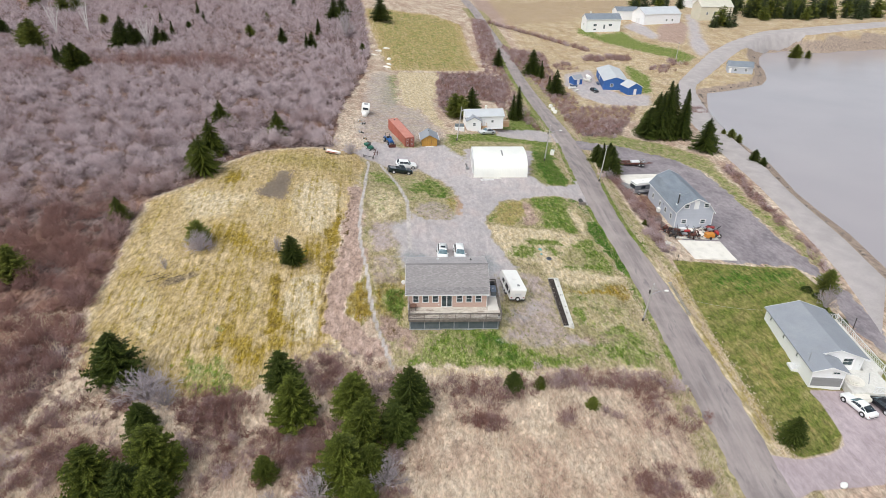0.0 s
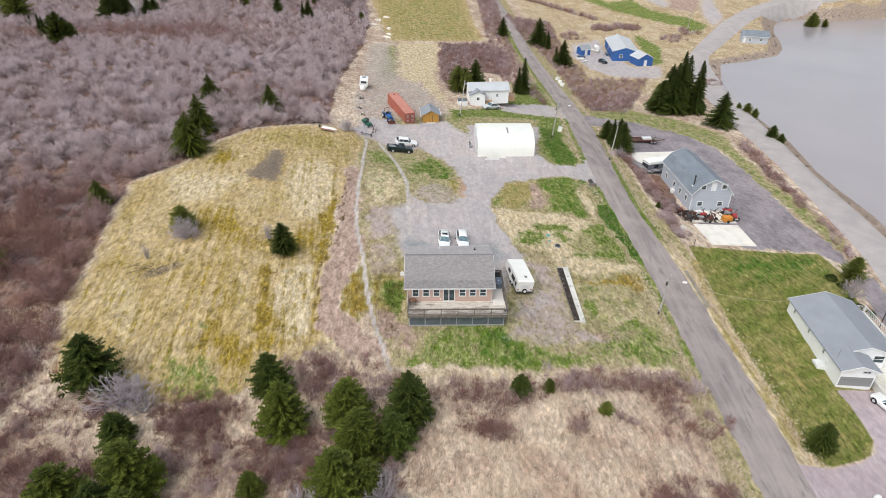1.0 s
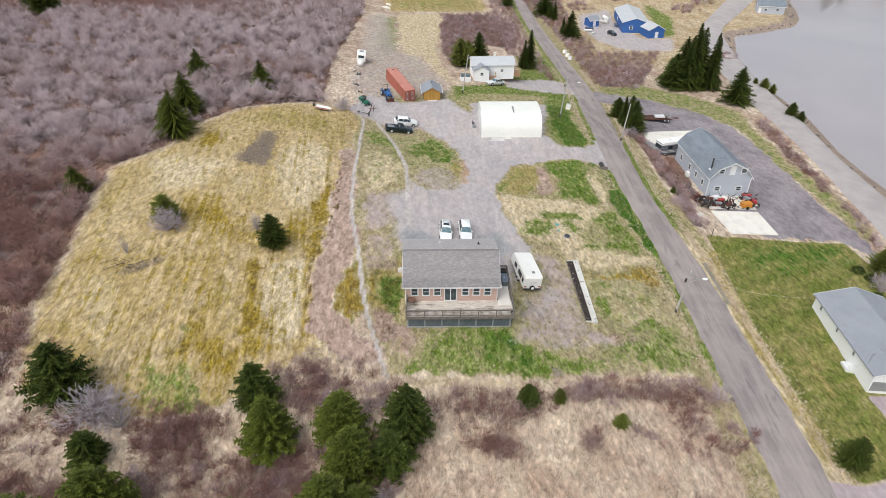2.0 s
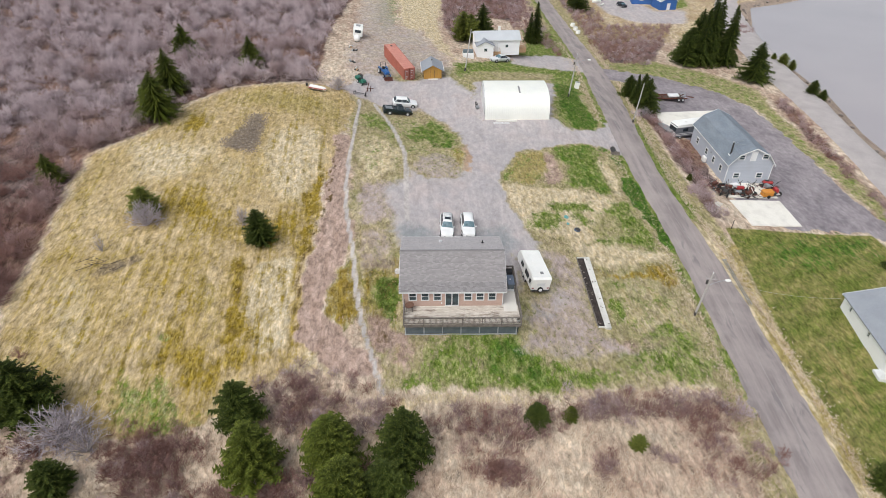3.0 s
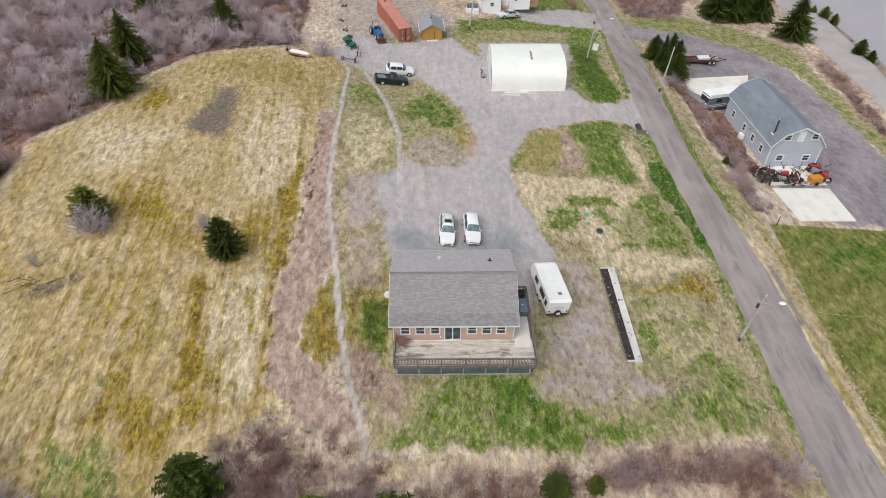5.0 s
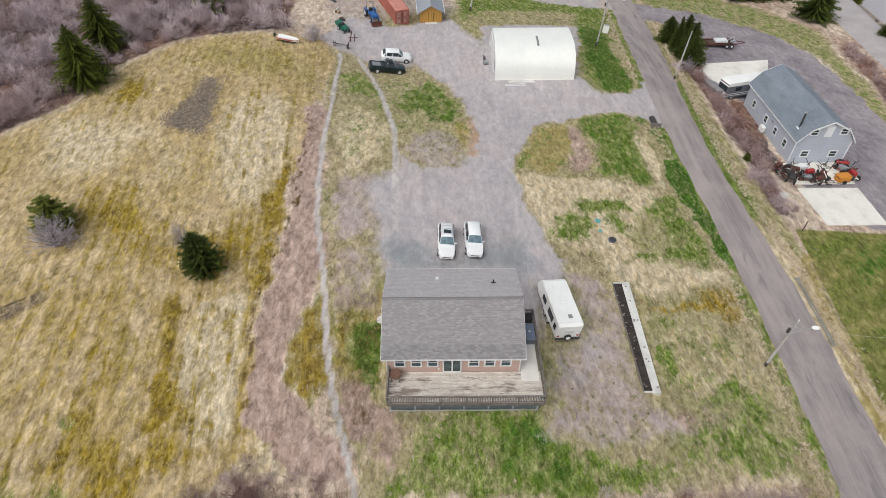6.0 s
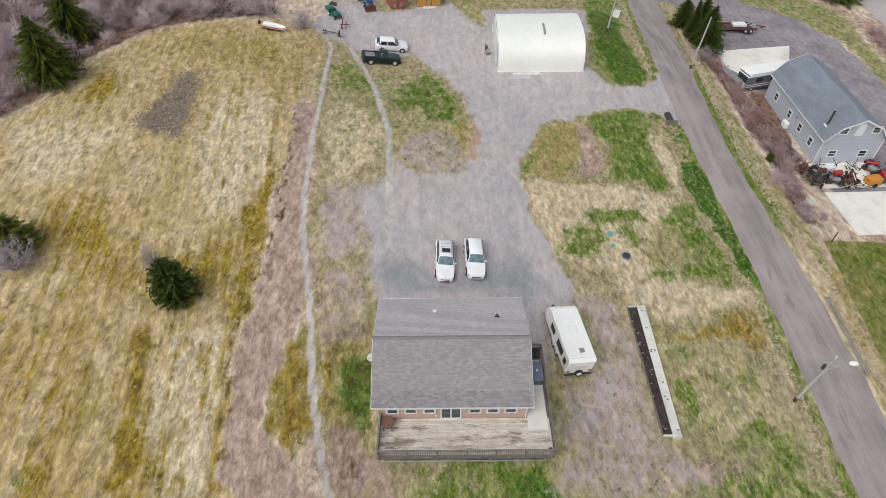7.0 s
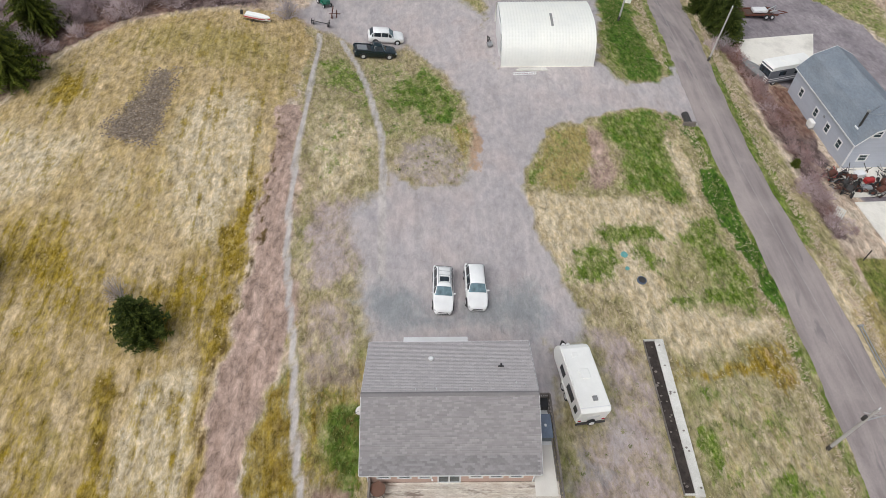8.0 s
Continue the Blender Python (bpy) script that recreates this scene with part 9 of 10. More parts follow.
def shrub(seed, stems=15, twigs=9, wide=0.035, rise=0.45):
    """Triangles of a bare shrub about one metre tall and as wide: stems to a rounded crown, and sprays of fine rising twigs on it."""
    rng = np.random.default_rng(seed)
    tris = []
    for _ in range(stems):
        a, up = rng.uniform(0, 6.283), rng.uniform(0.1, 1.0)
        d = np.array([np.cos(a) * np.sqrt(1 - up * up), np.sin(a) * np.sqrt(1 - up * up), up + 0.12])
        end = d * rng.uniform(0.5, 0.8)
        side = np.cross(d, rng.normal(size=3))
        side /= np.linalg.norm(side)
        p0 = np.array([rng.normal(0, 0.08), rng.normal(0, 0.08), 0])
        tris.append((p0 - side * wide * 0.7, p0 + side * wide * 0.7, end))
        for _ in range(twigs):
            e = d * 0.75 + np.array([0, 0, rise]) + rng.normal(0, 0.45, 3)
            e /= np.linalg.norm(e)
            s = np.cross(e, rng.normal(size=3))
            s /= np.linalg.norm(s)
            p = end * rng.uniform(0.6, 1.05) + rng.normal(0, 0.08, 3)
            tris.append((p - s * wide * 0.5, p + s * wide * 0.5, p + e * rng.uniform(0.1, 0.24)))
    return np.array(tris, np.float32)


def tuft(seed, blades=6, wide=0.06, lean=0.5, base=0.18):
    rng = np.random.default_rng(seed)
    tris = []
    for _ in range(blades):
        a, l = rng.uniform(0, 6.283), rng.uniform(0.1, lean)
        p = np.array([rng.normal(0, base), rng.normal(0, base), -0.03])
        d = np.array([np.cos(a) * l, np.sin(a) * l, 1.0]) * rng.uniform(0.7, 1.1)
        s = np.array([-np.sin(a + 0.5), np.cos(a + 0.5), 0]) * wide
        tris.append((p - s, p + s, p + d))
    return np.array(tris, np.float32)


def scatter(name, templates, x, y, size, height, tint, material, label, category, seed=0):
    """Many small plants as one mesh of kind stuff."""
    rng = np.random.default_rng(seed)
    z = land(x, y)
    vs, ts, ys = [], [], []
    kind, turn = rng.integers(0, len(templates), len(x)), rng.uniform(0, 6.283, len(x))
    for k, t in enumerate(templates):
        pick = np.where(kind == k)[0]
        if not len(pick):
            continue
        c, s = np.cos(turn[pick])[:, None, None], np.sin(turn[pick])[:, None, None]
        sx, sz = size[pick][:, None, None], height[pick][:, None, None]
        px = (t[None, ..., 0] * c - t[None, ..., 1] * s) * sx + x[pick][:, None, None]
        py = (t[None, ..., 0] * s + t[None, ..., 1] * c) * sx + y[pick][:, None, None]
        pz = t[None, ..., 2] * sz + z[pick][:, None, None]
        vs.append(np.stack([px, py, pz], -1).reshape(-1, 3))
        ts.append(np.repeat(tint[pick], t.shape[0] * 3))
        # Height within the plant, which drives the self-shade painted into its colour.
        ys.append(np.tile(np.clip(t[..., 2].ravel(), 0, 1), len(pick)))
    v = np.concatenate(vs)
    ob = raw(name, v, np.arange(len(v)).reshape(-1, 3), material, None, label, category, "stuff", tint=np.concatenate(ts))
    ob.data.attributes.new("top_light", "FLOAT", "POINT").data.foreach_set("value", np.concatenate(ys).astype(np.float32))
    return ob


def spread(rng, x0, x1, y0, y1, gap, rings=(), apart=()):
    """Jittered places in a box, inside any of the rings and clear of the others."""
    gx, gy = np.meshgrid(np.arange(x0, x1, gap), np.arange(y0, y1, gap))
    x, y = gx.ravel() + rng.uniform(-0.6, 0.6, gx.size) * gap, gy.ravel() + rng.uniform(-0.6, 0.6, gx.size) * gap
    keep = np.zeros(len(x), bool) if rings else np.ones(len(x), bool)
    for r in rings:
        keep |= inside(x, y, r) > 0.3
    x, y = x[keep], y[keep]
    keep = np.ones(len(x), bool)
    for r in apart:
        keep &= inside(x, y, r) < -0.3
    return x[keep], y[keep]


def patches(x, y, a=0.055, b=0.0):
    return 0.5 + 0.5 * np.sin(x * a + 2.0 * np.sin(y * a * 0.8 + b) + b) * np.sin(y * a * 1.3 - 1.5 * np.sin(x * a * 0.6) + b)


def build_brush():
    rng = np.random.default_rng(5)
    near, far, low = [shrub(k, 34, 22, 0.022, 0.1) for k in range(10)], [shrub(20 + k, 20, 13, 0.036, 0.08) for k in range(6)], [shrub(40 + k, 20, 13, 0.03, 0.2) for k in range(8)]
    ring = ZONES["brushW"]
    def redness(x, y):
        """Red-brown stretches of the heath."""
        r = 0.85 * np.exp(-(((x + 97) / 42) ** 2 + ((y - 142) / 11) ** 2)) + 0.7 * np.exp(-(((x + 63) / 8) ** 2 + ((y - 18) / 13) ** 2)) + 0.55 * np.exp(-(((x + 62) / 13) ** 2 + ((y + 6) / 11) ** 2))
        return np.clip(r + 0.65 * smooth(50, 10, y) * smooth(-30, -55, x) + 0.3 * (patches(x, y, 0.07) - 0.5) + rng.normal(0.08, 0.12, len(x)), 0, 0.9)
    x, y = spread(rng, -120, -24, -50, 130, 2.5, [ring])
    keep = rng.random(len(x)) < np.where((y < -14) & (x > -75), 0.6, 0.95)
    x, y = x[keep], y[keep]
    big = np.clip(0.55 + 1.25 * rng.random(len(x)) ** 2 + 0.3 * patches(x, y, 0.09, 2.0), 0.45, 2.0)
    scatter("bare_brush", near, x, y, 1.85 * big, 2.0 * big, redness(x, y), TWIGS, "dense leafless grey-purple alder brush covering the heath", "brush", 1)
    x1, y1 = spread(rng, -190, -24, 130, 215, 2.9, [ring])
    x2, y2 = spread(rng, -190, -120, -50, 130, 3.0, [ring])
    x, y = np.r_[x1, x2], np.r_[y1, y2]
    big = 0.65 + 1.0 * rng.random(len(x)) ** 1.6 + 0.3 * patches(x, y, 0.06, 1.0)
    scatter("bare_brush", far, x, y, 2.0 * big, 2.1 * big, redness(x, y), TWIGS, "leafless grey-purple brush further across the heath", "brush", 2)
    x1, y1 = spread(rng, -330, -190, -60, 340, 4.9, [ring])
    x2, y2 = spread(rng, -190, -24, 215, 340, 3.8, [ring])
    x, y = np.r_[x1, x2], np.r_[y1, y2]
    big = 1.5 + 0.9 * rng.random(len(x))
    scatter("bare_brush", far, x, y, 1.9 * big, 1.8 * big, redness(x, y), TWIGS, "distant leafless brush fading over the heath", "brush", 3)
    # Thickets on the lane's far side, along the pond road and round the cottage.
    xs, ys = [], []
    for name, gap in (("brushE1", 1.9), ("brushE2", 1.2), ("brushE3", 1.7), ("brushE4", 1.8)):
        r = np.array(ZONES[name])
        a, b = spread(rng, *r[:, 0].min(keepdims=True), *r[:, 0].max(keepdims=True), *r[:, 1].min(keepdims=True), *r[:, 1].max(keepdims=True), gap, [ZONES[name]])
        xs.append(a), ys.append(b)
    a, b = spread(rng, 20, 31, 100, 300, 1.8, [[(20, 130), (31, 100), (31, 300), (22, 300)]])
    xs.append(a), ys.append(b)
    # A hedge line across the far slope, and bushes behind the blue house.
    s = np.linspace(0, 1, 70)
    xs.append(np.interp(s, [0, 0.5, 1], [32.6, 57.6, 79.3]) + rng.normal(0, 0.5, 70)), ys.append(np.interp(s, [0, 0.5, 1], [298.3, 275.9, 245.8]) + rng.normal(0, 0.8, 70))
    for cx, cy, r, n in ((78.7, 230, 5.0, 34), (88, 232, 3.5, 20), (93, 230, 3.0, 16), (106, 211, 6.0, 26), (117, 222, 5.0, 12), (95, 141, 4.0, 20), (61, 215, 6.0, 18), (48, 232, 5.0, 16)):
        ang, rad = rng.uniform(0, 6.283, n), r * np.sqrt(rng.random(n))
        xs.append(cx + np.cos(ang) * rad), ys.append(cy + np.sin(ang) * rad)
    x, y = np.concatenate(xs), np.concatenate(ys)
    big = 0.75 + 0.5 * rng.random(len(x)) + 0.7 * smooth(200, 225, y)
    scatter("roadside_brush", low, x, y, 1.3 * big, 1.5 * big, np.clip(rng.normal(0.6, 0.22, len(x)), 0, 0.95), TWIGS, "low bare thickets along the lane and shore road", "brush", 4)
    # The thicket that hedges the meadow, and clumps among the spruces in front.
    a, b = spread(rng, -6, 34, -24, -6, 0.72, [ZONES["hedge"]])
    keep = rng.random(len(a)) < np.clip(0.25 + 0.4 * inside(a, b, ZONES["hedge"]), 0, 0.92) * np.where(a < 12, 0.45 + 0.6 * patches(a, b, 0.9, 1.1), 1.0)
    xs, ys, tt = [a[keep]], [b[keep]], [np.clip(0.74 + 0.5 * (patches(a[keep], b[keep], 0.35, 0.4) - 0.4) + rng.normal(0, 0.15, keep.sum()), 0, 1)]
    clumps_west = [(-14.5, -11, 4.4, 110, 0.55), (-7.6, -13, 2.2, 24, 0.3), (-15, -20.5, 4, 90, 0.6), (-27.6, -17.5, 3.4, 70, 0.8), (-9, -23, 3, 50, 0.6), (-19, -22, 4.5, 90, 0.8), (-13, -25, 3.5, 70, 0.7), (-51, -10, 6, 120, 0.7), (-33, -24, 4, 60, 0.6), (-40, -23, 4, 60, 0.7), (-47, -19, 6, 120, 0.6), (-46, -27, 6, 110, 0.7), (-37, -17, 2.5, 22, 0.7), (-26, -24, 4, 26, 0.35), (-22.5, -21.5, 2.6, 16, 0.5), (-6, -21.5, 1.8, 12, 0.2)]
    clumps_east = [(24.8, -11.4, 2.2, 16, 0.9), (25.3, -15.3, 2.4, 9, 0.8), (30.6, -14.9, 1.8, 6, 0.7), (27.7, -23, 1.4, 10, 0.6), (21, -24.4, 2, 20, 0.9), (13.5, -16.3, 1.3, 12, 0.5), (3.4, -17.3, 1.6, 18, 0.9), (-6.1, -26.4, 1.5, 14, 0.5), (-26.4, -17.4, 3.2, 60, 0.75), (-0.5, -13.6, 2.2, 16, 0.8), (4.6, -17.4, 2, 20, 0.7), (19.6, -15.4, 1.1, 8, 0.25), (23.4, -24, 1.9, 24, 0.6), (27.6, -14.2, 3.4, 14, 0.5), (29.4, -9.5, 1.8, 14, 0.2), (14, -10.2, 2.4, 16, 0.1), (43, 30, 1.8, 14, 0.1), (41.5, 35, 1.4, 10, 0.1), (40.8, 66, 1.6, 14, 0)]
    for cx, cy, r, n, t in clumps_west + clumps_east:
        xs.append(cx + rng.normal(0, r * 0.6, n)), ys.append(cy + rng.normal(0, r * 0.5, n)), tt.append(rng.normal(t + 0.15, 0.2, n))
    x, y, t = np.concatenate(xs), np.concatenate(ys), np.clip(np.concatenate(tt), 0, 0.95)
    big = 0.35 + 0.85 * rng.random(len(x)) ** 1.5
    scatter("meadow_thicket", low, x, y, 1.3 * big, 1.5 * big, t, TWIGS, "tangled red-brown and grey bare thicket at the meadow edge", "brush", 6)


build_brush()


def branching(seed, stems, wide):
    """Triangles of an airy leafless crown one metre tall and wide: stems that fork twice into fine spreading twigs."""
    rng = np.random.default_rng(seed)
    tris = []

    def limb(p, d, length, w, level):
        d = d / np.linalg.norm(d)
        s = np.cross(d, rng.normal(size=3))
        s *= w / np.linalg.norm(s)
        end = p + d * length
        tris.append((p - s, p + s, end))
        if level < 3:
            for k in range((3, 4, 4)[level]):
                e = d + rng.normal(0, 0.5, 3) + np.array([0, 0, 0.1])
                limb(p + (end - p) * rng.uniform(0.45, 1.0), e, length * rng.uniform(0.4, 0.62), w * 0.6, level + 1)

    for _ in range(stems):
        a, up = rng.uniform(0, 6.283), rng.uniform(0.25, 1.0)
        limb(np.array([rng.normal(0, 0.07), rng.normal(0, 0.07), 0]), np.array([math.cos(a) * (1.15 - up), math.sin(a) * (1.15 - up), up]), rng.uniform(0.45, 0.68), wide * 1.1, 0)
    return np.array(tris, np.float32)


def bare_bush(x, y, r, h, n, label, material, seed, name="bare_bush", wide=0.022):
    """A single leafless bush or small tree standing on its own: stems, and a fan of fine twigs."""
    b = thing(name, label, "bush", pose(x, y, at(x, y)), "bare bushes")
    twigs = branching(seed, n, wide)
    v, f = tri_soup([twigs * np.array([r, r, h], np.float32)])
    raw("crown", v, f, material, b, tint=np.zeros(len(v)))
    rng = random.Random(seed)
    for k in range(5):
        a = k * 1.257 + rng.random()
        part("stem", rods(((0, 0, -0.1), (math.cos(a) * r * 0.45, math.sin(a) * r * 0.45, h * 0.6), 0.03 * h, 0.01 * h, 5)), BIRCH, b)
    return b


bare_bush(-35.2, -15.2, 4.2, 3.8, 60, "silver-grey leafless bush beside a spruce", TWIGS_GREY, 51)
bare_bush(-32.8, -16.4, 2.8, 2.8, 30, "silver-grey leafless bush beside a spruce", TWIGS_GREY, 52)
bare_bush(-38.9, 14.8, 3.0, 3.3, 70, "grey-twigged bush standing in the mown field", TWIGS_GREY, 53)
bare_bush(-7.0, -25.5, 3.2, 3.6, 40, "pale grey leafless bush among young spruces", TWIGS_GREY, 54)
bare_bush(-14.0, -27.5, 3.4, 3.8, 44, "pale grey leafless bush among young spruces", TWIGS_GREY, 55)
bare_bush(-18.5, -28.5, 1.6, 2.4, 26, "pale grey leafless bush among young spruces", TWIGS_GREY, 56)
bare_bush(-26.6, 15.2, 1.5, 3.4, 30, "slender pale leafless sapling behind a spruce", TWIGS_GREY, 57, wide=0.014)
bare_bush(-42.3, 9.6, 1.2, 2.4, 18, "slender pale leafless sapling in the field", TWIGS_GREY, 58, wide=0.012)
bare_bush(-40, 215, 5.0, 12, 40, "tall pale leafless tree at the field edge", TWIGS_GREY, 62, "bare_tree")
bare_bush(65.2, 14.6, 2.2, 4.4, 40, "leafless tree beside the white bungalow", TWIGS_GREY, 63, "bare_tree")
bare_bush(-20.6, 61.2, 2.3, 2.8, 44, "grey leafless bush beside the boat", TWIGS_GREY, 65)
bare_bush(41.6, 66.8, 1.8, 2.4, 30, "pale leafless bush below the spruces", TWIGS_GREY, 64)
t = copy_thing(SPRUCES[2], pose(-39.6, 17.0, at(-39.6, 17.0), 0, 0, 40))
t.matrix_basis = pose(-39.6, 17.0, at(-39.6, 17.0), 0, 0, 40) @ Matrix.Diagonal((4.8, 4.8, 4.0, 1))


def white_tree(x, y, h, r, seed):
    """A clump of white bare stems that fan out, forking twice towards fine tips."""
    rng = np.random.default_rng(seed)
    tree = thing("bare_tree", "tall white-barked leafless tree on the heath", "tree", pose(x, y, at(x, y)), "white bare trees")
    bark = surface("white_bark", (0.8, 0.77, 0.74), (0.66, 0.62, 0.6), scale=2, fine=6, rough=0.8, speckle=0.12)
    for k in range(8):
        a, lean = k * 0.785 + rng.uniform(-0.3, 0.3), rng.uniform(0.25, 1.0)
        bm = bmesh.new()
        p, w = Vector((rng.normal(0, 0.2), rng.normal(0, 0.2), -0.2)), 0.2
        for s in range(5):
            u = (s + 1) / 5
            q = Vector((math.cos(a) * r * lean * u**1.3, math.sin(a) * r * lean * u**1.3, h * u * (1 - 0.15 * lean)))
            rod(bm, p, q, w, w * 0.75, 5)
            if s > 0:
                for _ in range(3):
                    b = rng.uniform(0, 6.28)
                    rod(bm, q, q + Vector((math.cos(b) * 0.9, math.sin(b) * 0.9, rng.uniform(0.8, 1.9))), w * 0.4, 0.02, 4)
            p, w = q, w * 0.75
        part("stem", bm, bark, tree)


for x, y, h, r, seed in ((-160.7, 199.2, 12.5, 3.2, 1), (-149.8, 204.1, 13.0, 4.2, 2), (-111.9, 173.5, 10.0, 4.0, 3)):
    white_tree(x, y, h, r, seed)


def branch_pile(x, y, seed, n=26):
    """Cut branches lying in a low heap on the mown field."""
    rng = random.Random(seed)
    pile = thing("branch_pile", "low heap of cut dark branches lying on the field", "branches", pose(x, y, at(x, y)))
    for k in range(n):
        a, l = rng.uniform(-0.5, 0.9), rng.uniform(0.7, 1.9)
        cx, cy, z = rng.gauss(0, 1.3), rng.gauss(0, 0.6), rng.uniform(0.05, 0.35)
        d = (math.cos(a) * l / 2, math.sin(a) * l / 2)
        part("branch", rods(((cx - d[0], cy - d[1], z), (cx + d[0], cy + d[1], z + rng.uniform(-0.15, 0.3)), 0.045, 0.015, 5)), BARK, pile)


branch_pile(-41.4, 7.1, 3, 14)


def clipped_bush(x, y, r, label):
    b = thing("garden_bush", label, "bush", pose(x, y, at(x, y)), "garden bushes")
    rng = np.random.default_rng(int(x * 10))
    n = 900
    d = rng.normal(size=(n, 3))
    d /= np.linalg.norm(d, axis=1)[:, None]
    d[:, 2] = abs(d[:, 2])
    p = d * r * rng.uniform(0.7, 1.08, n)[:, None]
    e, g = rng.normal(0, 0.09, (n, 3)), rng.normal(0, 0.09, (n, 3))
    v, f = tri_soup([np.stack([p, p + e, p + g], 1)])
    raw("leaves", v, f, SPRUCE_GREEN, b, tint=np.zeros(len(v)))
    part("stem", rods(((0, 0, -0.1), (0, 0, r * 0.8), 0.06)), BARK, b)


for x, y, r in ((64.6, 19.4, 0.95), (65.4, 17.4, 0.9), (64.4, 11.6, 0.8), (65.2, 9.9, 0.8), (63.9, 13.2, 0.7)):
    clipped_bush(x, y, r, "rounded dark green garden bush on the bungalow lawn")


def build_grass():
    rng = np.random.default_rng(8)
    tall, short = [tuft(k, 7, 0.05, 0.7) for k in range(8)], [tuft(30 + k, 5, 0.09, 0.9) for k in range(6)]
    keep_off = [ZONES[k] for k in ("field", "gravel", "weedy", "frontgreen", "rlawn", "lawn", "bdrive", "dirt", "frontdirt", "wdirt2", "rlow", "rk", "yard")]
    road = [ZONES["road_l"][0], *ZONES["road_l"], *ZONES["road_r"][::-1]]
    x, y = spread(rng, -60, 31, -52, 0, 0.4, (), keep_off + [road])
    keep = (abs(x) > 9) | (y < -6.5)
    x, y = x[keep], y[keep]
    big = 0.6 + 0.6 * patches(x, y, 0.5, 3.0) + rng.normal(0, 0.1, len(x))
    scatter("tall_dry_grass", tall, x, y, 0.55 * big, 0.5 * big, np.clip((patches(x, y, 0.12, 1.0) - 0.62) * 1.2 + rng.normal(0.05, 0.2, len(x)), 0, 0.9), STRAW, "tall bleached dry meadow grass in front of the house", "grass", 11)
    # Verges and banks.
    xs, ys = [], []
    for name in ("road_l", "road_r"):
        sgn = -1 if name == "road_l" else 1
        line = np.array([p for p in ZONES[name] if p[1] < 130])
        n = 1800 if sgn < 0 else 3600
        s = rng.uniform(-26, 120, n)
        xs.append(np.interp(s, line[:, 1], line[:, 0]) + sgn * (0.5 + abs(rng.normal(0, 0.9, n)))), ys.append(s)
    x, y = np.concatenate(xs), np.concatenate(ys)
    keep = ~((x < 33) & (y > 46) & (y < 56))
    for k in ("bdrive", "lot", "ditch"):
        keep &= inside(x, y, ZONES[k]) < 0
    x, y = x[keep], y[keep]
    big = 0.5 + 0.5 * rng.random(len(x))
    scatter("verge_grass", tall, x, y, 0.5 * big, 0.38 * big, np.clip(rng.normal(0.12, 0.15, len(x)), 0, 0.8), STRAW, "bleached grass tufts along the lane verges", "grass", 12)
    # Short mown stubble on the field and green turf on the lawns.
    x, y = spread(rng, -55, -14, -16, 62, 0.42, [ZONES["field"]], [ZONES["fgray"]])
    rows = 0.5 + 0.5 * np.sin((x + 0.11 * y) * 1.9 + 0.8 * np.sin(y * 0.2))
    keep = rng.random(len(x)) < 0.08 + 0.18 * rows
    x, y = x[keep], y[keep]
    scatter("field_stubble", short, x, y, np.full(len(x), 0.3), 0.12 + 0.1 * rng.random(len(x)), np.clip(rng.normal(0.1, 0.2, len(x)), 0, 0.9), surface_straw(), "short mown straw stubble on the field", "grass", 13)
    rings = [ZONES[k] for k in ("frontgreen", "rlawn", "island_e", "housegreen", "ditch")]
    x, y = spread(rng, -12, 33, -9, 60, 0.36, rings)
    growth = np.maximum.reduce([smooth(-0.6, 0.8, inside(x, y, ZONES[k])) for k in ("frontgreen", "frontgreen2", "ra_green", "ra_patch", "ra_corner", "igreen_e", "igreen_w", "housegreen", "rk_green")] + [0.55 * smooth(-0.6, 0.8, inside(x, y, ZONES[k])) for k in ("ra_mix", "ra_right", "rk", "ra_olive")])
    dry = np.clip(1.05 - growth - 0.35 * patches(x, y, 1.2, 0.5) + rng.normal(0, 0.14, len(x)), 0, 1)
    keep = rng.random(len(x)) < 0.42
    x, y, dry = x[keep], y[keep], dry[keep]
    scatter("lawn_grass", short, x, y, 0.2 + 0.15 * rng.random(len(x)), 0.08 + 0.12 * rng.random(len(x)), dry, TURF, "patchy short lawn grass, part green and part straw", "grass", 14)
    # Lush new grass in the wet ditch and by the walls.
    x, y = spread(rng, -11, 34, -8, 80, 0.27, [ZONES[k] for k in ("ditch", "qgreen", "frontgreen2", "housegreen")])
    deep = np.maximum.reduce([np.clip((inside(x, y, ZONES[k]) - 0.3) / w, 0, 1) for k, w in (("ditch", 0.9), ("qgreen", 1.6), ("frontgreen2", 1.8), ("housegreen", 4.0))])
    keep = rng.random(len(x)) < deep * np.clip(0.1 + 0.7 * patches(x, y, 0.8, 2.2) + 0.5 * patches(x, y, 2.3, 0.7), 0, 1)
    x, y = x[keep], y[keep]
    scatter("lush_grass", short, x, y, 0.26 + 0.18 * rng.random(len(x)), 0.12 + 0.16 * rng.random(len(x)), np.clip(rng.normal(0.1, 0.3, len(x)) + 0.35 * (1 - patches(x, y, 1.1, 0.4)), 0, 1), LUSH, "lush bright green new grass in the ditch", "grass", 16)
    x, y = spread(rng, -8, 32, -9, 40, 0.34, [ZONES[k] for k in ("weedy", "rlow", "rk", "ibrown")])
    near = np.maximum.reduce([smooth(-0.5, 1.0, inside(x, y, ZONES[k])) * top for k, top in (("weedy", 0.5), ("weedgrav", 0.8), ("rlow", 0.6), ("rk", 0.16), ("ibrown", 0.7))])
    keep = rng.random(len(x)) < near * (0.04 + 0.22 * patches(x, y, 1.4, 1.3) ** 2)
    x, y = x[keep], y[keep]
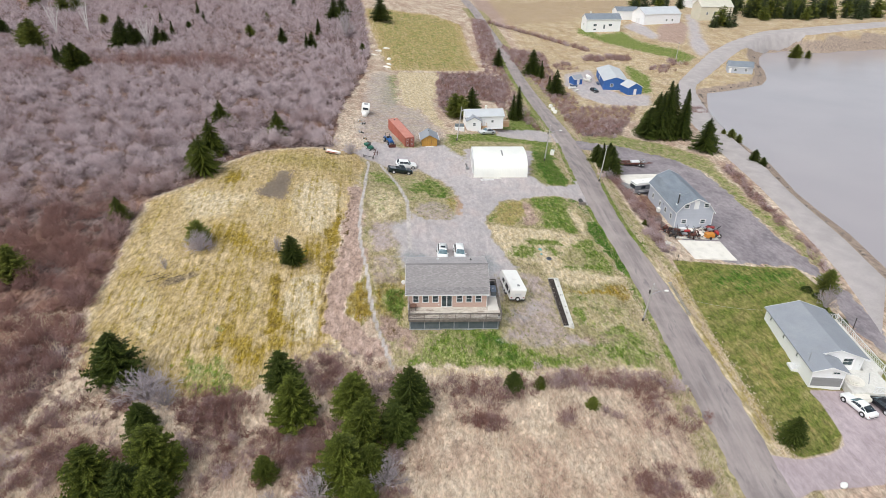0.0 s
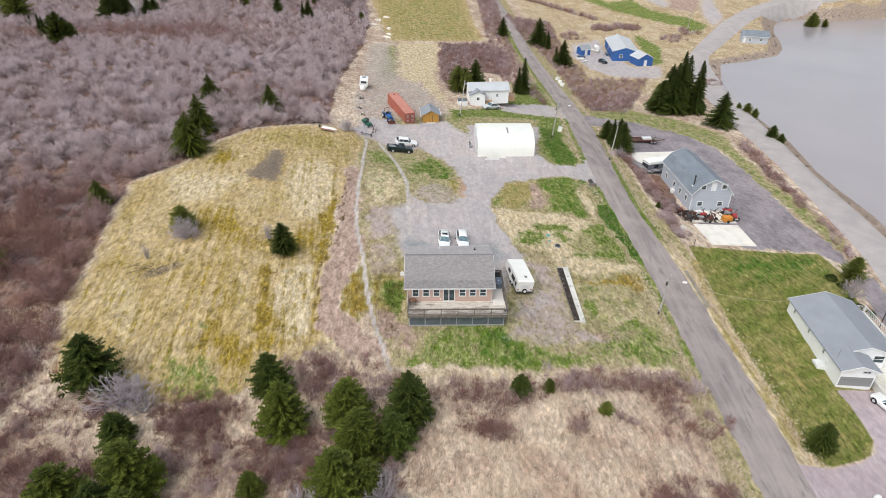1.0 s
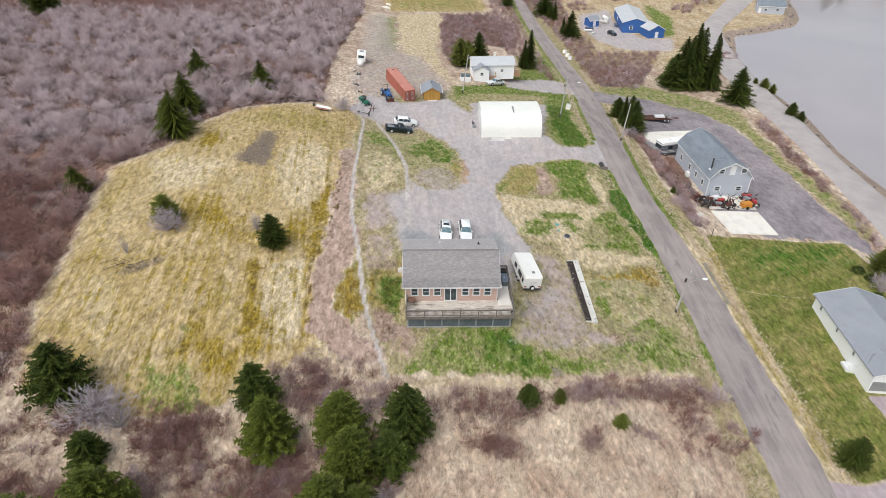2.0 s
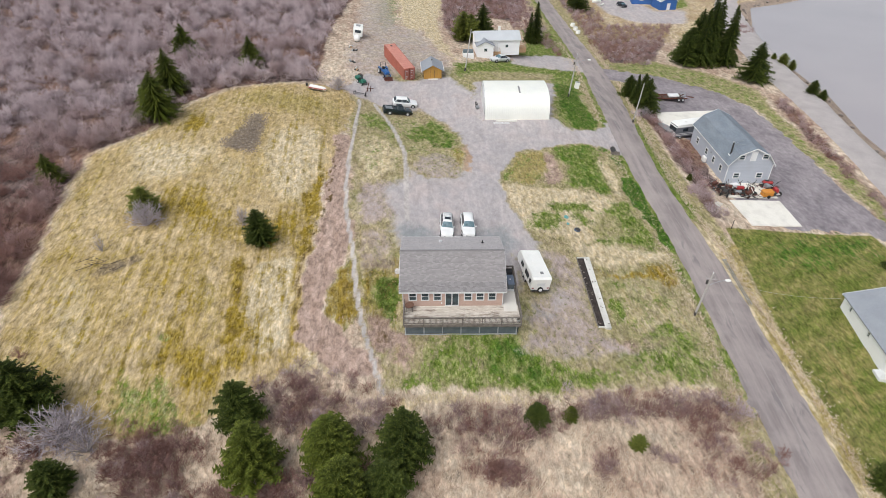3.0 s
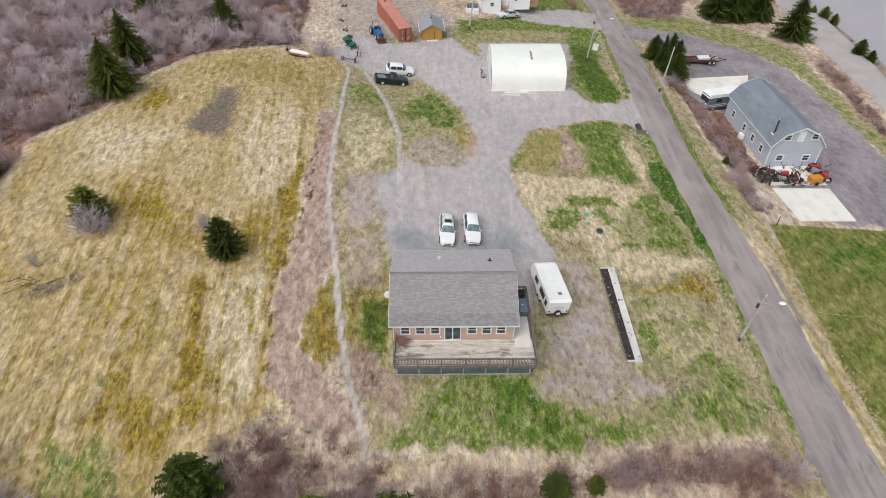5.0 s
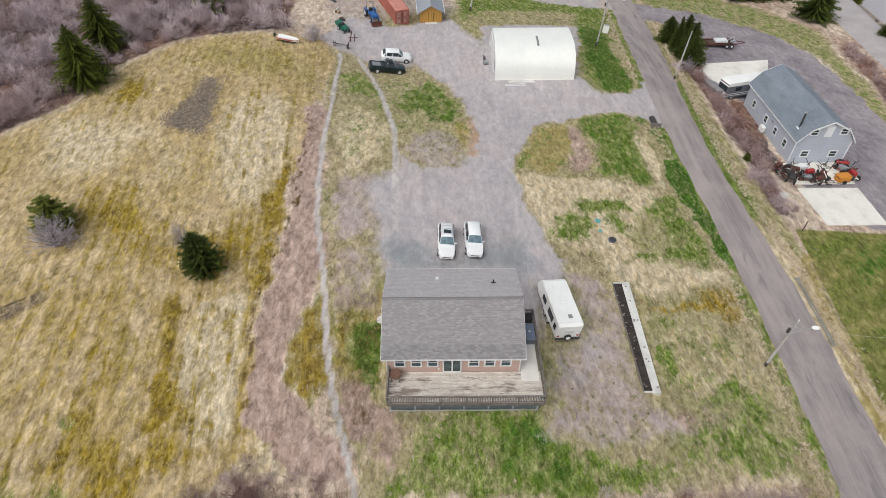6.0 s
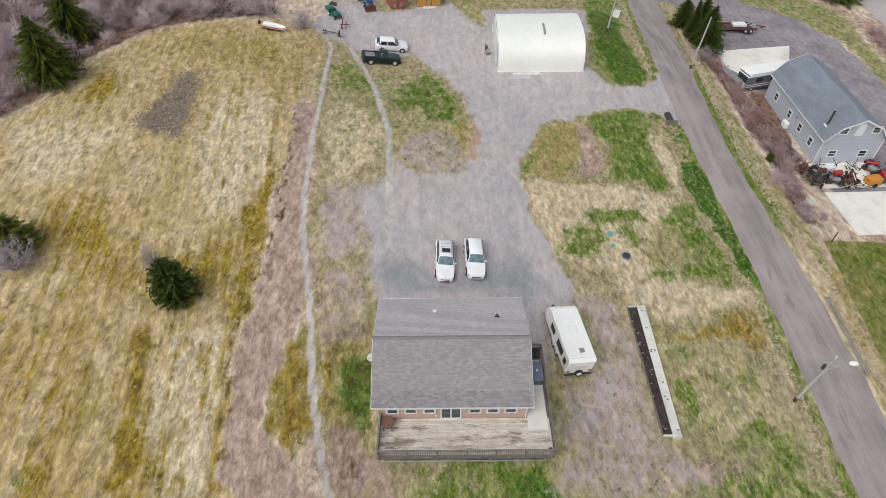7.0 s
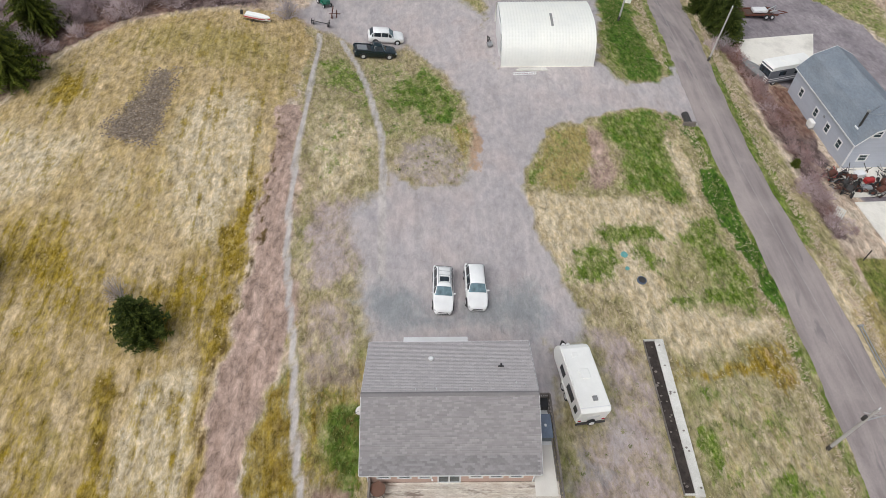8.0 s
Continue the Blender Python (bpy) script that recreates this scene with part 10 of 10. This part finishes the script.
    scatter("weeds", [tuft(60 + k, 34, 0.1, 0.5, 0.34) for k in range(6)], x, y, 0.16 + 0.26 * rng.random(len(x)) ** 2, 0.05 + 0.05 * rng.random(len(x)), np.clip(rng.normal(0.25, 0.2, len(x)), 0, 1), TURF, "scattered weed clumps growing through the gravel", "weeds", 15)


def surface_straw():
    return leaf_surface("field_stubble_blades", (0.42, 0.315, 0.14), (0.54, 0.43, 0.24), (0.27, 0.2, 0.045), rough=0.95, single=0.2)


build_grass()


# ---- pieces: roof shingles, deck boards, shore stones ----
def shingled(parent, ya, za, yr, zr, x0, x1, single, rest_mat, single_mat, seed, thick=1.0):
    """Courses of shingle tabs on a slope; the courses from the eave up to single are pieces of their own."""
    rng = random.Random(seed)
    run = math.hypot(yr - ya, zr - za)
    uy, uz = (yr - ya) / run, (zr - za) / run
    ny, nz = -uz, uy
    if nz < 0:
        ny, nz = -ny, -nz
    step, wide = 0.145, 0.32
    tab = bmesh.new()
    prism(tab, [(0, 0.004), (0, 0.022), (step * 1.15, 0.012), (step * 1.15, 0.0)], 0.004, wide - 0.006)
    me = bpy.data.meshes.new("shingle")
    tab.to_mesh(me)
    tab.free()
    me.materials.append(single_mat)
    turn = Matrix(((1, 0, 0), (0, uy, ny), (0, uz, nz))).to_4x4()
    vs, fs = [], []
    courses = int(run / step)
    for c in range(courses):
        s0 = c * step
        x = x0 - (0.16 if c % 2 else 0.0)
        while x < x1 - 0.1:
            w, skip = min(wide, x1 - x), max(0.0, x0 - x)
            y, z = ya + uy * s0, za + uz * s0
            if c < single and w == wide and not skip:
                o = new("shingle", me)
                o.parent = parent
                o.matrix_basis = Matrix.Translation((x, y + ny * 0.004, z + nz * 0.004)) @ turn
            else:
                lift = thick * rng.uniform(0.014, 0.024)
                xa, xb = x + skip + 0.003, x + w - 0.005
                q = [(xa, 0, lift), (xb, 0, lift), (xb, step * 1.1, 0.004), (xa, step * 1.1, 0.004), (xa, 0, 0.0), (xb, 0, 0.0)]
                b = len(vs)
                vs += [(px, y + uy * d + ny * e, z + uz * d + nz * e) for px, d, e in q]
                fs += [(b, b + 1, b + 2, b + 3), (b + 4, b + 5, b + 1, b)]
            x += wide
    if vs:
        raw("shingles", vs, fs, rest_mat, parent, "courses of grey asphalt shingles", kind="stuff")


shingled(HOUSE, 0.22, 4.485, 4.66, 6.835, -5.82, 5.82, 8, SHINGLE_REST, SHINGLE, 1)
# Rear slope, in the shingle colour brightened to make up for its light.
shingled(HOUSE, 9.72, 5.205, 4.66, 6.835, -5.82, 5.82, 0, SHINGLE_REAR_LIT, SHINGLE, 2, 0.4)


def deck_boards():
    board = solid(-5.3, 7.22, 0.004, 0.134, -0.04, 0.0)
    me = bpy.data.meshes.new("deck_board")
    board.to_mesh(me)
    board.free()
    me.materials.append(DECK_WOOD)
    y = -2.32
    while y < 0.52:
        o = new("deck_board", me)
        o.parent = DECK
        o.matrix_basis = pose(0.0, y, 2.2 + random.uniform(-0.004, 0.004))
        y += 0.14


deck_boards()


def shore_stones():
    rng = random.Random(31)
    bm = bmesh.new()
    bmesh.ops.create_icosphere(bm, subdivisions=1, radius=0.5)
    for v in bm.verts:
        v.co = Vector((v.co.x * 1.3, v.co.y, v.co.z * 0.7)) * (1 + 0.35 * noise.noise(v.co * 2.3))
    me = bpy.data.meshes.new("shore_rock")
    bm.to_mesh(me)
    bm.free()
    me.materials.append(STONE)
    line = ZONES["shore"]
    first = None
    for k in range(60):
        j = rng.randrange(len(line) - 1)
        u = rng.random()
        x = line[j][0] + (line[j + 1][0] - line[j][0]) * u - rng.uniform(0.5, 2.5)
        y = line[j][1] + (line[j + 1][1] - line[j][1]) * u + rng.uniform(-1, 1)
        o = new("shore_rock", me)
        s = rng.uniform(0.4, 1.3)
        o.matrix_basis = pose(x, y, at(x, y) + 0.1, rng.uniform(0, 30), 0, rng.uniform(0, 360)) @ Matrix.Diagonal((s, s, s, 1))
        tagged(o, "weathered brown rock lying along the shore", "rock", "rocks along the shore")


shore_stones()


def field_stones():
    """Bare stones lying where the turf of the mown field was stripped."""
    rng = np.random.default_rng(31)
    ring = np.array(ZONES["fgray"])
    lo, hi = ring.min(0), ring.max(0)
    p = rng.uniform(lo, hi, (3600, 2))
    p = p[inside(p[:, 0], p[:, 1], ZONES["fgray"]) > rng.uniform(-0.6, 0.6, len(p))]
    unit = np.array([(1, 0, 0), (0.3, 0.9, 0), (-0.8, 0.55, 0), (-0.8, -0.6, 0), (0.3, -0.95, 0), (0.1, 0.05, 1)], float)
    vs, fs = [], []
    for x, y in p:
        s, a = rng.uniform(0.06, 0.17), rng.uniform(0, 6.28)
        q = unit * np.array([s, s * rng.uniform(0.6, 1), s * 0.6]) * rng.uniform(0.8, 1.2, (6, 1))
        b = len(vs)
        z = at(x, y) + 0.02
        vs += [(x + u * math.cos(a) - v * math.sin(a), y + u * math.sin(a) + v * math.cos(a), z + w) for u, v, w in q]
        fs += [(b + k, b + (k + 1) % 5, b + 5) for k in range(5)]
    raw("field_stones", vs, fs, island_surface("field_stone", (0.13, 0.1, 0.075), (0.22, 0.175, 0.135), (0.36, 0.3, 0.235), rough=0.95), None, "grey-brown field stones in a bare patch of the field", "stones", "stuff")


field_stones()
